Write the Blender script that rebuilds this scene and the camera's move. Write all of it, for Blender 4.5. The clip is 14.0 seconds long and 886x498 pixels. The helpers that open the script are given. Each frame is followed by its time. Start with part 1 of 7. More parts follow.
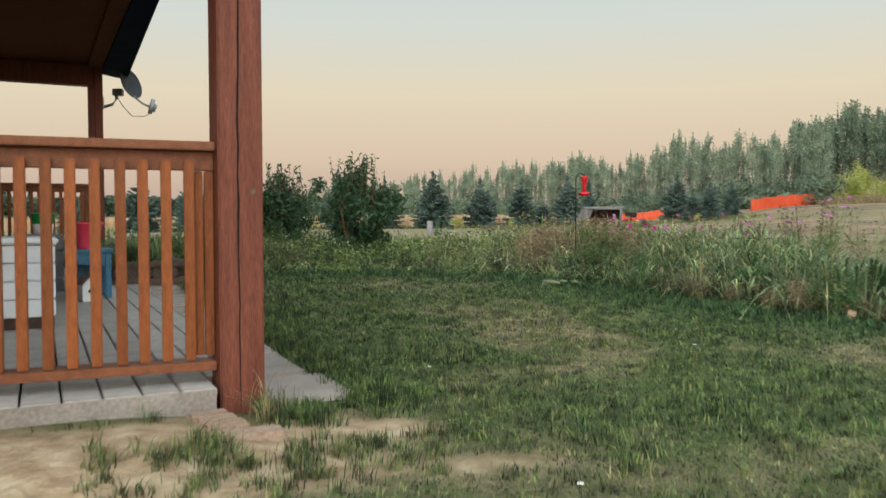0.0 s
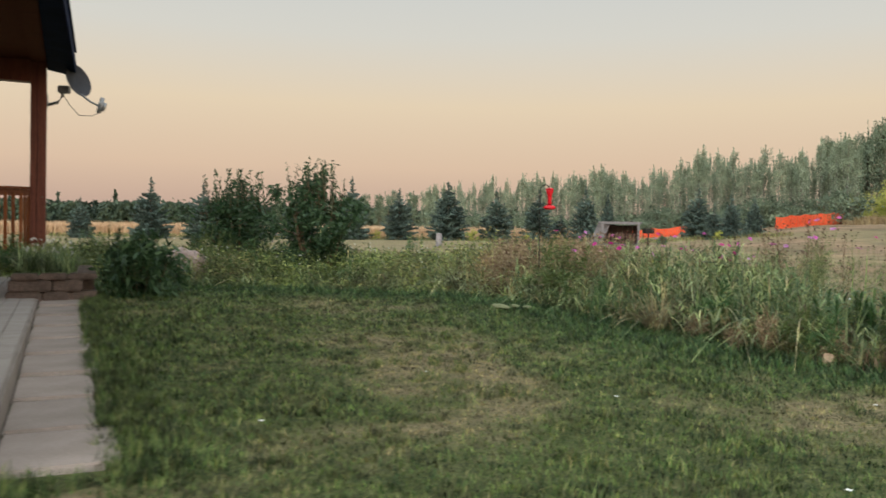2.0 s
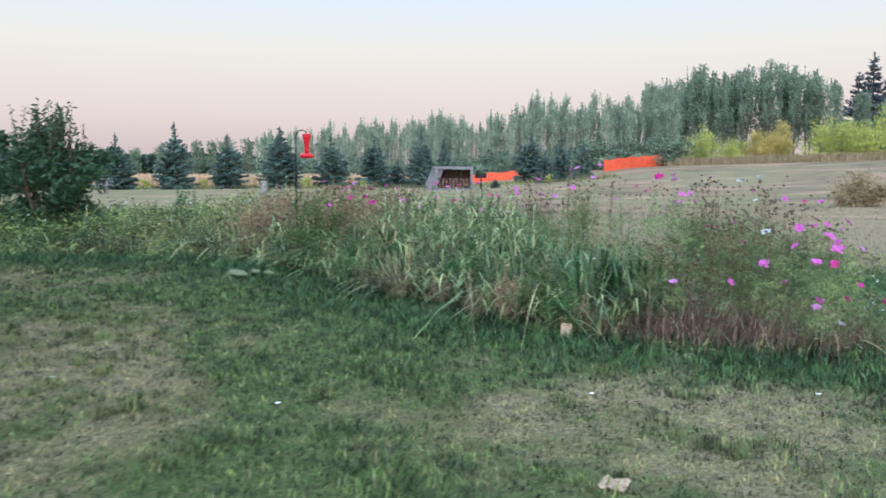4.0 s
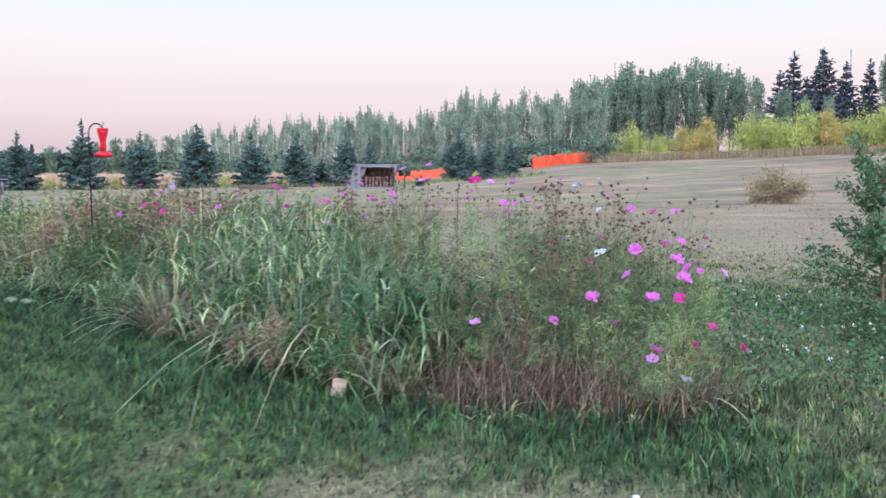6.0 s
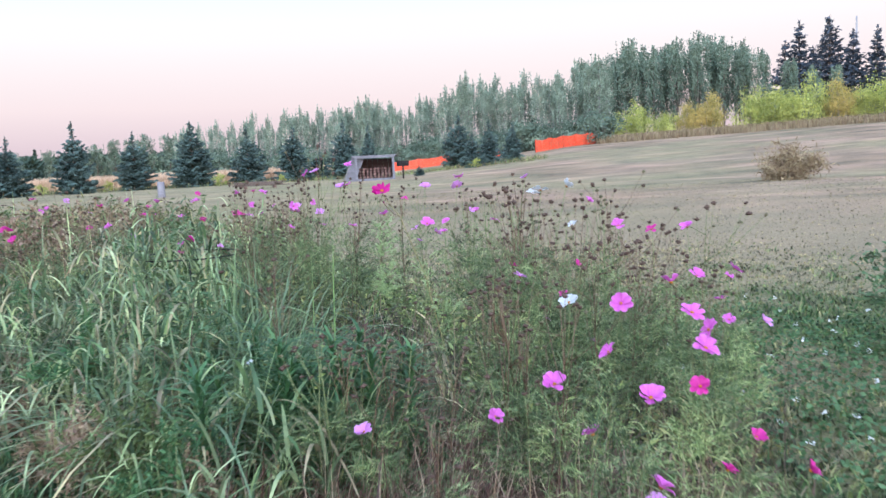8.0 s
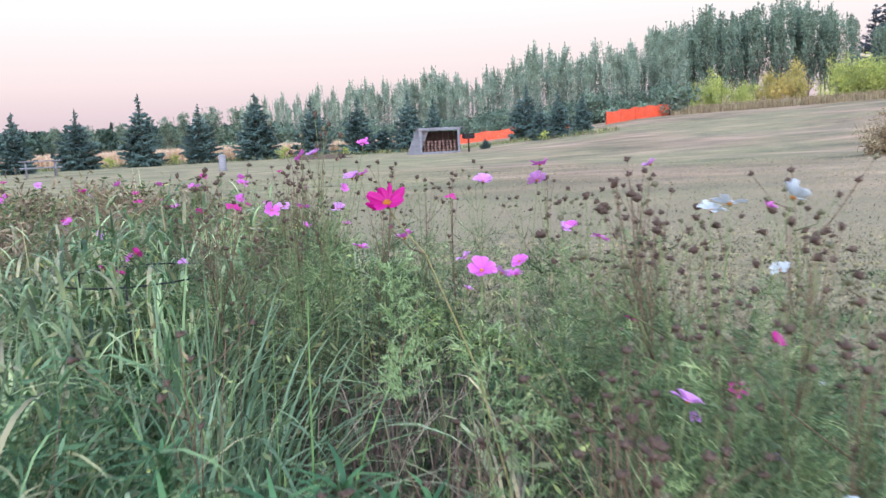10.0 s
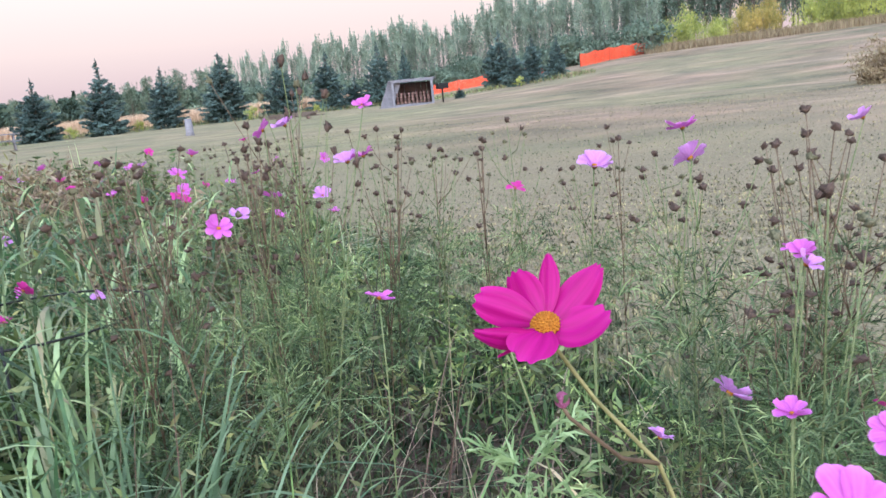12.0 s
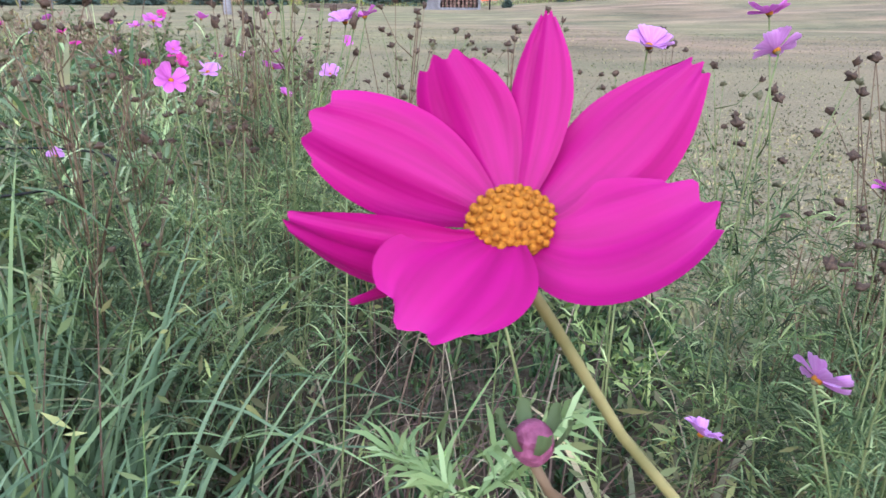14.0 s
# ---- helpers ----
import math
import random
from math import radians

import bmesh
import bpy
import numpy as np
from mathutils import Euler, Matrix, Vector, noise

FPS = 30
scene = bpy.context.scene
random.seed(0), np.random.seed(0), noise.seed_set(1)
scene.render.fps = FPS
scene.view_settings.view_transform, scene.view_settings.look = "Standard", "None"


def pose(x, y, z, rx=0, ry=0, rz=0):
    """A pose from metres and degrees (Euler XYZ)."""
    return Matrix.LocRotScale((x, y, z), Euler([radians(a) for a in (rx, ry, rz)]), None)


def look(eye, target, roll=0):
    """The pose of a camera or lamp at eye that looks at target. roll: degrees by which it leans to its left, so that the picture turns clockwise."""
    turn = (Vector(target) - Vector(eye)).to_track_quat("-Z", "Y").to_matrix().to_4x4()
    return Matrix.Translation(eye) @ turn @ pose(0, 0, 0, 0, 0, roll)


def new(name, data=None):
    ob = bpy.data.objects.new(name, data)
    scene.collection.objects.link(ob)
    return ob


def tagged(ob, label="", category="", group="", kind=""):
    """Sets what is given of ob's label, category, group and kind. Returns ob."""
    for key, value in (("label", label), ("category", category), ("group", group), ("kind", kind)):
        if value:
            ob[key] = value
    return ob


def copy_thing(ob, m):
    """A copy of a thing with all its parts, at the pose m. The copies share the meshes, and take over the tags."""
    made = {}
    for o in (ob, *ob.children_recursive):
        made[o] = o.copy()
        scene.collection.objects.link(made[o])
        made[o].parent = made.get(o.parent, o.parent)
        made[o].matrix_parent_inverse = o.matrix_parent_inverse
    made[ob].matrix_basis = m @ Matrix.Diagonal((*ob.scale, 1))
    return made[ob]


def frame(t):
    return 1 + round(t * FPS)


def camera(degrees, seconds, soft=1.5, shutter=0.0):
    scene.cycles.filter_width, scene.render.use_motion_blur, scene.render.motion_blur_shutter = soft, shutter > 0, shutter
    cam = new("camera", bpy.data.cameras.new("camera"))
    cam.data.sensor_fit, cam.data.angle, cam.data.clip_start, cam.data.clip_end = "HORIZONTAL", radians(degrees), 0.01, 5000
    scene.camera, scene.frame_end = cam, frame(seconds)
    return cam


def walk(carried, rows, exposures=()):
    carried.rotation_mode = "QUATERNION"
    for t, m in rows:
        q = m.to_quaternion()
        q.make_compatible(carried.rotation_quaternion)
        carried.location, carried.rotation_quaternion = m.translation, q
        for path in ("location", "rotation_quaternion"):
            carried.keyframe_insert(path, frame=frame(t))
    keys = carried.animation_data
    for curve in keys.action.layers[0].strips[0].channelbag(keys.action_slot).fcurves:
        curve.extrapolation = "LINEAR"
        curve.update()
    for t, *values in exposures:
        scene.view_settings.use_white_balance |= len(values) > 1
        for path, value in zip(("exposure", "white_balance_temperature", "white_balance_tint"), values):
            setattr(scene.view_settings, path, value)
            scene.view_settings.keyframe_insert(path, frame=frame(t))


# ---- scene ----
cam = camera(57.4, 14.0, soft=1.5, shutter=0.5)
PATH = [
    (0, (0.094, -0.056, 0.792), (0.266, 1.936, 0.718), -0.1),
    (0.5, (0.256, 0.21, 0.829), (0.379, 2.206, 0.792), -0.7),
    (1, (0.489, 0.386, 0.817), (0.577, 2.384, 0.804), 0.3),
    (1.5, (0.739, 0.565, 0.814), (0.805, 2.564, 0.788), 1.2),
    (2, (0.99, 0.82, 0.825), (1.099, 2.816, 0.779), 1.1),
    (2.5, (1.262, 1.001, 0.815), (1.445, 2.991, 0.734), 1.7),
    (3, (1.546, 1.175, 0.866), (1.818, 3.153, 0.746), 3.3),
    (3.5, (1.77, 1.457, 0.878), (2.174, 3.41, 0.727), 2.7),
    (4, (1.99, 1.655, 0.892), (2.467, 3.589, 0.716), 0.2),
    (6.5, (3.306, 2.813, 0.956), (3.961, 4.694, 0.778), -0.6),
    (7, (3.477, 3.103, 0.991), (4.148, 4.98, 0.824), -2.0),
    (7.5, (3.666, 3.358, 0.973), (4.32, 5.239, 0.786), -2.5),
    (8, (3.829, 3.632, 0.978), (4.43, 5.528, 0.765), -2.6),
    (8.5, (3.939, 3.975, 0.991), (4.52, 5.875, 0.761), -1.6),
    (9, (4.074, 4.269, 0.979), (4.58, 6.189, 0.737), -0.7),
    (11.5, (4.273, 5.64, 1.011), (4.692, 7.565, 0.668), -4.9),
    (12, (4.291, 5.755, 1.003), (4.77, 7.657, 0.61), -5.6),
    (12.5, (4.325, 5.847, 0.97), (4.752, 7.748, 0.518), -5.8),
    (13, (4.35, 5.924, 0.943), (4.725, 7.821, 0.431), -4.5),
    (13.5, (4.369, 5.955, 0.932), (4.746, 7.836, 0.366), -1.6),
    (14, (4.379, 5.962, 0.93), (4.782, 7.826, 0.328), 0.8),
]
EXPO = [(0.0, 0.0, 6400, 1), (0.5, 0.1, 5150, 3), (1.0, -0.02, 6020, 3), (1.5, -0.08, 6550, 5), (2.0, -0.08, 6800, 7), (2.5, -0.08, 6800, 7), (3.0, 0.1, 6500, 5), (3.5, 0.3, 5850, 4), (4.0, 0.33, 5200, 6), (6.3, 0.48, 5120, 15), (9.0, 0.56, 5150, 14), (11.5, 0.57, 5260, 14), (14.0, 0.64, 5320, 15)]
walk(cam, [(t, look(eye, target, roll)) for t, eye, target, roll in PATH], EXPO)

# ---- world and light: clear sky just after sunset, the glow behind the camera ----


def lnk(nt, a, b):
    nt.links.new(a, b)


def make_world():
    w = bpy.data.worlds.new("dusk_sky")
    scene.world = w
    w.use_nodes = True
    nt = w.node_tree
    bg = nt.nodes["Background"]
    tc = nt.nodes.new("ShaderNodeTexCoord")
    sep = nt.nodes.new("ShaderNodeSeparateXYZ")
    ramp = nt.nodes.new("ShaderNodeValToRGB")
    lnk(nt, tc.outputs["Generated"], sep.inputs[0])
    lnk(nt, sep.outputs["Z"], ramp.inputs[0])
    cr = ramp.color_ramp
    stops = [(0.0, (0.50, 0.365, 0.32)), (0.03, (0.605, 0.43, 0.355)), (0.075, (0.745, 0.555, 0.425)), (0.15, (0.81, 0.67, 0.51)), (0.23, (0.70, 0.69, 0.66)),
             (0.36, (0.58, 0.64, 0.70)), (1.0, (0.52, 0.59, 0.68))]
    while len(cr.elements) < len(stops):
        cr.elements.new(0.5)
    for e, (p, c) in zip(cr.elements, stops):
        e.position, e.color = p, (*c, 1)
    # the afterglow: the western half of the sky, behind the walk, is brighter
    dot = nt.nodes.new("ShaderNodeVectorMath")
    dot.operation = "DOT_PRODUCT"
    dot.inputs[1].default_value = Vector((-0.30, -0.92, 0.25)).normalized()
    lnk(nt, tc.outputs["Generated"], dot.inputs[0])
    rng_ = nt.nodes.new("ShaderNodeMapRange")
    rng_.interpolation_type = "SMOOTHSTEP"
    rng_.inputs["From Min"].default_value, rng_.inputs["From Max"].default_value = -0.25, 1.0
    rng_.inputs["To Min"].default_value, rng_.inputs["To Max"].default_value = 1.0, 5.4
    lnk(nt, dot.outputs["Value"], rng_.inputs["Value"])
    lnk(nt, rng_.outputs["Result"], bg.inputs["Strength"])
    lnk(nt, ramp.outputs["Color"], bg.inputs["Color"])


make_world()
sun = new("sun", bpy.data.lights.new("sun", "SUN"))
sun.data.energy, sun.data.angle, sun.data.color = 0.6, radians(50), (1.0, 0.92, 0.82)
sun.matrix_world = look((0, 0, 0), (0.35, 0.85, -0.42))


# ---- materials ----
def mat_base(name, rough=0.7, metal=0.0):
    m = bpy.data.materials.new(name)
    m.use_nodes = True
    b = m.node_tree.nodes["Principled BSDF"]
    b.inputs["Roughness"].default_value, b.inputs["Metallic"].default_value = rough, metal
    b.inputs["Specular IOR Level"].default_value = 0.25
    return m, m.node_tree, b


def ramp_node(nt, fac, stops):
    r = nt.nodes.new("ShaderNodeValToRGB")
    while len(r.color_ramp.elements) < len(stops):
        r.color_ramp.elements.new(0.5)
    for e, (p, c) in zip(r.color_ramp.elements, stops):
        e.position, e.color = p, (*c, 1)
    lnk(nt, fac, r.inputs[0])
    return r.outputs["Color"]


def noise_node(nt, scale, detail=4, stretch=None, coord="Object"):
    tc = nt.nodes.new("ShaderNodeTexCoord")
    n = nt.nodes.new("ShaderNodeTexNoise")
    n.inputs["Scale"].default_value, n.inputs["Detail"].default_value = scale, detail
    src = tc.outputs[coord]
    if stretch:
        mp = nt.nodes.new("ShaderNodeMapping")
        mp.inputs["Scale"].default_value = stretch
        lnk(nt, src, mp.inputs[0])
        src = mp.outputs[0]
    lnk(nt, src, n.inputs["Vector"])
    return n.outputs["Fac"]


def mixcol(nt, fac, a, b, mode="MIX"):
    m = nt.nodes.new("ShaderNodeMix")
    m.data_type, m.blend_type = "RGBA", mode
    for sock, v in ((m.inputs[0], fac), (m.inputs[6], a), (m.inputs[7], b)):
        if isinstance(v, (int, float)):
            sock.default_value = v
        elif isinstance(v, tuple):
            sock.default_value = (*v, 1)
        else:
            lnk(nt, v, sock)
    return m.outputs[2]


def bump(nt, bsdf, fac, dist, strength=0.6):
    bn = nt.nodes.new("ShaderNodeBump")
    bn.inputs["Distance"].default_value, bn.inputs["Strength"].default_value = dist, strength
    lnk(nt, fac, bn.inputs["Height"])
    lnk(nt, bn.outputs[0], bsdf.inputs["Normal"])


def leaf_mat(name, cols, straw=None, trans=0.3, rough=0.6, big=0.0, mottle=0.0, depth=0.0, wet=None):
    """Foliage: colour by leaf, a drier tint where the attribute says so, some light through the leaf."""
    m, nt, b = mat_base(name, rough)
    g = nt.nodes.new("ShaderNodeNewGeometry")
    n = len(cols)
    col = ramp_node(nt, g.outputs["Random Per Island"], [(i / max(1, n - 1), c) for i, c in enumerate(cols)])
    if big:
        col = mixcol(nt, 0.55, col, ramp_node(nt, noise_node(nt, big, 2), [(0.3, tuple(0.45 * v for v in cols[0])), (0.7, tuple(1.5 * v for v in cols[-1]))]))
    if straw:
        a = nt.nodes.new("ShaderNodeAttribute")
        a.attribute_name = "tint"
        col = mixcol(nt, a.outputs["Fac"], col, straw)
    if wet:
        a = nt.nodes.new("ShaderNodeAttribute")
        a.attribute_name = "lush"
        col = mixcol(nt, a.outputs["Fac"], col, wet)
    # patchy tone by noise; on the bed it also stands in for shaded gaps
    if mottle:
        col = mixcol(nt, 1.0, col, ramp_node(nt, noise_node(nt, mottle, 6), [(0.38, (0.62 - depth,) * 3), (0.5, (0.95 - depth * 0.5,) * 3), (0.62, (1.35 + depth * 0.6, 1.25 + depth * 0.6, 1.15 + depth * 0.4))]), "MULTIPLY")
    lnk(nt, col, b.inputs["Base Color"])
    if trans:
        t = nt.nodes.new("ShaderNodeBsdfTranslucent")
        mx = nt.nodes.new("ShaderNodeMixShader")
        mx.inputs[0].default_value = trans
        lnk(nt, col, t.inputs["Color"])
        lnk(nt, b.outputs[0], mx.inputs[1])
        lnk(nt, t.outputs[0], mx.inputs[2])
        lnk(nt, mx.outputs[0], nt.nodes["Material Output"].inputs["Surface"])
    return m


def solid(name, c1, c2, scale=8.0, rough=0.7, metal=0.0, stretch=None, bumpd=0.002, fine=60.0, vary=0.0, speck=0.35):
    """A plain surface with two scales of variation and a fine relief."""
    m, nt, b = mat_base(name, rough, metal)
    col = ramp_node(nt, noise_node(nt, scale, 5, stretch), [(0.3, c1), (0.7, c2)])
    f = noise_node(nt, fine, 4, stretch)
    col = mixcol(nt, speck, col, ramp_node(nt, f, [(0.35, tuple(0.55 * v for v in c1)), (0.65, tuple(min(1, 1.2 * v) for v in c2))]))
    if vary:
        oi = nt.nodes.new("ShaderNodeObjectInfo")
        col = mixcol(nt, 1.0, col, ramp_node(nt, oi.outputs["Random"], [(0, (1 - vary,) * 3), (1, (1,) * 3)]), "MULTIPLY")
    lnk(nt, col, b.inputs["Base Color"])
    bump(nt, b, f, bumpd)
    return m


def ground_mat():
    m, nt, b = mat_base("lawn_ground", 0.95)

    def attr(n):
        a = nt.nodes.new("ShaderNodeAttribute")
        a.attribute_name = n
        return a.outputs["Fac"]
    fine = noise_node(nt, 45, 6)
    col = ramp_node(nt, fine, [(0.3, (0.032, 0.042, 0.013)), (0.5, (0.066, 0.08, 0.024)), (0.72, (0.12, 0.125, 0.046))])
    far = ramp_node(nt, noise_node(nt, 0.3, 8, (0.6, 1.3, 1)), [(0.34, (0.115, 0.084, 0.047)), (0.45, (0.205, 0.138, 0.081)), (0.56, (0.285, 0.185, 0.117)), (0.68, (0.355, 0.236, 0.155))])
    far = mixcol(nt, ramp_node(nt, noise_node(nt, 0.11, 4, (0.7, 1.2, 1)), [(0.48, (0, 0, 0)), (0.68, (0.6, 0.6, 0.6))]), far, ramp_node(nt, noise_node(nt, 1.3, 6), [(0.3, (0.085, 0.095, 0.04)), (0.7, (0.20, 0.195, 0.095))]))
    far = mixcol(nt, attr("verdant"), far, ramp_node(nt, noise_node(nt, 1.1, 6), [(0.3, (0.12, 0.122, 0.046)), (0.55, (0.225, 0.212, 0.092)), (0.72, (0.32, 0.28, 0.14))]))
    far = mixcol(nt, 1.0, far, ramp_node(nt, noise_node(nt, 0.75, 5, (0.6, 1, 1)), [(0.36, (0.66, 0.68, 0.70)), (0.5, (0.95, 0.95, 0.95)), (0.64, (1.18, 1.14, 1.12))]), "MULTIPLY")
    far = mixcol(nt, 0.25, far, ramp_node(nt, noise_node(nt, 9, 6), [(0.35, (0.05, 0.042, 0.022)), (0.65, (0.28, 0.205, 0.12))]))
    dry = ramp_node(nt, noise_node(nt, 60, 6), [(0.3, (0.085, 0.066, 0.034)), (0.55, (0.22, 0.17, 0.095)), (0.75, (0.34, 0.275, 0.17))])
    sand = ramp_node(nt, noise_node(nt, 9, 8), [(0.3, (0.24, 0.15, 0.085)), (0.55, (0.40, 0.28, 0.17)), (0.75, (0.52, 0.40, 0.27))])
    wheat = ramp_node(nt, noise_node(nt, 0.25, 5, (0.3, 1.5, 1)), [(0.3, (0.52, 0.35, 0.19)), (0.7, (0.68, 0.49, 0.29))])
    col = mixcol(nt, attr("far"), col, far)
    col = mixcol(nt, attr("tint"), col, dry)
    col = mixcol(nt, attr("sand"), col, sand)
    soil = ramp_node(nt, noise_node(nt, 35, 7), [(0.3, (0.022, 0.013, 0.009)), (0.55, (0.055, 0.033, 0.023)), (0.75, (0.12, 0.08, 0.056))])
    col = mixcol(nt, attr("soil"), col, soil)
    col = mixcol(nt, attr("wheat"), col, wheat)
    lnk(nt, col, b.inputs["Base Color"])
    bump(nt, b, noise_node(nt, 30, 8), 0.03, 0.8)
    return m


M_GROUND = ground_mat()
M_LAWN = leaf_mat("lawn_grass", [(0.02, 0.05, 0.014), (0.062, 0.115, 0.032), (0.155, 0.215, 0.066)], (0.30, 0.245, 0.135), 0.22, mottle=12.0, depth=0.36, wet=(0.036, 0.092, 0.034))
# tall grass and weeds: darkest tones also paint in the shade between plants
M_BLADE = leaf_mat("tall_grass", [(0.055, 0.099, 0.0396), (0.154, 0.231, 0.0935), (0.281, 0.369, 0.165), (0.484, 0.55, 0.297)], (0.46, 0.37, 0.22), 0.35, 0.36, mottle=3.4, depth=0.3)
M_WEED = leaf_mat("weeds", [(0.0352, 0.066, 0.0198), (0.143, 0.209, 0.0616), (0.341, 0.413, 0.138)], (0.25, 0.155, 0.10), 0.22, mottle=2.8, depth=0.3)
M_BROAD = leaf_mat("broad_grass", [(0.10, 0.15, 0.075), (0.165, 0.225, 0.118), (0.225, 0.285, 0.15), (0.29, 0.37, 0.15)], (0.42, 0.34, 0.2), 0.35, 0.34)
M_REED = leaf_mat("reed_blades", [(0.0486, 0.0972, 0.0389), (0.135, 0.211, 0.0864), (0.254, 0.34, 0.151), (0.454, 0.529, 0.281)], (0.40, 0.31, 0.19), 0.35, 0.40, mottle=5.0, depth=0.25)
M_FRESH = leaf_mat("fresh_blade", [(0.20, 0.32, 0.10), (0.26, 0.38, 0.13)], None, 0.4, 0.4, mottle=30)
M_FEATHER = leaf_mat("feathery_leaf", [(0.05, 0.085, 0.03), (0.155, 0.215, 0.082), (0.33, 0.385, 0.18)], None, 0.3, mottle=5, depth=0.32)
M_FEATHERL = leaf_mat("pale_feathery_leaf", [(0.17, 0.24, 0.09), (0.27, 0.35, 0.14), (0.38, 0.46, 0.21)], None, 0.4)
M_WEEDLEAF = leaf_mat("weed_leaf", [(0.04, 0.07, 0.022), (0.085, 0.12, 0.035), (0.15, 0.18, 0.06)], None, 0.3, 0.5)
M_LILY = leaf_mat("lily_leaf", [(0.035, 0.08, 0.03), (0.06, 0.13, 0.045), (0.10, 0.18, 0.06)], None, 0.25, 0.45)
M_DRY = leaf_mat("dry_stems", [(0.045, 0.022, 0.016), (0.11, 0.058, 0.038), (0.40, 0.30, 0.19), (0.06, 0.03, 0.022), (0.15, 0.085, 0.055), (0.05, 0.026, 0.02)], None, 0.05)
M_WHEAT = leaf_mat("ripe_wheat", [(0.44, 0.29, 0.17), (0.58, 0.40, 0.25), (0.68, 0.50, 0.33)], None, 0.3)
M_STEM = solid("flower_stem", (0.10, 0.14, 0.045), (0.19, 0.19, 0.075), 30, 0.6)
M_TANSTEM = solid("tan_stem", (0.20, 0.18, 0.065), (0.30, 0.25, 0.10), 60, 0.6)
M_BROWNSTEM = solid("brown_stem", (0.085, 0.05, 0.03), (0.17, 0.11, 0.06), 30, 0.7)
M_SEED = solid("seed_head", (0.032, 0.02, 0.014), (0.11, 0.066, 0.042), 120, 0.8, fine=400)
M_SEEDGREEN = solid("green_bud", (0.07, 0.075, 0.03), (0.16, 0.13, 0.07), 120, 0.7, fine=400)
M_BUD = solid("purple_bud", (0.16, 0.03, 0.07), (0.30, 0.09, 0.16), 120, 0.6, fine=500)
M_CENTRE = solid("flower_centre", (0.21, 0.064, 0.003), (0.44, 0.165, 0.008), 400, 0.8, bumpd=0.0006, fine=1400)
M_CLOVER = leaf_mat("clover_leaf", [(0.04, 0.08, 0.03), (0.07, 0.13, 0.05), (0.11, 0.18, 0.07)], None, 0.25)
M_CLOVERW = solid("clover_blossom", (0.40, 0.40, 0.36), (0.62, 0.62, 0.57), 300, 0.8)
M_SPRUCE = leaf_mat("spruce_needles", [(0.0302, 0.0518, 0.0454), (0.0594, 0.0929, 0.0778), (0.108, 0.151, 0.124)], None, 0.1, big=0.8)
# tall spruces lightened and blued: distance haze put into the needle colour
M_SPRUCED = leaf_mat("tall_spruce_needles", [(0.030, 0.040, 0.050), (0.055, 0.068, 0.082), (0.085, 0.10, 0.115)], None, 0.1, big=0.5)
# poplar, broadleaf and turning leaves lightened too, standing in for lit haze
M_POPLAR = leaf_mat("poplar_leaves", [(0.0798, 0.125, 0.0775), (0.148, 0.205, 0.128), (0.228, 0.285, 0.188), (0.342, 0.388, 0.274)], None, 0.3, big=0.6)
M_DECID = leaf_mat("broad_leaves", [(0.0522, 0.0812, 0.0557), (0.11, 0.157, 0.102), (0.209, 0.255, 0.168)], None, 0.2, big=0.5)
M_YELLOW = leaf_mat("turning_leaves", [(0.221, 0.273, 0.063), (0.357, 0.394, 0.0893), (0.483, 0.473, 0.116)], None, 0.35, big=0.5)
M_ORANGE = leaf_mat("orange_leaves", [(0.29, 0.28, 0.07), (0.43, 0.37, 0.10), (0.52, 0.37, 0.11)], None, 0.35, big=0.5)
M_SHRUB = leaf_mat("shrub_leaves", [(0.018, 0.042, 0.019), (0.036, 0.074, 0.03), (0.07, 0.115, 0.048)], None, 0.2, 0.5)
M_SAPL = leaf_mat("sapling_leaves", [(0.04, 0.075, 0.032), (0.085, 0.145, 0.06), (0.15, 0.22, 0.10)], None, 0.3, 0.5)
M_BARK = solid("bark", (0.07, 0.05, 0.035), (0.17, 0.13, 0.10), 6, 0.9, stretch=(3, 3, 0.6), bumpd=0.01)
M_PALEBARK = solid("pale_bark", (0.14, 0.14, 0.11), (0.27, 0.26, 0.22), 6, 0.9, stretch=(2, 2, 1), bumpd=0.005)
M_STAIN = solid("red_stained_timber", (0.10, 0.028, 0.017), (0.19, 0.056, 0.031), 5, 0.6, stretch=(6, 6, 0.5), bumpd=0.003, fine=40)
M_RAIL = solid("orange_stained_wood", (0.15, 0.038, 0.010), (0.34, 0.094, 0.021), 6, 0.5, stretch=(5, 5, 0.6), bumpd=0.002, fine=40, vary=0.35)
M_RAILH = solid("stained_rail_wood", (0.14, 0.045, 0.02), (0.26, 0.088, 0.036), 6, 0.5, stretch=(0.6, 5, 5), bumpd=0.002, fine=40, vary=0.2)
M_CEIL = solid("dark_ceiling_boards", (0.095, 0.026, 0.014), (0.16, 0.044, 0.022), 3, 0.95, stretch=(1, 6, 1), bumpd=0.004)
M_CRACK = solid("timber_crack", (0.010, 0.005, 0.004), (0.02, 0.01, 0.008), 20, 0.9)
M_NAVY = solid("navy_metal", (0.006, 0.012, 0.036), (0.010, 0.020, 0.056), 4, 0.8, 0.0, speck=0.1)
M_NAVY.node_tree.nodes["Principled BSDF"].inputs["Specular IOR Level"].default_value = 0.03
M_DECK = solid("grey_deck_board", (0.33, 0.28, 0.245), (0.49, 0.44, 0.39), 4, 0.75, stretch=(6, 0.7, 1), bumpd=0.003, vary=0.18)
# greyer than the pale boards themselves: the shadow on them is in this colour
M_FASCIA = solid("shaded_pale_fascia", (0.19, 0.155, 0.13), (0.30, 0.255, 0.22), 4, 0.7, speck=0.3)
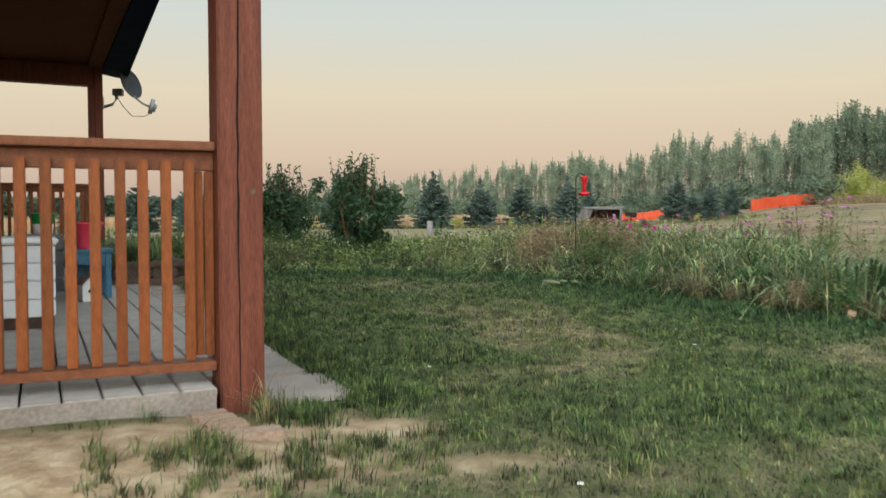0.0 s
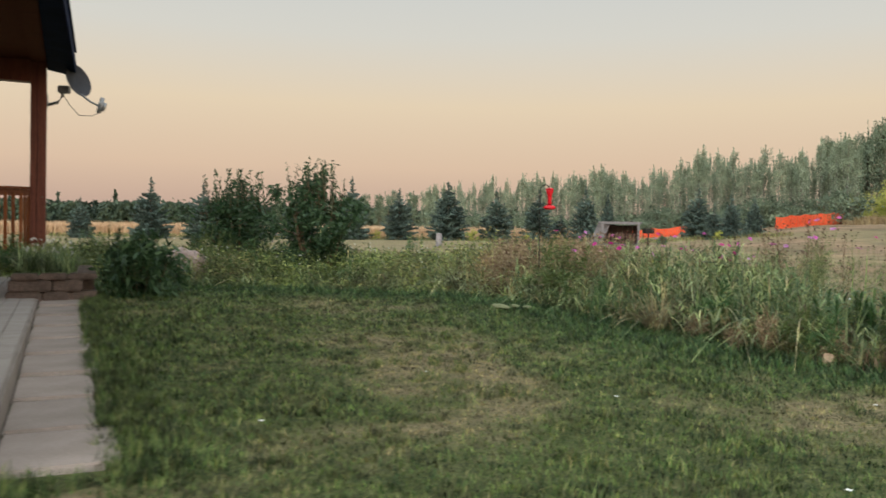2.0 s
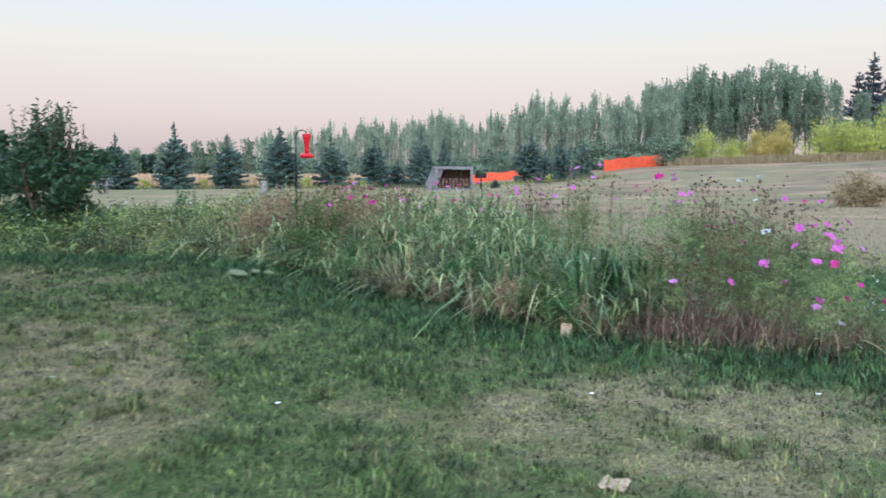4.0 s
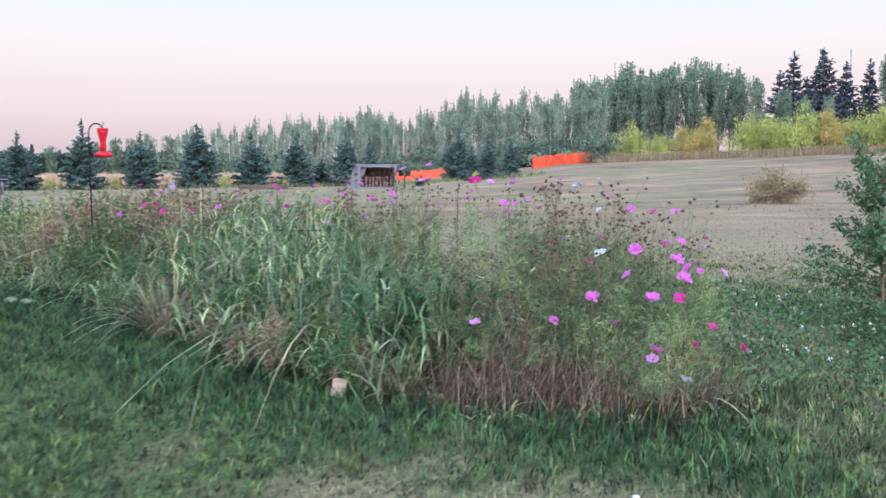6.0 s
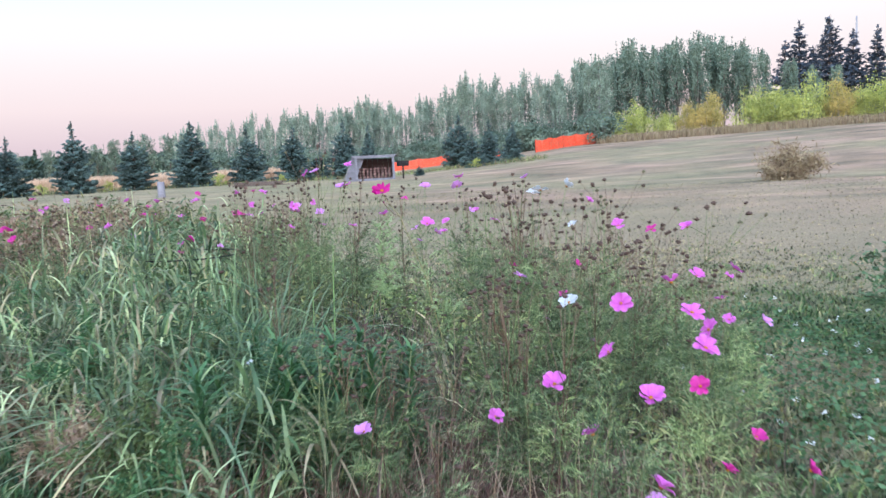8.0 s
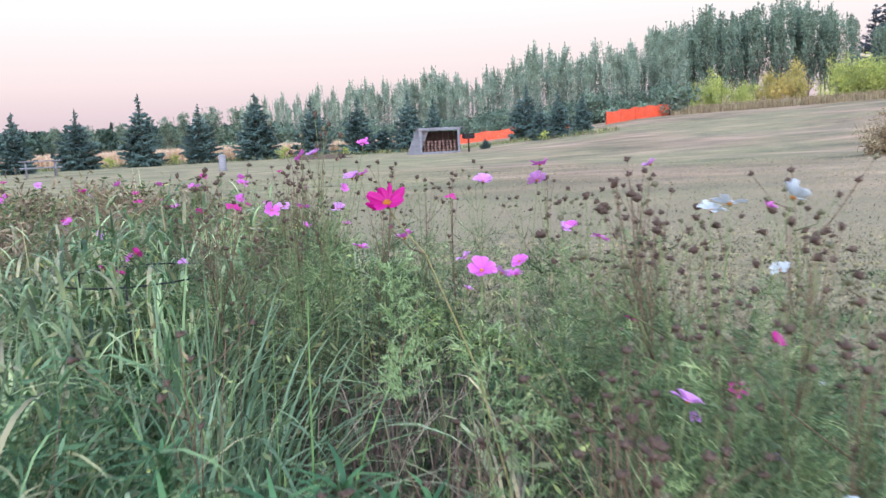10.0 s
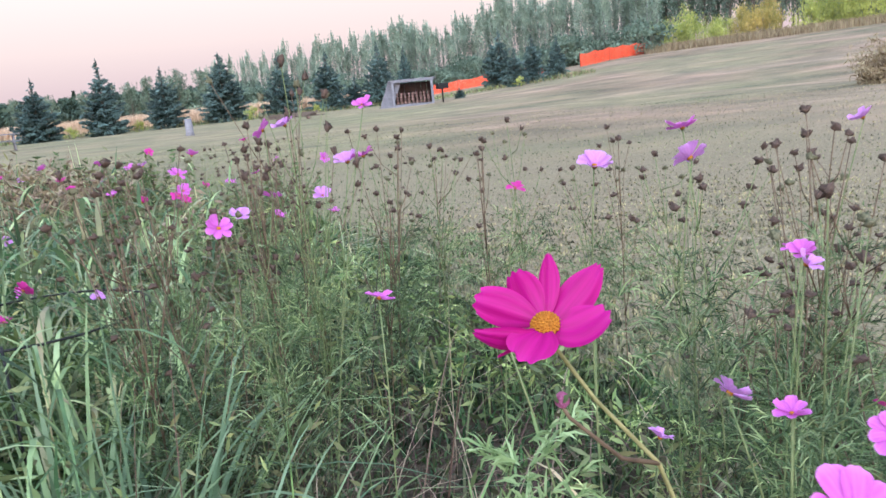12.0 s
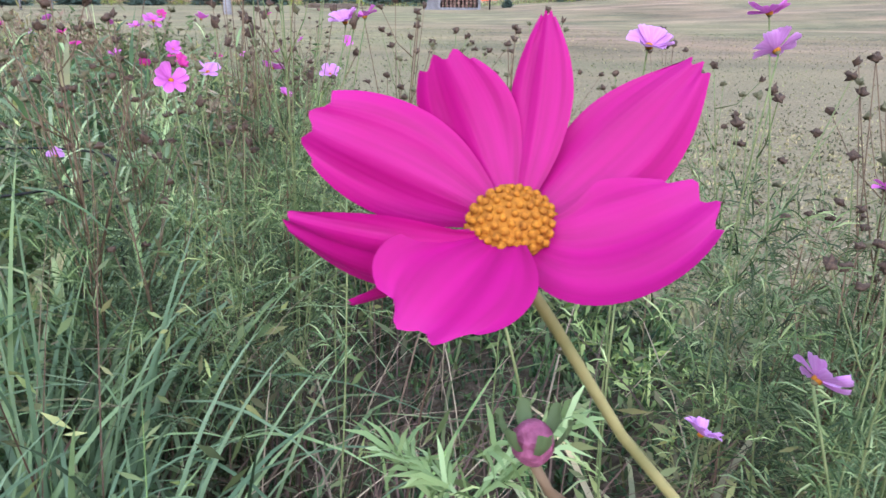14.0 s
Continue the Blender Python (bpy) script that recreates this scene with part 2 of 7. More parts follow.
M_SLAB = solid("concrete_paver", (0.27, 0.22, 0.185), (0.42, 0.345, 0.30), 3, 0.85, bumpd=0.003, fine=90, vary=0.15, speck=0.2)
M_FLAG = solid("sandstone_flag", (0.30, 0.20, 0.13), (0.44, 0.32, 0.22), 5, 0.9, bumpd=0.006, vary=0.2)
M_BRICK = solid("worn_red_brick", (0.33, 0.215, 0.15), (0.45, 0.31, 0.225), 14, 0.9, bumpd=0.004, vary=0.25)
M_BLOCK = solid("planter_block", (0.08, 0.055, 0.042), (0.17, 0.12, 0.095), 8, 0.9, bumpd=0.006, vary=0.3)
M_STONE = solid("boulder_stone", (0.22, 0.16, 0.14), (0.40, 0.30, 0.26), 5, 0.9, bumpd=0.01)
M_PALESTONE = solid("pale_stone", (0.12, 0.13, 0.065), (0.19, 0.20, 0.11), 9, 0.9)
M_WHITE = solid("white_plastic", (0.60, 0.60, 0.60), (0.72, 0.72, 0.72), 3, 0.45, speck=0.06, bumpd=0.0005)
M_GREYW = solid("weathered_wood", (0.13, 0.12, 0.12), (0.24, 0.22, 0.22), 3, 0.85, stretch=(1, 1, 4))
M_PALEW = solid("pale_weathered_boards", (0.115, 0.105, 0.108), (0.20, 0.187, 0.19), 3, 0.8, stretch=(1, 1, 4))
M_DARKIN = solid("dark_interior_boards", (0.045, 0.028, 0.022), (0.085, 0.05, 0.04), 3, 0.9)
M_LOG = solid("split_firewood", (0.11, 0.055, 0.045), (0.26, 0.16, 0.12), 7, 0.9, vary=0.5)
M_BLUE = solid("teal_painted_wood", (0.03, 0.10, 0.17), (0.06, 0.16, 0.25), 5, 0.5)
M_PINK = solid("pink_plastic", (0.80, 0.05, 0.11), (0.90, 0.09, 0.16), 3, 0.35, speck=0.05, bumpd=0.0005)
M_GREENP = solid("green_plastic", (0.02, 0.30, 0.07), (0.04, 0.42, 0.11), 3, 0.4, speck=0.05, bumpd=0.0005)
M_RED = solid("red_plastic", (0.40, 0.008, 0.014), (0.55, 0.015, 0.022), 20, 0.25, speck=0.05, bumpd=0.0003)
M_IRON = solid("black_iron", (0.012, 0.012, 0.012), (0.035, 0.03, 0.028), 40, 0.5, 0.6)
M_GREYM = solid("grey_metal", (0.20, 0.20, 0.20), (0.32, 0.32, 0.32), 10, 0.45, 0.5)
M_DISH = solid("dish_grey", (0.03, 0.03, 0.034), (0.06, 0.06, 0.066), 6, 0.6)
M_ORNET = solid("orange_fence_mesh", (0.55, 0.055, 0.02), (0.74, 0.10, 0.035), 1.5, 0.55, fine=14)
M_PAPER = solid("weathered_cardboard", (0.27, 0.185, 0.12), (0.40, 0.295, 0.205), 20, 0.85)
M_WHITEP = solid("white_litter", (0.6, 0.6, 0.58), (0.8, 0.8, 0.78), 20, 0.8)
M_RUST = leaf_mat("rusty_weed_leaf", [(0.17, 0.105, 0.07), (0.27, 0.175, 0.115), (0.29, 0.24, 0.115), (0.40, 0.29, 0.20)], None, 0.2)
M_BROWNB = leaf_mat("brown_bush_twigs", [(0.14, 0.095, 0.055), (0.23, 0.165, 0.085), (0.31, 0.25, 0.13)], None, 0.15)
M_WOODL = leaf_mat("far_wood_leaves", [(0.02, 0.038, 0.026), (0.04, 0.062, 0.04), (0.06, 0.085, 0.05)], None, 0.1, big=0.12)


def petal_mat(name, base, deep, pale):
    m, nt, b = mat_base(name, 0.55)
    tc = nt.nodes.new("ShaderNodeUVMap")
    sep = nt.nodes.new("ShaderNodeSeparateXYZ")
    lnk(nt, tc.outputs[0], sep.inputs[0])
    col = ramp_node(nt, sep.outputs["Y"], [(0.0, deep), (0.35, base), (0.8, base), (1.0, pale)])
    w = nt.nodes.new("ShaderNodeTexNoise")
    mp = nt.nodes.new("ShaderNodeMapping")
    mp.inputs["Scale"].default_value = (7, 0.9, 1)
    lnk(nt, tc.outputs[0], mp.inputs[0])
    lnk(nt, mp.outputs[0], w.inputs["Vector"])
    w.inputs["Scale"].default_value = 1.0
    col = mixcol(nt, 0.5, col, ramp_node(nt, w.outputs["Fac"], [(0.35, deep), (0.6, base)]))
    lnk(nt, col, b.inputs["Base Color"])
    bump(nt, b, w.outputs["Fac"], 0.0008, 0.35)
    t = nt.nodes.new("ShaderNodeBsdfTranslucent")
    mx = nt.nodes.new("ShaderNodeMixShader")
    mx.inputs[0].default_value = 0.3
    lnk(nt, col, t.inputs["Color"])
    lnk(nt, b.outputs[0], mx.inputs[1])
    lnk(nt, t.outputs[0], mx.inputs[2])
    lnk(nt, mx.outputs[0], nt.nodes["Material Output"].inputs["Surface"])
    return m


P_MAG = petal_mat("magenta_petal", (0.41, 0.0022, 0.165), (0.25, 0.001, 0.085), (0.45, 0.010, 0.215))
P_PINK = petal_mat("pink_petal", (0.55, 0.13, 0.44), (0.40, 0.05, 0.30), (0.62, 0.24, 0.54))
P_LILAC = petal_mat("lilac_petal", (0.54, 0.24, 0.52), (0.40, 0.12, 0.38), (0.62, 0.36, 0.62))
P_WHITE = petal_mat("white_petal", (0.50, 0.50, 0.51), (0.40, 0.43, 0.36), (0.62, 0.62, 0.64))
P_DEEP = petal_mat("deep_pink_petal", (0.48, 0.03, 0.23), (0.33, 0.01, 0.14), (0.56, 0.09, 0.32))

# ---- building helpers ----
rng = np.random.default_rng(7)


def h2(ix, iy, seed):
    n = np.sin(ix * 127.1 + iy * 311.7 + seed * 74.7) * 43758.5453
    return n - np.floor(n)


def vnoise(x, y, seed=0):
    ix, iy = np.floor(x), np.floor(y)
    fx, fy = x - ix, y - iy
    fx, fy = fx * fx * (3 - 2 * fx), fy * fy * (3 - 2 * fy)
    a, b, c, d = h2(ix, iy, seed), h2(ix + 1, iy, seed), h2(ix, iy + 1, seed), h2(ix + 1, iy + 1, seed)
    return (a * (1 - fx) + b * fx) * (1 - fy) + (c * (1 - fx) + d * fx) * fy


def fbm(x, y, scale, seed=0, octaves=4):
    v, amp, tot = 0, 1.0, 0
    for o in range(octaves):
        v = v + amp * vnoise(x * scale * 2 ** o, y * scale * 2 ** o, seed + o)
        tot += amp
        amp *= 0.5
    return v / tot


def sstep(a, b, x):
    t = np.clip((x - a) / (b - a), 0, 1)
    return t * t * (3 - 2 * t)


def height(x, y):
    """Lie of the land: the yard is level, the field climbs to the north-east."""
    x, y = np.asarray(x, float), np.asarray(y, float)
    near = np.interp(y, [-4, 0, 4, 6, 8.5, 15, 32], [-0.1, -0.08, -0.05, 0.02, 0.11, 0.11, 0])
    d = np.hypot(x - 2, y - 1.65)
    brg = np.degrees(np.arctan2(x - 2, y - 1.65))
    slope = np.interp(brg, [-60, -25, -10, 0, 15, 27, 45, 90, 140], [-0.002, -0.002, 0.002, 0.003, 0.006, 0.040, 0.055, 0.05, 0.0])
    return near + slope * np.clip(d - 34, 0, 75) + 0.075 * np.exp(-(((x + 1.3) / 0.95) ** 4 + ((y - 2.95) / 0.5) ** 4)) + 0.02 * (fbm(x, y, 0.5, 3) - 0.5)


def gz(x, y):
    return float(height(x, y))


def link(name, me, m, parent=None, label=""):
    me.materials.append(m)
    ob = new(name, me)
    if parent:
        ob.parent = parent
    if label:
        ob["label"] = label
    return ob


def np_mesh(name, V, F, attrs=None):
    """Mesh from arrays of vertices and of triangles or quads."""
    V, F = np.asarray(V, np.float32), np.asarray(F, np.int32)
    me = bpy.data.meshes.new(name)
    k = F.shape[1]
    me.vertices.add(len(V))
    me.vertices.foreach_set("co", V.ravel())
    me.loops.add(F.size)
    me.loops.foreach_set("vertex_index", F.ravel())
    me.polygons.add(len(F))
    me.polygons.foreach_set("loop_start", np.arange(0, F.size, k, dtype=np.int32))
    me.update(calc_edges=True)
    for key, val in (attrs or {}).items():
        a = me.attributes.new(key, "FLOAT", "POINT")
        a.data.foreach_set("value", np.asarray(val, np.float32))
    return me


def part(name, bm, m, parent, label=""):
    me = bpy.data.meshes.new(name)
    bm.to_mesh(me)
    bm.free()
    return link(name, me, m, parent, label)


def empty(name, m=None, label="", category="", group="", kind=""):
    ob = new(name)
    if m is not None:
        ob.matrix_basis = m
    return tagged(ob, label, category, group, kind)


def box(bm, lo, hi, bev=0.0, mtx=None):
    r = bmesh.ops.create_cube(bm, size=1)
    vs = r["verts"]
    lo, hi = Vector(lo), Vector(hi)
    for v in vs:
        v.co = Vector([lo[i] + (v.co[i] + 0.5) * (hi[i] - lo[i]) for i in range(3)])
    if bev:
        es = list({e for v in vs for e in v.link_edges})
        vs = list({v for f in bmesh.ops.bevel(bm, geom=es, offset=bev, segments=2, affect="EDGES")["faces"] for v in f.verts} | {v for v in vs if v.is_valid})
    if mtx is not None:
        bmesh.ops.transform(bm, matrix=mtx, verts=vs)
    return bm


def boxm(lo, hi, bev=0.0, mtx=None):
    return box(bmesh.new(), lo, hi, bev, mtx)


def tube(pts, radii, sides=6, bm=None):
    """A tapered, closed tube along points."""
    bm = bm or bmesh.new()
    pts = [Vector(p) for p in pts]
    rings = []
    for i, p in enumerate(pts):
        d = (pts[min(i + 1, len(pts) - 1)] - pts[max(i - 1, 0)]).normalized()
        s = d.cross(Vector((0.13, 0.21, 1)) if abs(d.z) < 0.95 else Vector((1, 0.1, 0))).normalized()
        t = d.cross(s)
        r = radii[i] if isinstance(radii, (list, tuple)) else radii
        rings.append([bm.verts.new(p + r * (math.cos(a) * s + math.sin(a) * t)) for a in (2 * math.pi * k / sides for k in range(sides))])
    for a, b in zip(rings, rings[1:]):
        for k in range(sides):
            f = bm.faces.new((a[k], a[(k + 1) % sides], b[(k + 1) % sides], b[k]))
            f.smooth = True
    bm.faces.new(rings[0][::-1])
    bm.faces.new(rings[-1])
    return bm


def lathe(profile, sides=20, bm=None, at=(0, 0, 0)):
    """A body turned round z from (radius, height) pairs."""
    bm = bm or bmesh.new()
    at = Vector(at)
    rings = [[bm.verts.new(at + Vector((r * math.cos(2 * math.pi * k / sides), r * math.sin(2 * math.pi * k / sides), z))) for k in range(sides)] for r, z in profile]
    for a, b in zip(rings, rings[1:]):
        for k in range(sides):
            f = bm.faces.new((a[k], a[(k + 1) % sides], b[(k + 1) % sides], b[k]))
            f.smooth = True
    bm.faces.new(rings[0][::-1])
    bm.faces.new(rings[-1])
    return bm


def rocky(radius, seed, squash=(1, 1, 1), sub=3, rough=0.3):
    bm = bmesh.new()
    bmesh.ops.create_icosphere(bm, subdivisions=sub, radius=radius)
    for v in bm.verts:
        n = noise.noise(v.co * (1.7 / radius) + Vector((seed * 3.1, 0, 0))) + 0.4 * noise.noise(v.co * (4 / radius) + Vector((0, seed, 0)))
        v.co = Vector([v.co[i] * squash[i] for i in range(3)]) * (1 + rough * n)
    for f in bm.faces:
        f.smooth = True
    return bm


def blades(base, hgt, wid, az, bend, segs=4, fold=0.0, splay=0.0):
    """Grass blades as bent, tapering ribbons: arrays of feet, heights, widths, headings and how far each one bows over."""
    n = len(base)
    t = np.linspace(0, 1, segs + 1)
    d = np.stack([np.cos(az), np.sin(az)], 1)
    s = np.stack([-np.sin(az), np.cos(az)], 1)
    V = np.zeros((n, 2 * segs + 1, 3))
    for k in range(segs + 1):
        out = bend * hgt * ((1 - splay) * t[k] ** 2 + splay * t[k])
        up = hgt * (t[k] - fold * np.clip(bend, 0, 2) * t[k] ** 3 * 0.45)
        c = np.concatenate([base[:, :2] + d * out[:, None], (base[:, 2] + up)[:, None]], 1)
        if k == segs:
            V[:, 2 * segs] = c
        else:
            w = (wid * (1 - t[k]) ** 0.6 * (0.65 + 0.35 * min(1, 3 * t[k])))[:, None]
            off = np.concatenate([s * w, np.zeros((n, 1))], 1)
            V[:, 2 * k], V[:, 2 * k + 1] = c - off, c + off
    f = []
    for k in range(segs - 1):
        a = 2 * k
        f += [(a, a + 1, a + 3), (a, a + 3, a + 2)]
    f.append((2 * segs - 2, 2 * segs - 1, 2 * segs))
    F = np.array(f)[None] + (np.arange(n) * (2 * segs + 1))[:, None, None]
    return V.reshape(-1, 3), F.reshape(-1, 3), 2 * segs + 1


def leaves(centres, size, seed, flat=0.0, long=1.0, outward=None, wide=0.5):
    """One small leaf, two triangles folded along its middle, at each centre."""
    r = np.random.default_rng(seed)
    n = len(centres)
    a = r.normal(size=(n, 3))
    a[:, 2] *= 1 - flat
    if outward is not None:
        a = a * 0.6 + outward
    a /= np.linalg.norm(a, axis=1, keepdims=True) + 1e-9
    b = np.cross(a, r.normal(size=(n, 3)))
    b /= np.linalg.norm(b, axis=1, keepdims=True) + 1e-9
    s = (size * r.uniform(0.6, 1.4, n))[:, None]
    V = np.stack([centres - a * s * long, centres + b * s * wide, centres + a * s * long, centres - b * s * wide], 1)
    q = np.arange(n)[:, None] * 4
    F = np.concatenate([q + [0, 1, 2], q + [0, 2, 3]], 1).reshape(-1, 3)
    return V.reshape(-1, 3), F


def join(lists):
    Vs, Fs, o = [], [], 0
    for V, F in lists:
        Vs.append(V)
        Fs.append(F + o)
        o += len(V)
    return np.concatenate(Vs), np.concatenate(Fs)


class Kind:
    """A kind of thing: built at first use, copied after."""
    made = {}

    @classmethod
    def put(cls, key, build, m):
        if key in cls.made:
            s = cls.made[key].scale
            return copy_thing(cls.made[key], m @ Matrix.Diagonal((1 / s.x, 1 / s.y, 1 / s.z, 1)))
        ob = build()
        ob.matrix_basis = m
        cls.made[key] = ob
        return ob


def placed(x, y, z, rz=0.0, s=1.0, sz=None):
    return Matrix.LocRotScale((x, y, z), Euler((0, 0, rz)), (s, s, sz or s))


def bearing(b, d):
    return 2.0 + d * math.sin(radians(b)), 1.65 + d * math.cos(radians(b))

# ---- the land ----
U, W = Vector((-0.370, 0.929, 0)), Vector((-0.929, -0.370, 0))  # along the deck's edge, and from it towards the house
P0 = Vector((-0.50, 3.543, 0))


def on_deck(s, k, z=0.0):
    """A place s metres along the deck's edge and k metres in towards the house; the whole deck rises a hand's breadth over its length."""
    p = P0 + U * s + W * k
    return Vector((p.x, p.y, z + 0.011 * s))


def deck_sk(x, y):
    dx, dy = x - P0.x, y - P0.y
    return dx * U.x + dy * U.y, dx * W.x + dy * W.y


BED = [(-6, 10.6), (-3, 10.5), (-1.0, 10.3), (0.5, 10.0), (1.6, 9.6), (2.1, 8.9), (2.75, 7.6), (3.25, 6.5), (3.65, 5.85), (4.1, 5.35), (4.75, 4.98), (5.2, 5.08), (5.5, 5.7), (5.55, 6.8),
       (5.3, 8), (4.9, 10), (4.2, 12.2), (2.6, 13.5), (0, 14.2), (-6, 14.4)]


def inside(poly, x, y):
    c = np.zeros(np.shape(x), bool)
    n = len(poly)
    for i in range(n):
        (x1, y1), (x2, y2) = poly[i], poly[(i + 1) % n]
        if y1 != y2:
            c ^= ((y1 > y) != (y2 > y)) & (x < (x2 - x1) * (y - y1) / (y2 - y1) + x1)
    return c


def edge_dist(poly, x, y):
    d = np.full(np.shape(x), 1e9)
    n = len(poly)
    for i in range(n):
        (x1, y1), (x2, y2) = poly[i], poly[(i + 1) % n]
        t = np.clip(((x - x1) * (x2 - x1) + (y - y1) * (y2 - y1)) / ((x2 - x1) ** 2 + (y2 - y1) ** 2), 0, 1)
        d = np.minimum(d, np.hypot(x - x1 - t * (x2 - x1), y - y1 - t * (y2 - y1)))
    return d


def dryness(x, y):
    """Where the lawn is straw-coloured and worn."""
    v = 0.5 * fbm(x, y, 0.8, 11, 4) + 0.5 * fbm(x, y, 4.0, 14, 4)
    worn = 0
    for px, py, rad, k in ((0.7, 6.7, 0.6, 0.15), (1.2, 5.6, 0.65, 0.18), (1.2, 4.6, 0.5, 0.08), (0.6, 4.1, 0.5, 0.12), (0.7, 2.6, 0.5, 0.04), (3.9, 4.3, 0.75, 0.45), (3.6, 3.7, 0.6, 0.36), (2.95, 4.6, 0.4, 0.22), (2.2, 3.7, 0.4, 0.06), (4.4, 3.6, 0.6, 0.22)):
        worn = np.maximum(worn, k * np.exp(-((x - px) ** 2 + (y - py) ** 2) / rad ** 2))
    lush = np.exp(-(edge_dist(BED, x, y) / 0.8) ** 2) * 0.24 + 0.12 * np.exp(-((x - 2.5) ** 2 + (y - 5.7) ** 2) / 0.5) + 0.14 * np.exp(-((x - 2.0) ** 2 / 1.0 + (y - 3.6) ** 2 / 1.6))
    back = 0.30 * sstep(6.4, 9.2, y + 2.4 * (fbm(x, y, 0.8, 47) - 0.5)) * sstep(4.4, 5.4, x)
    speck = 0.16 * (fbm(x, y, 11.0, 17, 3) - 0.5)
    return sstep(0.43, 0.77, v + 0.85 * worn + speck + back - lush * sstep(5.6, 4.6, x)) * 0.85


def verdure(x, y):
    """How green the mown field is: fresh to the west, and in broad patches elsewhere."""
    brg = np.degrees(np.arctan2(x - 2, y - 1.65))
    return np.clip(0.52 * sstep(24, 10, brg) + 0.5 * sstep(0.52, 0.70, fbm(x * 0.8, y, 0.16, 57, 3)), 0, 0.7)


def sandiness(x, y):
    s, k = deck_sk(x, y)
    v = fbm(x, y, 2.2, 21, 4) - 0.5
    yard = sstep(0.42, 0.0, np.abs(s + 0.66) - 0.36 + 0.9 * v) * sstep(-0.75, -0.1, k + 0.5 * v)
    patch = sstep(0.18, 0.0, np.hypot(x - 0.15, (y - 3.2) * 1.3) - 0.14 + 0.3 * v) + sstep(0.2, 0.0, np.hypot((x - 0.50) * 0.7, (y - 2.72) * 1.8) - 0.03 + 0.3 * v) * 0.7
    return np.clip(yard + patch, 0, 1)


def build_ground():
    ang = 288
    r = np.concatenate([np.arange(0, 14, 0.12), 14 * np.exp(np.linspace(0, math.log(3500 / 14), 90))])
    th = np.linspace(0, 2 * math.pi, ang, endpoint=False)
    R, T = np.meshgrid(r, th, indexing="ij")
    x, y = 2.0 + R * np.sin(T), 4.65 + R * np.cos(T)
    z = height(x, y)
    V = np.stack([x, y, z], -1).reshape(-1, 3)
    i, j = np.meshgrid(np.arange(len(r) - 1), np.arange(ang), indexing="ij")
    a, b = i * ang + j, i * ang + (j + 1) % ang
    F = np.stack([a, b, b + ang, a + ang], -1).reshape(-1, 4)[:, ::-1]
    x, y = x.ravel(), y.ravel()
    d = np.hypot(x - 2, y - 1.65)
    brg = np.degrees(np.arctan2(x - 2, y - 1.65))
    wheat = sstep(64, 68, d + 3 * (fbm(x, y, 0.1, 5) - 0.5)) * sstep(17, 12, brg) * sstep(-75, -60, brg)
    bed = inside(BED, x, y) * 1.0
    tint = np.clip(dryness(x, y) * sstep(22, 10, d) * (1 - 0.4 * bed) + 0.3 * bed, 0, 0.9)
    ob = link("ground", np_mesh("ground", V, F, {"tint": tint, "sand": sandiness(x, y) * (d < 8), "far": np.maximum(sstep(9, 20, d), 0.92 * sstep(6.8, 9.6, y + 2.4 * (fbm(x, y, 0.8, 47) - 0.5)) * sstep(4.2, 5.4, x)), "verdant": verdure(x, y), "wheat": wheat, "soil": bed * 0.85}), M_GROUND)
    for p in ob.data.polygons:
        p.use_smooth = True
    tagged(ob, "mown yard and hay field with dry straw patches and a ripe wheat field beyond", "ground", kind="structure")


build_ground()


# ---- the porch: deck, posts, rails and roof ----
def oriented(s, k, z=0.0):
    """Pose on the deck, x along the edge, y towards the house."""
    p = on_deck(s, k, z)
    return Matrix(((U.x, W.x, 0, p.x), (U.y, W.y, 0, p.y), (0, 0, 1, p.z), (0, 0, 0, 1)))


LEN = 9.07


def crack_mesh(z0, z1, seed):
    """A wandering drying crack, a thin dark wedge let into the face."""
    r = random.Random(seed)
    bm = bmesh.new()
    prev, x = None, 0.0
    n = 26
    for i in range(n + 1):
        t = i / n
        x += r.uniform(-0.004, 0.004) - 0.12 * x
        w = 0.0018 + 0.0035 * math.sin(math.pi * t) * r.uniform(0.4, 1.2)
        z = z0 + (z1 - z0) * t
        ring = [bm.verts.new((-0.002, x - w, z)), bm.verts.new((-0.002, x + w, z)), bm.verts.new((0.02, x, z))]
        if prev:
            for a in range(3):
                bm.faces.new((prev[a], prev[(a + 1) % 3], ring[(a + 1) % 3], ring[a]))
        prev = ring
    return bm


def porch_post(s, z1, seed):
    root = empty("porch_post", oriented(s, 0, gz(*on_deck(s, 0).xy) - 0.02 - 0.0), "reddish-brown stained square timber post with long drying cracks", "post", "porch posts")
    bm = boxm((-0.095, -0.095, 0), (0.095, 0.095, z1), 0.008)
    part("timber", bm, M_STAIN, root)
    c = part("crack", crack_mesh(0.05, z1 - 0.1, seed), M_CRACK, root, "dark drying crack down the face")
    c.matrix_basis = pose(-0.095, 0.012, 0)
    for z, y in ((0.98, -0.05),):
        k = part("knot", lathe([(0.0005, 0), (0.008, 0.0005), (0.012, 0.0), (0.013, -0.004)], 12), M_BARK, root)
        k.matrix_basis = pose(-0.0955, y, z, 0, -90, 0)
    return root


porch_post(0, 3.05, 1)
porch_post(LEN, 2.95, 2)


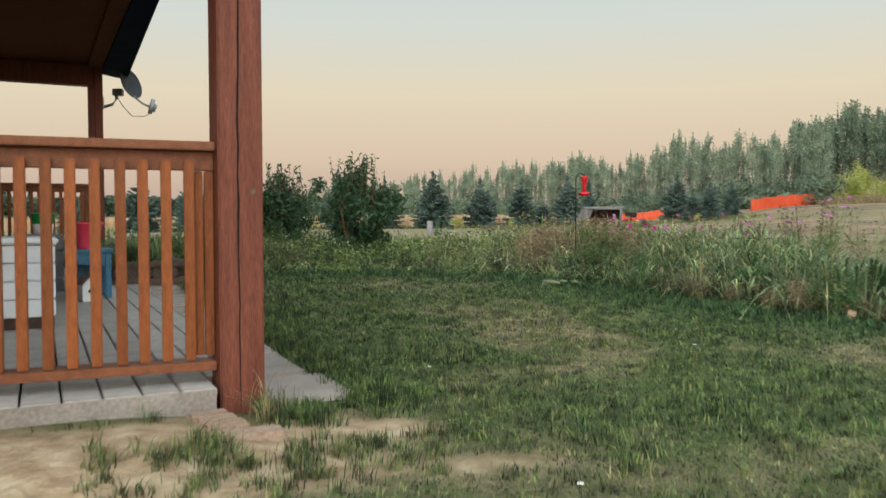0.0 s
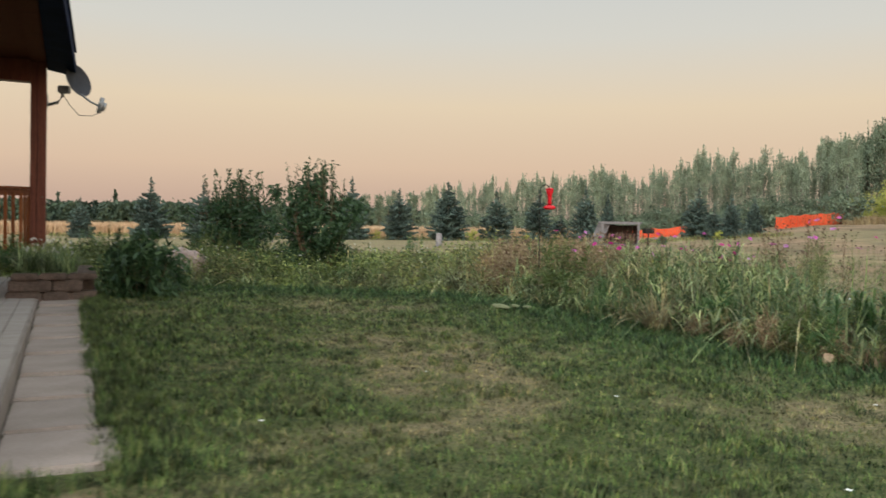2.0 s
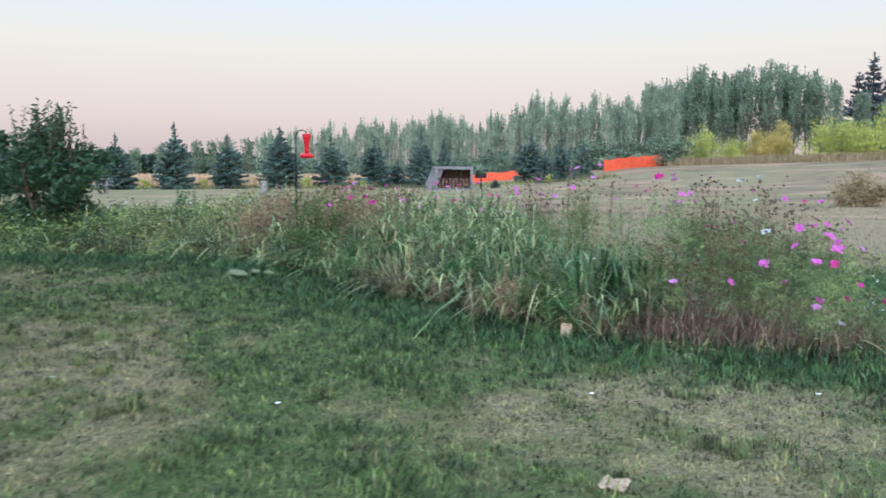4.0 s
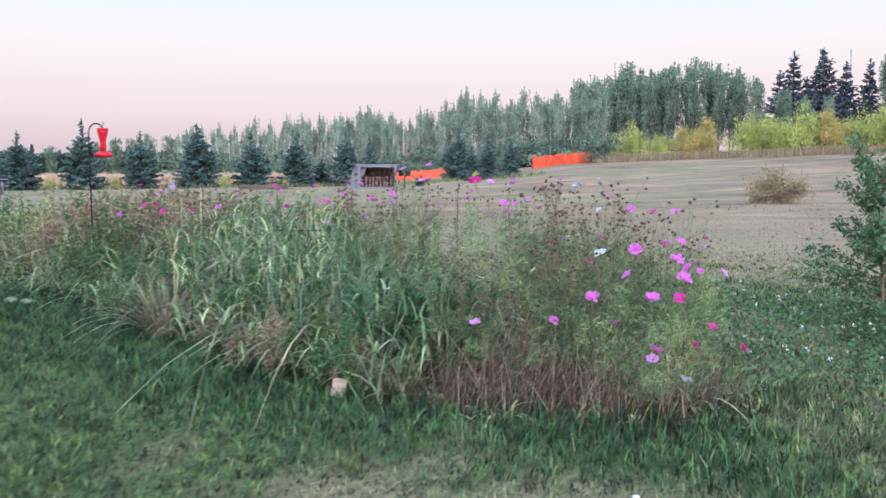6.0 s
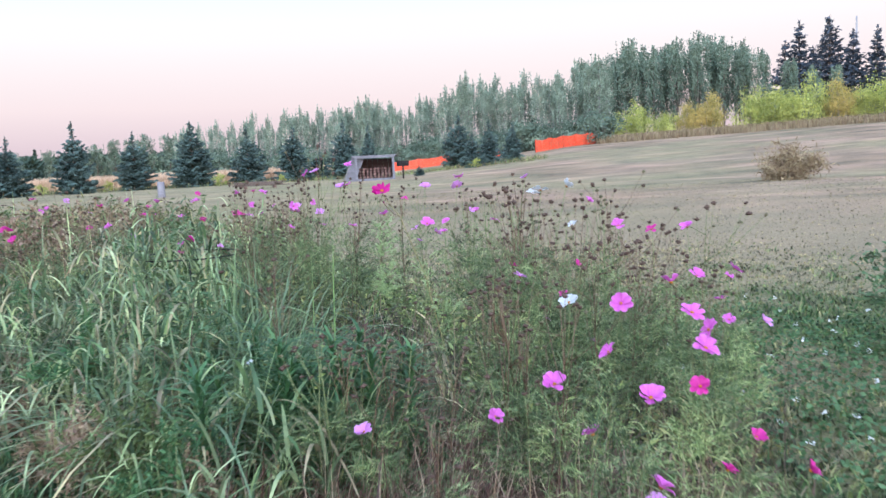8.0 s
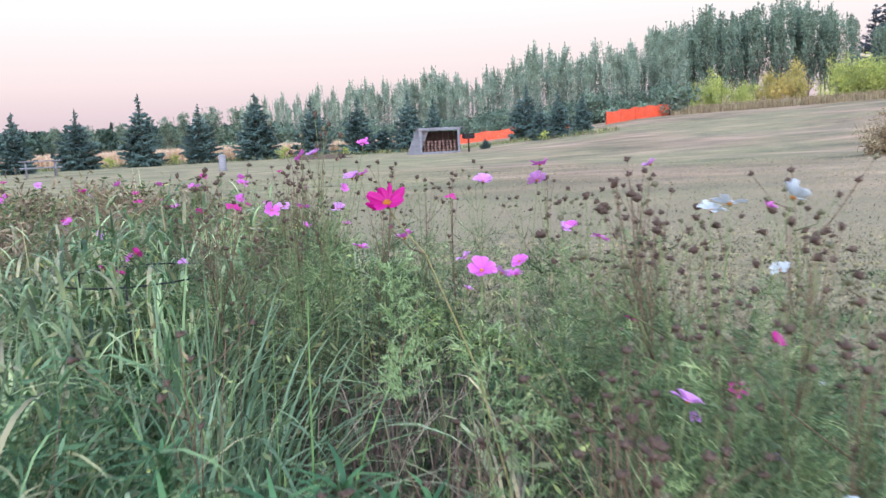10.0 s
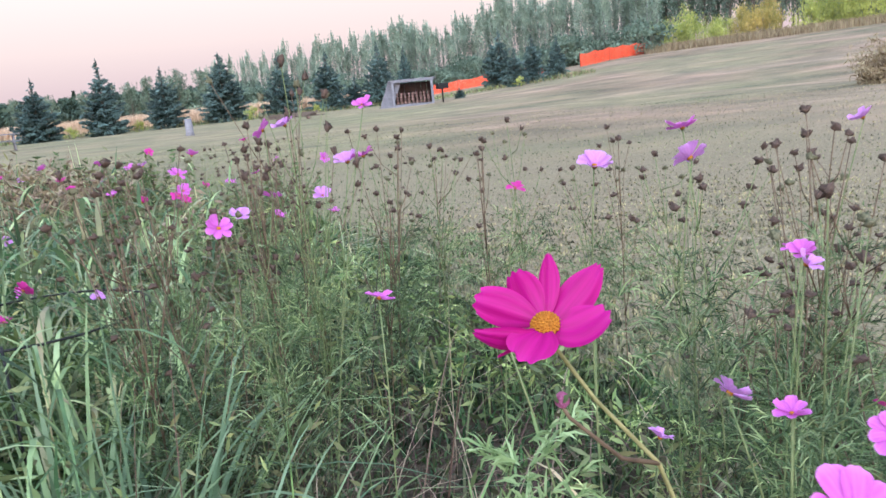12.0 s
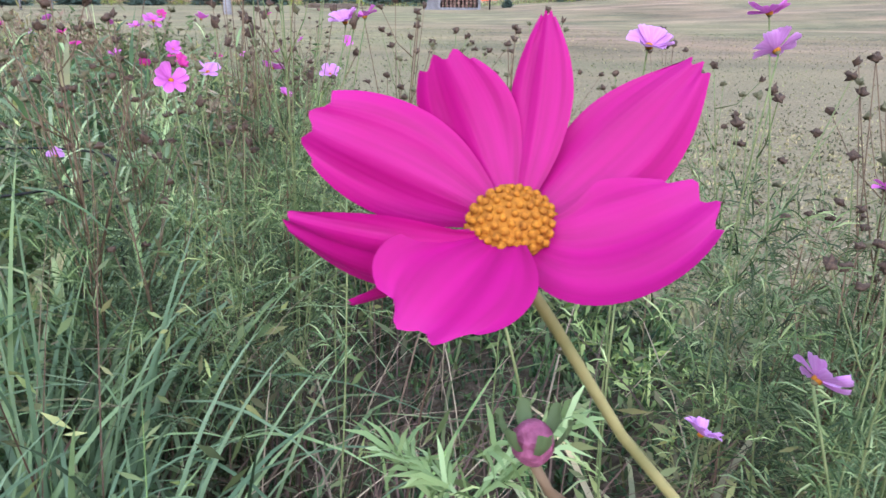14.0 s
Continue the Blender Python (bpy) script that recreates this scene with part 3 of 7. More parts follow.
def railing(s, k0, k1, z0, name_label):
    """A run of railing across the deck at s, from k0 to k1."""
    root = empty("porch_railing", oriented(s, 0, 0) @ pose(0, 0, 0, 0, 0, -5 if s < 1 else 0), name_label, "railing", "porch railings")
    L = k1 - k0
    part("cap_rail", boxm((-0.075, k0, z0 + 1.083), (0.075, k1, z0 + 1.12), 0.004), M_RAILH, root)
    part("top_rail", boxm((-0.022, k0, z0 + 1.0), (0.022, k1, z0 + 1.081), 0.004), M_RAILH, root)
    part("bottom_rail", boxm((-0.075, k0, z0 + 0.150), (0.06, k1, z0 + 0.188), 0.004), M_RAILH, root)
    part("side_batten", boxm((-0.02, k0 + 0.002, z0 + 0.206), (0.02, k0 + 0.04, z0 + 0.998), 0.003), M_RAIL, root)
    part("side_batten", boxm((0.0, k0 + 0.044, z0 + 0.206), (0.035, k0 + 0.078, z0 + 0.998), 0.003), M_RAIL, root)
    me = bpy.data.meshes.new("baluster")
    bm = boxm((-0.06, -0.021, 0.0), (-0.0235, 0.021, 0.845), 0.004)
    bm.to_mesh(me)
    bm.free()
    me.materials.append(M_RAIL)
    r = random.Random(5)
    for i in range(int((L - 0.11) / 0.091)):
        b = new("baluster", me)
        b.parent = root
        b.matrix_basis = pose(0, k0 + 0.104 + i * 0.091 + r.uniform(-0.003, 0.003), z0 + 0.19 + r.uniform(0, 0.006), 0, 0, 0)
    return root


railing(0.0, 0.096, 2.55, 0.0, "orange-stained wooden porch railing with square balusters")
railing(LEN, 0.096, 2.55, 0.08, "orange-stained wooden railing at the deck's far end")


def porch_roof():
    root = empty("porch_roof", None, "brown board porch ceiling under a roof with a navy metal edge", "roof", kind="structure")
    s0, s1, zc = -0.6, LEN + 0.35, 2.93
    part("ceiling", boxm((s0, 0.10, zc + 0.05), (s1, 2.62, zc + 0.075), 0, oriented(0, 0)), M_CEIL, root)
    part("edge_beam", boxm((s0, -0.095, zc + 0.02), (s1, 0.095, zc + 0.12), 0.006, oriented(0, 0)), M_CEIL, root)
    part("end_beam", boxm((LEN - 0.095, 0.097, zc - 0.24), (LEN + 0.095, 2.6, zc + 0.045), 0.006, oriented(0, 0)), M_STAIN, root)
    # the overhang flares a little away from the posts towards the near end
    bm = bmesh.new()
    ks = [(s0, -0.125), (s1, -0.46)]
    lo = [on_deck(s0, -0.097, zc + 0.0), on_deck(s1, -0.097, zc - 0.1), on_deck(s1, ks[1][1], zc - 0.16), on_deck(s0, ks[0][1], zc - 0.06)]
    vs = [bm.verts.new(p) for p in lo] + [bm.verts.new(p + Vector((0, 0, 0.16))) for p in lo]
    for q in ((0, 1, 2, 3), (7, 6, 5, 4), (0, 4, 5, 1), (1, 5, 6, 2), (2, 6, 7, 3), (3, 7, 4, 0)):
        bm.faces.new([vs[i] for i in q])
    part("soffit", bm, M_NAVY, root, "navy metal soffit and fascia")
    bm = bmesh.new()
    tops = [on_deck(s0, -0.125, zc + 0.102), on_deck(s1, -0.46, zc + 0.002), on_deck(s1, 2.7, zc + 0.9), on_deck(s0, 2.7, zc + 0.9)]
    vs = [bm.verts.new(p + Vector((0, 0, 0.17))) for p in tops] + [bm.verts.new(p + Vector((0, 0, 0.20))) for p in tops]
    for q in ((3, 2, 1, 0), (4, 5, 6, 7), (0, 1, 5, 4), (1, 2, 6, 5), (2, 3, 7, 6), (3, 0, 4, 7)):
        bm.faces.new([vs[i] for i in q])
    part("roof_sheet", bm, M_NAVY, root)


porch_roof()
# unseen wall, added on the house side only for its effect on the light
wall = link("wall_unseen", bpy.data.meshes.new("wall_unseen"), M_STAIN)
bm = boxm((-1.5, 2.66, -0.2), (LEN + 0.3, 2.9, 3.7), 0, oriented(0, 0))
bm.to_mesh(wall.data)
bm.free()
tagged(wall, "unseen brown stained timber wall added behind the porch", "wall", kind="structure")


def deck():
    root = empty("deck", None, "low deck of weathered pale grey boards with gaps", "deck", kind="structure")
    part("front_fascia", boxm((-0.165, 0.125, -0.06), (-0.142, 2.6, 0.088), 0.004, oriented(0, 0)), M_FASCIA, root, "pale board along the deck's end")
    bm = bmesh.new()
    a, b = on_deck(0.11, -0.135), on_deck(LEN + 0.3, -0.135)
    n = Vector((W.x, W.y, 0)) * 0.022
    vs = [bm.verts.new(p) for p in (a + Vector((0, 0, -0.12)), b + Vector((0, 0, -0.12)), b + Vector((0, 0, 0.086)), a + Vector((0, 0, 0.086)))]
    ws = [bm.verts.new(v.co + n) for v in vs]
    for q in ((vs[0], vs[1], vs[2], vs[3]), (ws[3], ws[2], ws[1], ws[0]), (vs[3], vs[2], ws[2], ws[3]), (vs[0], vs[3], ws[3], ws[0]), (vs[1], ws[1], ws[2], vs[2])):
        bm.faces.new(q)
    part("side_fascia", bm, M_FASCIA, root, "pale board along the deck's side")
    tilt = Matrix.Rotation(-math.atan(0.011), 4, "Y")
    me = bpy.data.meshes.new("deck_board")
    bm = boxm((-0.16, 0, 0.060), (LEN + 0.28, 0.138, 0.094), 0.004)
    bm.to_mesh(me)
    bm.free()
    me.materials.append(M_DECK)
    short = bpy.data.meshes.new("deck_board")
    bm = boxm((0.105, 0, 0.060), (LEN + 0.28, 0.112, 0.094), 0.004)
    bm.to_mesh(short)
    bm.free()
    short.materials.append(M_DECK)
    for k in (-0.112, 0.005):
        ob = new("deck_board", short)
        ob.parent = root
        ob.matrix_basis = oriented(0, k, 0) @ tilt
    for i in range(17):
        ob = new("deck_board", me)
        ob.parent = root
        ob.matrix_basis = oriented(0, 0.122 + i * 0.147, 0) @ tilt
    return root


deck()


def pavers():
    root = empty("garden_path", None, "path of pale concrete slabs beside the deck", "path", kind="structure")
    r = random.Random(3)
    s, i = 0.02, 0
    while s < 4.9:
        L = r.choice((0.55, 0.62, 0.58))
        wd = (0.55 if i == 0 else 0.51) + r.uniform(-0.02, 0.03)
        p = on_deck(s + L / 2, 0)
        bm = boxm((-L / 2 + 0.008, -wd, -0.06), (L / 2 - 0.008, -0.14, 0.0), 0.01)
        ob = part("slab", bm, M_SLAB, root)
        q = on_deck(s + L / 2, 0)
        ob.matrix_basis = oriented(s + L / 2, 0, 0) @ pose(0, 0, gz(q.x + 0.2, q.y) + 0.028 - 0.011 * (s + L / 2), r.uniform(-0.6, 0.6), -0.9 + r.uniform(-0.5, 0.5), r.uniform(-1.2, 1.2))
        s += L
        i += 1
    for s, k, a, b, rot in ((-0.215, 0.17, 0.085, 0.042, 6), (-0.305, 0.155, 0.085, 0.042, 3), (-0.395, 0.14, 0.09, 0.042, 8), (-0.52, 0.06, 0.12, 0.06, -8)):
        p = on_deck(s, k)
        bm = boxm((-b, -a, -0.04), (b, a, 0.012), 0.012)
        ob = part("flagstone", bm, M_BRICK, root)
        ob.matrix_basis = oriented(s, k, 0) @ pose(0, 0, gz(p.x, p.y) + 0.012 - 0.011 * s, 0, 0, rot)


pavers()


def planter():
    s0 = 5.05
    base = oriented(s0, 0, 0)
    z = gz(*on_deck(s0, 0).xy) - 0.055
    root = empty("stone_planter", base @ pose(0, 0, z), "low raised bed of brown stacked retaining blocks", "planter")
    part("soil", boxm((0.19, -0.45, 0), (1.7, 0.07, 0.22)), M_FLAG, root, "brown soil fill")
    r = random.Random(9)
    for c in range(3):
        k = -0.62 + (0.12 if c % 2 else 0)
        while k < 0.05:
            ln = r.uniform(0.21, 0.27)
            out = 0.05 * math.sin((k + 0.62) * 3.5)
            top = c == 2
            bm = boxm((-0.09, -ln / 2, 0), (0.09, ln / 2 - 0.006, 0.055 if top else 0.105), 0.014)
            ob = part("cap_block" if top else "block", bm, M_BLOCK, root)
            ob.matrix_basis = pose(0.09 - out - (0.02 if top else 0), min(k + ln / 2, 0.0), 0.107 * c, 0, 0, r.uniform(-3, 3))
            k += ln
        for i in range(6):
            ob = part("block", boxm((-0.12, -0.09, 0), (0.118, 0.09, 0.105 if c < 2 else 0.055), 0.014), M_BLOCK, root)
            ob.matrix_basis = pose(0.32 + 0.24 * i, -0.53 + 0.02 * (c % 2), 0.107 * c, 0, 0, r.uniform(-4, 4))
    return root


planter()


def dish():
    p = on_deck(LEN, -0.097, 2.36)
    root = empty("satellite_dish", Matrix.Translation(p), "dark grey satellite dish on a bracket fixed to the post", "satellite dish")
    out = Vector((-W.x, -W.y, 0))
    part("wall_plate", boxm((-0.05, -0.006, -0.09), (0.05, 0.006, 0.09), 0.003, Matrix.Translation(out * 0.008) @ Matrix.Rotation(math.atan2(out.y, out.x) - math.pi / 2, 4, "Z")), M_GREYM, root)
    part("mast", tube([out * 0.01 + Vector((0, 0, -0.05)), out * 0.13 + Vector((0, 0, -0.01)), out * 0.19 + Vector((0, 0, 0.08)), out * 0.195 + Vector((0, 0, 0.22))], 0.021, 10), M_GREYM, root, "bent grey tube")
    face = Vector((0.87, -0.32, 0.28)).normalized()
    m = Matrix.Translation(out * 0.33 + Vector((0, 0, 0.28))) @ face.to_track_quat("Z", "Y").to_matrix().to_4x4()
    prof = [(0.02 + 0.20 * t, 0.08 * t * t) for t in (0, 0.2, 0.4, 0.6, 0.8, 1)]
    prof += [(0.224, 0.084), (0.222, 0.074)] + [(0.02 + 0.20 * t, 0.08 * t * t - 0.008) for t in (0.8, 0.5, 0.2, 0)]
    bm = lathe(prof, 32)
    bmesh.ops.transform(bm, matrix=m, verts=bm.verts)
    part("reflector", bm, M_DISH, root)
    part("bracket", boxm((-0.07, -0.05, -0.05), (0.07, 0.05, 0.05), 0.01, Matrix.Translation(out * 0.21 + Vector((0, 0, 0.17)))), M_GREYM, root)
    a = m @ Vector((0, -0.19, 0.06))
    b = out * 0.66 + Vector((0, 0, -0.02))
    part("feed_arm", tube([a, (a + b) / 2 + Vector((0, 0, -0.02)), b], 0.014, 8), M_GREYM, root)
    part("feed_horn", tube([b + Vector((-0.02, 0, -0.09)), b, b + Vector((0.035, 0, 0.12))], [0.03, 0.035, 0.028], 12), M_GREYM, root)
    part("feed_horn", tube([b + Vector((0.02, 0.01, -0.06)), b + Vector((0.07, 0.01, 0.05))], [0.026, 0.024], 12), M_GREYM, root)
    part("cable", tube([b + Vector((0, 0, -0.08)), b * 0.85 + Vector((0, 0, -0.14)), b * 0.6 + Vector((0, 0, -0.15)), b * 0.42 + Vector((0, 0, -0.02)), out * 0.2 + Vector((0, 0, 0.1))], 0.005, 6), M_DISH, root)


dish()


# ---- things on the deck ----
def deck_things():
    def at(x, y):
        s, k = deck_sk(x, y)
        return 0.094 + 0.011 * s
    yaw = math.degrees(math.atan2(U.y, U.x)) - 90
    # white chest
    x, y = -2.24, 5.37
    r = empty("storage_chest", pose(x, y, at(x, y), 0, 0, yaw), "white ribbed plastic storage chest standing on the deck", "chest")
    for i in range(4):
        part("side_panel", boxm((-0.45, -0.33, 0.07 + i * 0.112), (0.26, 0.33, 0.178 + i * 0.112), 0.01), M_WHITE, r)
    part("base", boxm((-0.44, -0.32, 0.0), (0.25, 0.32, 0.068), 0.006), M_DARKIN, r, "dark plinth")
    part("lid", boxm((-0.47, -0.35, 0.52), (0.28, 0.35, 0.56), 0.012), M_WHITE, r)
    # painted stand
    x, y = -2.31, 7.01
    z = at(x, y)
    r = empty("plant_stand", pose(x, y, z, 0, 0, yaw), "teal painted wooden stand with square legs", "stand")
    for a in (-0.15, 0.15):
        for b in (-0.13, 0.13):
            part("leg", boxm((a - 0.022, b - 0.022, 0), (a + 0.022, b + 0.022, 0.378), 0.003), M_BLUE, r)
    part("top", boxm((-0.19, -0.17, 0.38), (0.19, 0.17, 0.41), 0.004), M_BLUE, r)
    part("back_panel", boxm((-0.127, 0.12, 0.03), (0.127, 0.14, 0.376), 0.002), M_BLUE, r)
    part("apron", boxm((-0.127, -0.145, 0.28), (0.127, -0.125, 0.378), 0.002), M_BLUE, r)
    b = empty("bucket", pose(x, y, z + 0.41), "pink plastic bucket on the teal stand", "bucket")
    part("body", lathe([(0.085, 0), (0.09, 0.004), (0.118, 0.205), (0.128, 0.206), (0.128, 0.222), (0.119, 0.222), (0.088, 0.02), (0.001, 0.018)], 28), M_PINK, b)
    part("handle", tube([(0.128 * math.cos(t), 0.02, 0.205 - 0.09 * math.sin(t)) for t in np.linspace(0, math.pi, 9)], 0.003, 6), M_GREYM, b, "thin wire handle")
    # birdhouse in front of the stand
    x2, y2 = -2.21, 6.69
    r = empty("birdhouse", pose(x2, y2, at(x2, y2), 0, 0, yaw + 20), "small white birdhouse with a pitched brown roof", "birdhouse")
    bm = boxm((-0.06, -0.055, 0), (0.06, 0.055, 0.13), 0.003)
    part("body", bm, M_WHITE, r)
    for sg in (-1, 1):
        part("roof_board", boxm((-0.105, -0.075, -0.006), (0.004, 0.075, 0.006), 0.001, pose(0, 0, 0.21, 0, -42, 0) if sg < 0 else pose(0, 0, 0.213, 0, -42, 180)), M_BARK, r)
    bm = bmesh.new()
    vs = [bm.verts.new(p) for p in ((-0.058, -0.05, 0.131), (0.058, -0.05, 0.131), (0, -0.05, 0.195), (-0.058, 0.05, 0.131), (0.058, 0.05, 0.131), (0, 0.05, 0.195))]
    for q in ((0, 1, 2), (5, 4, 3), (0, 3, 4, 1), (1, 4, 5, 2), (2, 5, 3, 0)):
        bm.faces.new([vs[i] for i in q])
    part("gable", bm, M_WHITE, r)
    # solid dark disc on the front; its colour stands for the hole's shade
    part("entrance_disc", lathe([(0.016, 0), (0.016, 0.003), (0.001, 0.003)], 14, None), M_CRACK, r).matrix_basis = pose(0, -0.0565, 0.085, 90, 0, 0)
    # green bucket on an upturned crate further in
    x3, y3 = -2.86, 7.5
    z3 = at(x3, y3)
    r = empty("crate", pose(x3, y3, z3, 0, 0, yaw), "pale slatted wooden crate", "crate")
    for i in range(4):
        for sg in (-1, 1):
            part("slat", boxm((-0.16, sg * 0.16 - 0.008, 0.01 + 0.125 * i), (0.16, sg * 0.16 + 0.008, 0.11 + 0.125 * i), 0.002), M_PALEW, r)
    part("top", boxm((-0.17, -0.17, 0.5), (0.17, 0.17, 0.52), 0.003), M_PALEW, r)
    b = empty("bucket", pose(x3, y3, z3 + 0.52), "green plastic bucket with a pale lower half on a crate", "bucket")
    part("body", lathe([(0.075, 0), (0.08, 0.004), (0.088, 0.09), (0.001, 0.09)], 24), M_WHITE, b, "pale lower half")
    part("rim_band", lathe([(0.0885, 0.0905), (0.096, 0.17), (0.102, 0.172), (0.1, 0.185), (0.092, 0.185), (0.085, 0.10), (0.001, 0.098)], 24), M_GREENP, b)


deck_things()


# ---- feeder on its hook ----
def feeder():
    x, y = 2.47, 9.30
    z = gz(x, y)
    r = empty("crook_stake", pose(x, y, z - 0.05), "thin black iron garden stake with a curled hook", "garden stake")
    zt = 1.34 - z + 0.05
    pts = [(0, 0, 0), (0, 0, zt - 0.09)] + [(0.055 - 0.055 * math.cos(t), 0, zt - 0.09 + 0.075 * math.sin(t)) for t in np.linspace(0.2, 2.6, 9)]
    pts += [(0.12, 0, zt - 0.065), (0.135, 0, zt - 0.06)]
    part("rod", tube(pts, 0.0055, 8), M_IRON, r)
    part("foot_bar", tube([(-0.06, 0, 0.06), (0.06, 0, 0.06)], 0.005, 8), M_IRON, r)
    f = empty("bird_feeder", pose(x + 0.10, y, 1.065), "red hanging nectar bird feeder with a waisted bottle", "bird feeder")
    part("nectar_bottle", lathe([(0.02, 0.05), (0.024, 0.07), (0.021, 0.11), (0.027, 0.15), (0.038, 0.19), (0.039, 0.205), (0.02, 0.208)], 20), M_RED, f)
    part("feeding_base", lathe([(0.03, 0), (0.06, 0.006), (0.068, 0.02), (0.06, 0.034), (0.035, 0.046), (0.018, 0.05)], 24), M_RED, f)
    part("cap", lathe([(0.041, 0.206), (0.043, 0.212), (0.038, 0.224), (0.01, 0.228)], 20), M_RED, f)
    for i in range(4):
        a = i * math.pi / 2 + 0.4
        part("feeding_port", lathe([(0.014, 0), (0.012, 0.006), (0.004, 0.008)], 10), M_RED, f).matrix_basis = pose(0.052 * math.cos(a), 0.052 * math.sin(a), 0.03)
    part("hanger", tube([(0, 0, 0.226), (0, 0, 0.245), (0.012, 0, 0.262), (0, 0, 0.274)], 0.003, 6), M_IRON, f)


feeder()


# ---- the field: shelter, barbecue, logs, fence ----
def shelter():
    x, y = bearing(14.6, 50)
    z = gz(x, y) - 0.03
    r = empty("wood_shelter", pose(x, y, z, 0, 0, -14), "low grey open-fronted board shelter stacked with firewood", "shed")
    w, d, h = 2.2, 1.5, 1.42
    for i in range(7):
        # red-brown back boards, darkened so the colour carries the shade inside
        part("back_board", boxm((-w / 2 + i * w / 7 + 0.005, d - 0.03, 0), (-w / 2 + (i + 1) * w / 7 - 0.005, d, h - 0.12), 0.004), M_DARKIN, r)
    for sx in (-1, 1):
        for i in range(5):
            part("side_board", boxm((sx * w / 2 - 0.02, i * d / 5 + 0.005, 0), (sx * w / 2 + 0.02, (i + 1) * d / 5 - 0.005, h - 0.1), 0.004), M_GREYW, r)
        part("corner_post", boxm((sx * (w / 2 - 0.02) - 0.07, -0.08, 0), (sx * (w / 2 - 0.02) + 0.07, -0.002, h - 0.08), 0.006), M_PALEW, r)
    part("lintel", boxm((-w / 2 - 0.1, -0.10, h - 0.078), (w / 2 + 0.1, -0.01, h + 0.03), 0.006), M_PALEW, r)
    part("roof", boxm((-w / 2 - 0.22, -0.16, h + 0.032), (w / 2 + 0.22, d + 0.15, h + 0.075), 0.006, pose(0, 0, 0, -3, 0, 0)), M_GREYW, r)
    part("sill", boxm((-w / 2 + 0.06, -0.07, 0.0), (w / 2 - 0.06, -0.02, 0.16), 0.005), M_PALEW, r)
    for i, (dx, wd) in enumerate(((-0.22, 0.3), (-0.52, 0.26))):
        bm = boxm((0, 0, 0), (wd + 0.15, 0.03, 1.62), 0.004)
        ob = part("leaning_panel", bm, M_PALEW, r, "pale board leaning on the shelter's side")
        ob.matrix_basis = pose(-w / 2 - 0.35 + dx * 0.9, 0.1 + 0.2 * i, 0, 0, 22, 4)
    rr = random.Random(2)
    for row in range(5):
        for i in range(9):
            bm = tube([(0, 0, 0), (0, 0.4, 0)], rr.uniform(0.06, 0.085), 7)
            o = part("log", bm, M_LOG, None)
            o.name = "firewood_log"
            tagged(o, "split firewood log stacked in the shelter", "log", "firewood logs")
            o.matrix_basis = pose(x, y, z, 0, 0, -14) @ pose(-0.88 + i * 0.215 + rr.uniform(-0.02, 0.02), rr.uniform(0.1, 0.25), 0.09 + row * 0.155, 0, rr.uniform(0, 90), rr.uniform(-4, 4))
    bx, by = bearing(16.5, 49)
    b = empty("barbecue", pose(bx, by, gz(bx, by), 0, 0, 10), "dark charcoal barbecue on a post beside the shelter", "barbecue")
    part("pedestal", tube([(0, 0, 0), (0, 0, 0.72)], 0.045, 10), M_IRON, b)
    part("fire_box", boxm((-0.3, -0.2, 0.72), (0.3, 0.2, 1.02), 0.02), M_IRON, b)
    part("grill_handle", tube([(-0.2, -0.26, 0.9), (0.2, -0.26, 0.9)], 0.015, 8), M_IRON, b)


shelter()


def log_pile():
    x, y = bearing(7.2, 46)
    z = gz(x, y)
    rr = random.Random(8)
    for i in range(12):
        o = part("fallen_plank", boxm((-1.3 + rr.uniform(0, 0.3), -0.1, 0), (1.3 - rr.uniform(0, 0.3), 0.1, 0.05), 0.006), M_BARK, None)
        tagged(o, "weathered dark plank lying in a low stack", "plank", "planks in a stack")
        o.matrix_basis = pose(x + rr.uniform(-0.3, 0.3), y + 0.22 * (i % 3) - 0.2, z + 0.12 + 0.058 * (i // 3), 0, 0, rr.uniform(-4, 4))
    for dx in (-0.8, 0.7):
        o = part("bearer_log", tube([(0, -0.5, 0), (0, 0.5, 0)], 0.065, 8), M_LOG, None)
        tagged(o, "round bearer log under a plank stack", "log", "bearer logs")
        o.matrix_basis = pose(x + dx, y, z + 0.06)
    # stump post
    sx, sy = bearing(1.4, 39)
    s = part("fence_stump", lathe([(0.20, -0.05), (0.16, 0.1), (0.15, 0.62), (0.13, 0.67), (0.02, 0.68)], 14), M_GREYW, None)
    tagged(s, "weathered grey tree stump in the mown field", "stump")
    s.matrix_basis = pose(sx, sy, gz(sx, sy))
    # picnic table at the field's edge
    px, py = bearing(-9.5, 45)
    t = empty("picnic_table", pose(px, py, gz(px, py), 0, 0, 15), "weathered grey wooden picnic table on the grass", "picnic table")
    for i in range(5):
        part("top_board", boxm((-0.9, -0.36 + i * 0.145, 0.72), (0.9, -0.225 + i * 0.145, 0.76), 0.004), M_GREYW, t)
    for sg in (-1, 1):
        part("bench_board", boxm((-0.9, sg * 0.68 - 0.13, 0.42), (0.9, sg * 0.68 + 0.13, 0.46), 0.004), M_GREYW, t)
        for e in (-0.62, 0.62):
            part("leg", tube([(e, sg * 0.6, 0), (e, sg * 0.2, 0.72)], 0.045, 4), M_GREYW, t)
    for e in (-0.56, 0.56):
        part("cross_bar", boxm((e - 0.02, -0.8, 0.36), (e + 0.02, 0.8, 0.42), 0.003), M_GREYW, t)


log_pile()


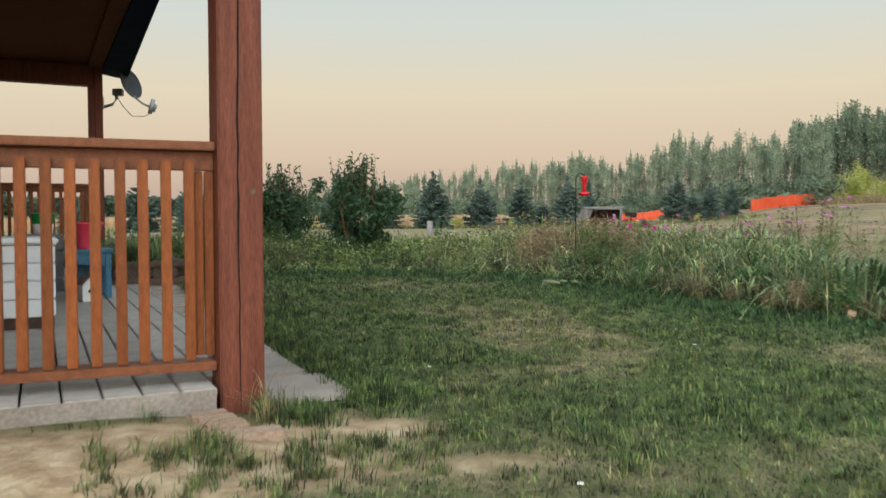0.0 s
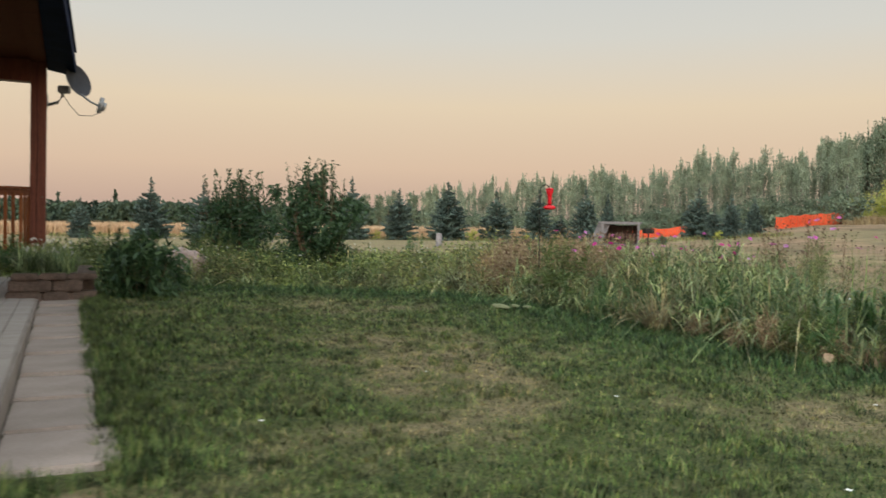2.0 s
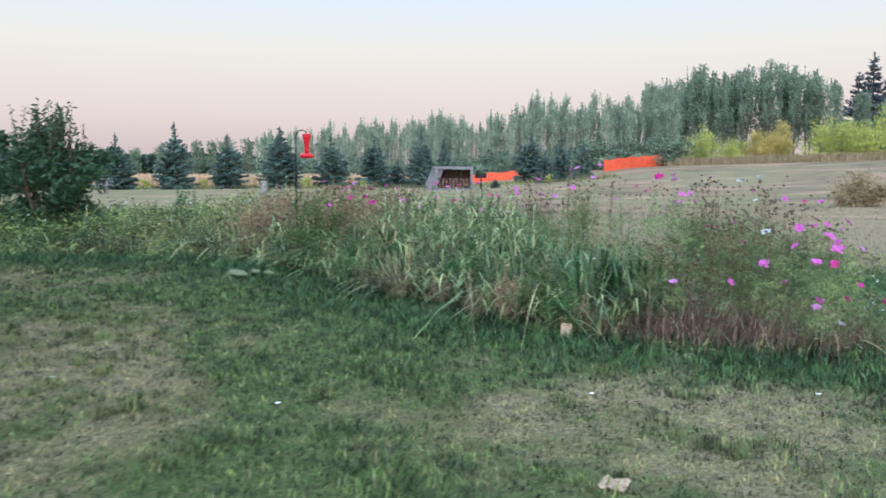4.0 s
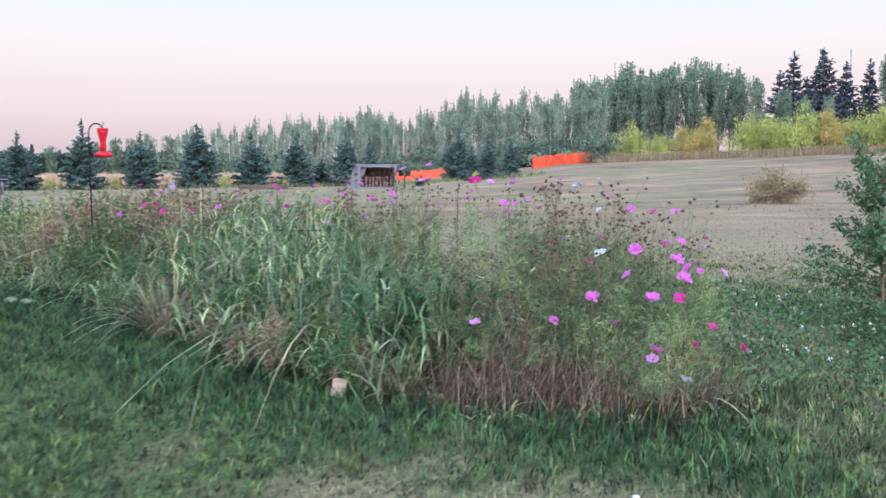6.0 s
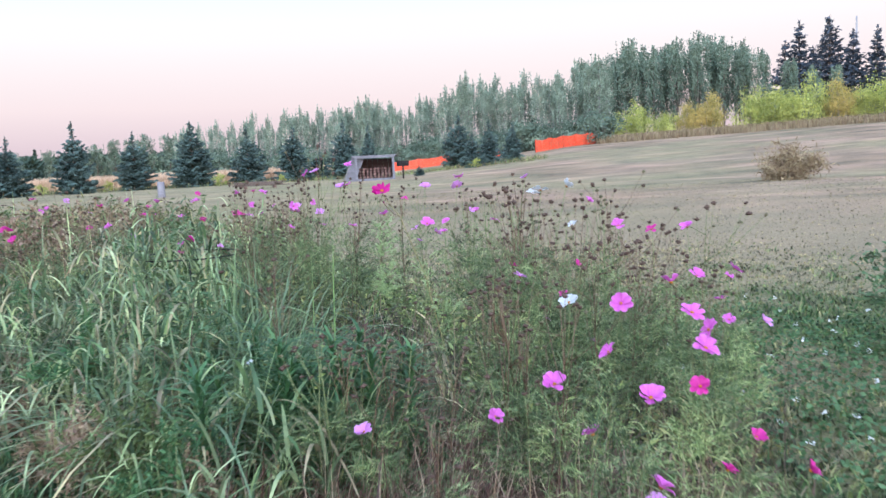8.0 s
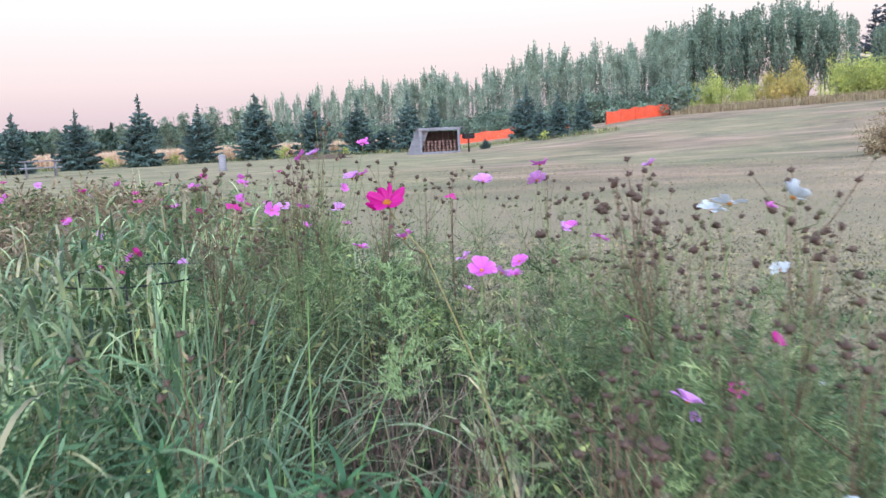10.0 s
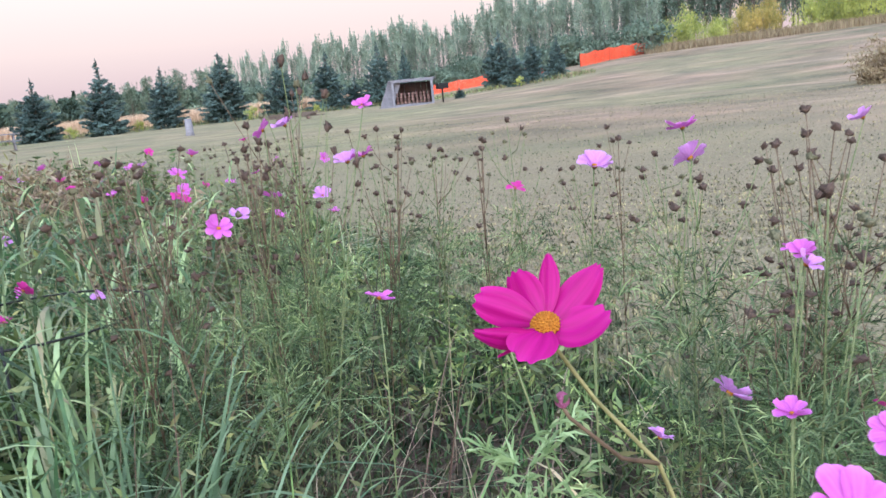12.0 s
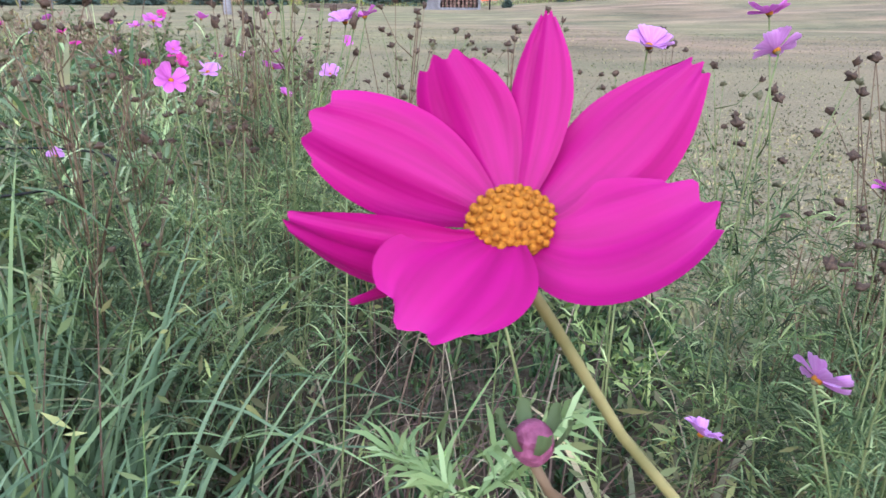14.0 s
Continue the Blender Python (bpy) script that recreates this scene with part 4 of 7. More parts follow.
def snow_fence(b0, d0, b1, d1, ht, label):
    """A run of sagging plastic mesh between steel posts; the strands are real."""
    r = empty("snow_fence", None, label, "fence", "orange fences")
    (x0, y0), (x1, y1) = bearing(b0, d0), bearing(b1, d1)
    L = math.hypot(x1 - x0, y1 - y0)
    n = max(2, int(L / 2.2))
    zs = []
    for i in range(n + 1):
        t = i / n
        x, y = x0 + (x1 - x0) * t, y0 + (y1 - y0) * t
        zs.append(gz(x, y))
        part("post", tube([(x, y, zs[-1] - 0.1), (x, y, zs[-1] + ht + 0.08)], 0.022, 6), M_IRON, r)
    cols, rows = int(L / 0.12), int(ht / 0.1)
    V, F = [], []
    nx, ny = -(y1 - y0) / L * 0.006, (x1 - x0) / L * 0.006

    def pt(u, v):
        t = u / cols
        k = t * n
        i = min(int(k), n - 1)
        f = k - i
        sag = 0.12 * math.sin(math.pi * f) * (0.4 + 0.6 * v)
        zb = zs[i] * (1 - f) + zs[i + 1] * f + 0.04
        wob = 0.05 * math.sin(u * 0.35) * math.sin(math.pi * f)
        return Vector((x0 + (x1 - x0) * t + nx * wob * 150, y0 + (y1 - y0) * t + ny * wob * 150 - 0.03, zb + v * (ht - sag)))

    def strip(a, b, c, d):
        o = len(V)
        V.extend([tuple(p) for p in (a, b, c, d)])
        F.append((o, o + 1, o + 2, o + 3))
    for j in range(rows + 1):
        v = j / rows
        w = 0.62 / rows * 0.5
        for u in range(0, cols, 3):
            e = min(u + 3, cols)
            strip(pt(u, max(0, v - w)), pt(e, max(0, v - w)), pt(e, min(1, v + w)), pt(u, min(1, v + w)))
    back = []
    for u in range(0, cols):
        a, b, c, d = pt(u + 0.15, 0), pt(u + 0.75, 0), pt(u + 0.75, 1), pt(u + 0.15, 1)
        off = Vector((0, 0.008, 0))
        strip(a + off, b + off, c + off, d + off)
    link("mesh", np_mesh("mesh", V, F), M_ORNET, r, "bright orange plastic mesh")


snow_fence(25.0, 75.5, 29.25, 86.0, 1.12, "long orange plastic snow fence stretched between steel posts")
snow_fence(15.3, 78, 22.6, 74, 0.85, "low sagging orange plastic snow fence behind small spruces")

# ---- trees ----
def trunk_mesh(h, r0, seed, lean=0.02, n=7):
    r = random.Random(seed)
    x = y = 0.0
    pts = []
    for i in range(n + 1):
        pts.append((x, y, h * i / n - 0.15 * (i == 0)))
        x += r.uniform(-1, 1) * lean * h / n
        y += r.uniform(-1, 1) * lean * h / n
    return pts, tube(pts, [r0 * (1 - 0.88 * i / n) for i in range(n + 1)], 7)


def spruce(seed, mat, lead=0.24, girth=1.2, taper=0.62, leaf=0.085, step=1.0):
    """A spruce, 4 m tall: ragged drooping boughs set with needle sprays, and a bare leader with a few upswept twigs."""
    def build():
        r = np.random.default_rng(seed)
        root = empty("spruce_tree", None, "", "tree", "spruce trees")
        h = 4.0
        body = h * (1 - lead)
        _, bm = trunk_mesh(h, 0.09, seed, 0.01)
        part("trunk", bm, M_BARK, root)
        bm = bmesh.new()
        C, O = [], []

        def bough(z, a, L, rise, count):
            d = np.array([math.cos(a), math.sin(a), 0])
            side = np.array([-d[1], d[0], 0])
            tip = d * L + np.array([0, 0, z + L * rise])
            tube([(0, 0, z), tuple(d * L * 0.5 + np.array([0, 0, z + L * rise * 0.3 - 0.05 * L])), tuple(tip)], [0.016, 0.010, 0.004], 3, bm)
            u = r.uniform(0.1, 1.03, count) ** 0.8
            spread = (1 - u * 0.72) * 0.22 * L + 0.02
            s = r.uniform(-1, 1, count)
            p = d * (u * L)[:, None] + np.stack([0 * u, 0 * u, z - 0.06 * L * np.sin(np.pi * u) + (tip[2] - z) * u ** 1.7], 1)
            C.append(p + side * (s * spread * 1.3)[:, None] + np.stack([0 * u, 0 * u, -np.abs(s) * spread * 0.5 + r.uniform(-0.05, 0.04, count)], 1))
            O.append(d[None] * 0.8 + side * (s * 0.9)[:, None] + np.array([0, 0, -0.2]))
        z = 0.10
        while z < body:
            t = z / body
            full = girth * (0.14 + 0.86 * (1 - t) ** taper) * min(1.0, 0.72 + 1.4 * t)
            nb = int(5 + 5 * (1 - t))
            a0 = r.uniform(0, 6.28)
            for i in range(nb):
                L = full * r.uniform(0.55, 1.14)
                bough(z + r.uniform(-0.07, 0.07), a0 + 6.28 * i / nb + r.uniform(-0.3, 0.3), L, -0.16 + 0.5 * t + r.uniform(-0.08, 0.08), max(6, int(62 * L)))
            z += h * (0.024 + 0.020 * t) * step
        for k in range(4 if lead > 0.1 else 2):
            for i in range(4):
                bough(body + h * lead * (0.05 + 0.24 * k), r.uniform(0, 6.28), girth * (0.17 - 0.03 * k) * r.uniform(0.5, 1.2), 0.8, 4)
        m = int(20 + 120 * lead)
        zz = r.uniform(body * 0.9, h * 1.01, m)
        C.append(np.stack([r.normal(size=m) * 0.012, r.normal(size=m) * 0.012, zz], 1))
        O.append(np.tile([0.1, 0.1, 0.9], (m, 1)))
        part("bough", bm, M_BARK, root)["kind"] = "stuff"
        V, F = leaves(np.concatenate(C), leaf, seed, 0.5, 1.3, np.concatenate(O))
        link("crown", np_mesh("crown", V, F), mat, root)
        return root
    return build


def poplar(seed, mat, wide=0.13, dens=1600, h=8.0, label_bark=None, leaf=0.13, bare=0.03):
    """A slim upright tree, 8 m tall: steep limbs, each with its plume of leaves, ragged at the top."""
    def build():
        r = np.random.default_rng(seed)
        root = empty("poplar_tree", None, "", "tree")
        pts, bm = trunk_mesh(h * 0.97, 0.09, seed, 0.015)
        nl = 22
        C = []
        per = dens // nl
        for i in range(nl):
            t = bare + (0.92 - bare) * i / nl
            a = r.uniform(0, 6.28)
            L = h * (0.30 * (1 - t) + 0.09) * r.uniform(0.7, 1.2)
            out = h * wide * r.uniform(0.5, 1.1) * (1 - 0.55 * t)
            p0 = np.array([0, 0, h * t])
            p1 = p0 + np.array([math.cos(a) * out, math.sin(a) * out, L])
            mid = p0 * 0.45 + p1 * 0.55 + np.array([math.cos(a), math.sin(a), -0.3]) * out * 0.3
            tube([tuple(p0), tuple(mid), tuple(p1)], [0.03, 0.02, 0.006], 4, bm)
            u = r.uniform(0.25, 1.08, per)[:, None]
            q = p0 * (1 - u) ** 2 + 2 * mid * u * (1 - u) + p1 * u ** 2
            C.append(q + r.normal(size=(per, 3)) * np.array([1, 1, 1.2]) * (0.045 * h * (wide / 0.13) * (1.15 - u * 0.75)) * 0.75)
        u = r.uniform(0.5, 1.06, 260)[:, None]
        C.append(np.concatenate([r.normal(size=(260, 2)) * 0.42 * (1.09 - u), u * h], 1))
        for k in range(14):  # thin leafy shoots that stand out of the top
            a, q = r.uniform(0, 6.28), r.uniform(0.2, 0.9) * h * wide
            u = r.uniform(0, 1, 26)[:, None]
            C.append(np.array([math.cos(a) * q, math.sin(a) * q, h * r.uniform(0.66, 0.82)]) + u * np.array([0, 0, h * r.uniform(0.12, 0.26)]) + r.normal(size=(26, 3)) * 0.065 * (1.3 - u))
        part("trunk", bm, label_bark or M_PALEBARK, root)
        V, F = leaves(np.concatenate(C), leaf, seed, 0.0, 0.9)
        link("crown", np_mesh("crown", V, F), mat, root)
        return root
    return build


def bushy(name, seed, mat, bark, h, width, stems, dens, leaf, twigs=0, long=1.0, low=0.05, shoot=0.48):
    """A many-stemmed bush of height h: forking stems and leaves in clumps along them, with bare-ended twigs standing out above."""
    def build():
        r = np.random.default_rng(seed)
        root = empty(name, None, "", "bush")
        bm = bmesh.new()
        C = []
        per = dens // (stems * 4)
        for i in range(stems):
            a = 6.28 * i / stems + r.uniform(-0.5, 0.5)
            k = math.sqrt(r.uniform(0.02, 1))
            top = np.array([math.cos(a) * width * 0.5 * k, math.sin(a) * width * 0.5 * k, h * r.uniform(0.62, 0.9) * (1 - 0.35 * k * k)])
            foot = top * np.array([0.18, 0.18, 0])
            mid = (foot + top) * 0.5 + np.array([math.cos(a), math.sin(a), 0]) * width * 0.06
            tube([tuple(foot - [0, 0, 0.05]), tuple(mid), tuple(top)], [0.011 * h, 0.007 * h, 0.002 * h], 5, bm)
            for j in range(4):
                u = r.uniform(0.25, 0.95)
                p = foot * (1 - u) ** 2 + 2 * mid * u * (1 - u) + top * u * u
                e = p + r.normal(size=3) * np.array([0.16, 0.16, 0.10]) * width + np.array([0, 0, 0.06 * h])
                e[2] = max(e[2], low * h)
                tube([tuple(p), tuple(e)], [0.004 * h, 0.0015 * h], 3, bm)
                m = per
                C.append(e + r.normal(size=(m, 3)) * np.array([0.085, 0.085, 0.075]) * width * r.uniform(0.7, 1.3))
        for i in range(twigs):
            a, k = r.uniform(0, 6.28), r.uniform(0, 0.42)
            p = np.array([math.cos(a) * width * k, math.sin(a) * width * k, h * 0.62])
            e = p + np.array([r.normal() * 0.08 * width, r.normal() * 0.08 * width, h * r.uniform(0.22, shoot)])
            tube([tuple(p), tuple(e)], [0.004 * h, 0.0012 * h], 3, bm)
            u = np.repeat(np.linspace(0.05, 1.0, 13), 2)[:, None]
            C.append(p * (1 - u) + e * u + r.normal(size=(26, 3)) * np.array([1, 1, 0.5]) * 0.019 * h * (1.15 - 0.6 * u))
        c = np.concatenate(C)
        c[:, 2] = np.maximum(c[:, 2], low * h * r.uniform(0.5, 1.5, len(c)))
        part("trunk", bm, bark, root)
        V, F = leaves(c, leaf, seed + 1, 0.0, long)
        link("crown", np_mesh("crown", V, F), mat, root)
        return root
    return build


def plant_tree(key, build, b, d, top, base_h, label, group, wide=1.0, seed=0, name=None):
    """Set a tree on the land at a bearing and distance, so tall that its top is at that height."""
    x, y = bearing(b, d)
    z = gz(x, y)
    s = (top - z) / base_h
    ob = Kind.put(key, build, Matrix.LocRotScale((x, y, z - 0.03), Euler((0, 0, seed * 2.4)), (s * wide, s * wide, s)))
    tagged(ob, label, "tree", group)
    return ob


SPR = [spruce(11, M_SPRUCE, 0.28, 1.45, 0.48), spruce(12, M_SPRUCE, 0.22, 1.5, 0.58), spruce(13, M_SPRUCE, 0.26, 1.4, 0.44), spruce(14, M_SPRUCE, 0.18, 1.4, 0.68)]
row = [(-22.4, 52, 2.4), (-18.1, 52, 3.6), (-14.7, 52, 3.5), (-11.4, 54, 3.4), (-8.1, 56, 3.6), (-4.4, 56, 4.3), (-1.0, 58, 3.8), (2.5, 59, 4.4), (6.0, 60, 4.0), (9.0, 60, 3.9),
       (12.3, 60, 4.2), (13.9, 64, 4.0), (20.0, 64, 4.6), (22.1, 60, 3.7), (21.0, 58, 2.9), (23.6, 64, 3.7)]
for i, (b, d, top) in enumerate(row):
    plant_tree(("spruce", i % 4), SPR[i % 4], b, d, top, 3.95, "young blue-green spruce with a bare leader in a planted row", "row of young spruces", (0.98 + 0.3 * ((i * 7) % 5) / 5) * (0.62 if b == 13.9 else 0.85 if b == 20.0 else 1.0), i)
for i, (b, d, top) in enumerate([(17.5, 52, 0.9), (10.6, 63, 2.2)]):
    plant_tree(("spruce", i), SPR[i], b, d, top, 3.9, "small dark round spruce seedling in the field", "row of young spruces", 1.5, i)

TALL = [spruce(21, M_SPRUCED, 0.07, 1.1, 0.95, 0.06, 1.0), spruce(22, M_SPRUCED, 0.09, 1.0, 1.05, 0.06, 1.0), spruce(23, M_SPRUCED, 0.06, 1.15, 0.9, 0.06, 1.0)]
for i, (b, d, top) in enumerate([(40.7, 119.7, 14.5), (41.5, 119.7, 16.9), (43.2, 119.7, 17.1), (44.5, 119.7, 15.2), (45.8, 119.7, 15.4), (42.3, 124, 14.0), (47.4, 121, 15.5)]):
    plant_tree(("tall_spruce", i % 3), TALL[i % 3], b, d, top, 3.95, "tall dark mature spruce behind the shelter belt", "tall spruces", 1.15, i)

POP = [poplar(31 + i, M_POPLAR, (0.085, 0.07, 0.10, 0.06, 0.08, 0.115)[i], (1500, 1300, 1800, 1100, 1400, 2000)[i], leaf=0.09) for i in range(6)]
prof_b = [2.4, 5.3, 8.2, 11.2, 13.2, 14.2, 16.2, 18.3, 19.3, 21.3, 22.3, 23.4, 25.4, 28.4, 30]
prof_z = [5.6, 6.2, 6.6, 7.2, 7.8, 7.1, 7.7, 7.5, 8.9, 9.2, 9.7, 8.9, 9.5, 9.9, 10.5]
r_ = random.Random(41)
b = 1.0
i = 0
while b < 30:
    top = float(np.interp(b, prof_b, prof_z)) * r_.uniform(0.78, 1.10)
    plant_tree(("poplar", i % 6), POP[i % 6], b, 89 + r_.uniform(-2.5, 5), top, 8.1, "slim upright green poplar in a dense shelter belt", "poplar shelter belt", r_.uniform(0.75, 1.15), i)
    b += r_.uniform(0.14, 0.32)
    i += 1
DEC = [poplar(51 + i, M_DECID, (0.14, 0.11, 0.16, 0.12)[i], (3000, 2600, 3400, 2800)[i], 8.0, M_BARK, 0.095, 0.05) for i in range(4)]
mass = [(26.6, 101, 10.4), (28.1, 99.6, 11.8), (29.7, 99.7, 11.8), (31.2, 99.7, 13.5), (32.7, 99.7, 12.6), (34.2, 99.7, 13.3), (35.6, 99.7, 13.7), (37.1, 99.7, 12.9), (38.3, 99.7, 12.5), (39.5, 99.7, 11.1), (40.9, 99.7, 10.0),
        (30.4, 104, 12.6), (32.0, 105, 13.4), (33.5, 104, 13.2), (35.0, 105, 13.6), (36.4, 104, 13.6), (37.8, 105, 12.8), (29.0, 105, 12.0), (42.3, 101, 9.4), (43.6, 101, 9.2), (46.9, 106, 14.3), (47.9, 106, 15.1), (49.2, 105, 14.5), (50.8, 104, 13.8),
        (-13.0, 110, 4.6), (-10.7, 110, 4.3), (-8.8, 111, 4.4), (-6.9, 110, 4.6), (-5.2, 105, 5.0), (-3.0, 105, 5.4), (-1.1, 95, 5.4), (0.4, 100, 5.6), (1.6, 96, 5.4), (-2.0, 101, 5.2), (-4.1, 108, 5.0)]
r_ = random.Random(43)
mass += [(b + r_.uniform(-0.4, 0.4), d + r_.uniform(-2, 4), top * r_.uniform(0.84, 1.03)) for b, d, top in mass[:24]]
for i, (b, d, top) in enumerate(mass):
    plant_tree(("decid", i % 4), DEC[i % 4], b, d, top * (1.03 if top > 8 else 1.0), 8.3, "dense dark green broadleaf tree at the field's edge", "broadleaf wood", 0.95 if top > 8 else 1.7, i)

HEDGE = bushy("belt_shrub", 57, M_DECID, M_BARK, 3.0, 3.4, 12, 2600, 0.12)
for i in range(46):
    b = 1.2 + i * 0.62 + r_.uniform(-0.2, 0.2)
    x, y = bearing(b, 87)
    plant_tree(("hedge", 0), HEDGE, b, 87 + r_.uniform(-1.5, 2), gz(x, y) + r_.uniform(1.6, 3.2), 2.8, "dark green shrub growing under the shelter belt", "shelter belt shrubs", r_.uniform(0.9, 1.3), i)["category"] = "shrub"
YEL = [bushy("turning_bush", 61, M_YELLOW, M_PALEBARK, 4.0, 5.0, 16, 5600, 0.115), bushy("turning_bush", 62, M_ORANGE, M_PALEBARK, 4.0, 4.4, 14, 4800, 0.11), bushy("turning_bush", 63, M_YELLOW, M_PALEBARK, 4.0, 5.4, 18, 6000, 0.115)]
for i, (b, top, k) in enumerate([(27.7, 4.0, 1), (28.9, 4.7, 0), (30.2, 5.1, 0), (31.8, 5.6, 2), (33.4, 5.0, 0), (34.9, 5.7, 1), (36.3, 6.5, 1), (38.9, 6.1, 2), (40.2, 6.7, 0), (41.8, 6.9, 2), (43.7, 7.0, 1), (45.3, 6.2, 0), (46.3, 6.6, 2), (47.6, 7.3, 0), (49.2, 7.2, 2)]):
    ob = plant_tree(("yellow", k), YEL[k], b, 88.5, top, 3.6, ("bush with orange-yellow autumn leaves along the field's edge", "yellow-green bush turning colour along the field's edge")[k != 1], "turning bushes", 0.62, i)
    ob["category"] = "bush"
SAP = bushy("sapling_bush", 65, M_YELLOW, M_PALEBARK, 1.5, 0.9, 5, 700, 0.06)
for i, (b, d, top) in enumerate([(-6.3, 55, 0.9), (4.2, 56, 1.1), (-11.6, 55, 0.9), (8.2, 58, 0.8), (21.2, 56, 1.3), (28.0, 90, 4.2), (-2.6, 57, 0.9)]):
    plant_tree(("sap", 0), SAP, b, d, top, 1.4, "small yellow-green sapling between the spruces", "field saplings", 1.0, i)["category"] = "sapling"
# brown bush on the slope
BRB = bushy("brown_bush", 71, M_BROWNB, M_BROWNSTEM, 1.0, 1.7, 26, 5200, 0.03, 0, 2.6)
for i, (b, d, top, w) in enumerate([(41.1, 27.4, 0.98, 0.8)]):
    plant_tree(("brown", 0), BRB, b, d, top, 0.92, "rounded dry brown bush in the mown field", "brown bushes", w, i)["category"] = "bush"

# shrubs by the lawn
SHR = [bushy("dark_shrub", 81, M_SHRUB, M_BROWNSTEM, 1.5, 0.86, 11, 6800, 0.025, 42, 1.5, 0.13, 0.44), bushy("dark_shrub", 82, M_SHRUB, M_BROWNSTEM, 1.5, 0.98, 12, 6800, 0.025, 46, 1.5, 0.13, 0.44)]
for k, x, y, s, sw, lab in ((0, -0.10, 11.7, 1.02, 1.0, "dark green leafy shrub with upright leafy shoots"), (1, -1.42, 13.0, 0.98, 1.1, "dark green leafy shrub with upright leafy shoots")):
    ob = Kind.put(("shrub", k), SHR[k], Matrix.LocRotScale((x, y, gz(x, y)), Euler((0, 0, 3 * k + x)), (s * sw, s * sw, s)))
    tagged(ob, lab, "shrub", "lawn shrubs")
LOW = bushy("low_shrub", 83, M_SHRUB, M_BROWNSTEM, 0.55, 0.8, 14, 2600, 0.03, 8, 1.8)
ob = Kind.put("low", LOW, placed(-1.55, 8.95, gz(-1.55, 8.95), 0.5, 0.86, 1.15))
tagged(ob, "low dark green shrub with narrow leaves beside the planter", "shrub")


def sapling():
    """A thin young tree with arching side branches and small leaflets."""
    r = np.random.default_rng(91)
    root = empty("young_tree", None, "thin young tree with small green leaflets and arching branches", "tree")
    h = 1.0
    pts, bm = trunk_mesh(h, 0.014, 91, 0.08)
    C = []
    for i in range(40):
        t = 0.06 + 0.92 * i / 40
        a = r.uniform(0, 6.28)
        L = (0.50 * (1 - t) + 0.13) * r.uniform(0.55, 1.15)
        p0 = np.array(pts[min(len(pts) - 1, int(t * 7))]) * [1, 1, 0] + [0, 0, h * t]
        d = np.array([math.cos(a), math.sin(a), 0])
        p1 = p0 + d * L * 0.6 + [0, 0, 0.22 * L]
        p2 = p0 + d * L + [0, 0, 0.10 * L + 0.2 * t]
        tube([tuple(p0), tuple(p1), tuple(p2)], [0.006, 0.004, 0.0015], 4, bm)
        u = r.uniform(0.1, 1.02, int(110 + 330 * L))[:, None]
        C.append(p0 * (1 - u) ** 2 + 2 * p1 * u * (1 - u) + p2 * u * u + r.normal(size=(len(u), 3)) * 0.022)
    part("trunk", bm, M_BROWNSTEM, root)
    V, F = leaves(np.concatenate(C), 0.0125, 92, 0.2, 1.3)
    link("crown", np_mesh("crown", V, F), M_SAPL, root)
    root.matrix_basis = placed(6.74, 5.95, gz(6.74, 5.95) - 0.02, 2.2, 0.95, 0.98)


sapling()


def mast():
    """A thin lattice mast far off behind the tall spruces."""
    x, y = 123.0, 124.0
    z = gz(x, y)
    root = empty("radio_mast", pose(x, y, z), "thin grey lattice radio mast far behind the trees", "mast")
    for k in range(3):
        a = k * 2.094
        part("leg", tube([(0.35 * math.cos(a), 0.35 * math.sin(a), -0.2), (0.10 * math.cos(a), 0.10 * math.sin(a), 20.0)], 0.05, 5), M_GREYM, root)
    for k in range(16):
        w = 0.35 - 0.25 * k / 16
        a, b = (k % 3) * 2.094, (k % 3 + 1) * 2.094
        part("brace", tube([(w * math.cos(a), w * math.sin(a), k * 1.25), (w * math.cos(b), w * math.sin(b), (k + 1) * 1.25)], 0.03, 4), M_GREYM, root)


mast()


def far_wood():
    """The wooded skyline beyond the wheat: hundreds of crowns too far off to count."""
    r = np.random.default_rng(101)
    parts = []
    n = 780
    for i in range(n):
        b = r.uniform(-62, 3)
        d = r.uniform(235, 275)
        x, y = bearing(b, d)
        z = gz(x, y)
        h = r.uniform(6.0, 7.6)
        w = r.uniform(2.2, 3.6)
        if r.random() < 0.03:
            h, w = h + 2.8, 1.2
        m = 130
        u = r.uniform(0, 1, m)
        rad = w * np.sqrt(np.clip(1 - (1.7 * u - 0.7) ** 2, 0.05, 1)) * (1 if w > 2 else 1.2) * ((1 - u * 0.8) if w < 2 else 1)
        a = r.uniform(0, 6.28, m)
        q = np.sqrt(r.uniform(0, 1, m))
        parts.append(np.stack([x + np.cos(a) * rad * q, y + np.sin(a) * rad * q, z + u * h], 1))
    V, F = leaves(np.concatenate(parts), 0.75, 102, 0.0, 0.9)
    ob = link("far_woods", np_mesh("far_woods", V, F), M_WOODL)
    tagged(ob, "dark line of distant woods beyond the wheat field", "trees", kind="stuff")


far_wood()


# ---- grasses ----
def stuff(name, V, F, mat, label, category, attrs=None):
    ob = link(name, np_mesh(name, V, F, attrs), mat)
    return tagged(ob, label, category, kind="stuff")


def scatter(n, x0, x1, y0, y1, seed, poly=None, keep=None):
    r = np.random.default_rng(seed)
    x, y = r.uniform(x0, x1, n), r.uniform(y0, y1, n)
    ok = np.ones(n, bool) if poly is None else inside(poly, x, y)
    if keep is not None:
        ok &= keep(x, y, r)
    return x[ok], y[ok], r


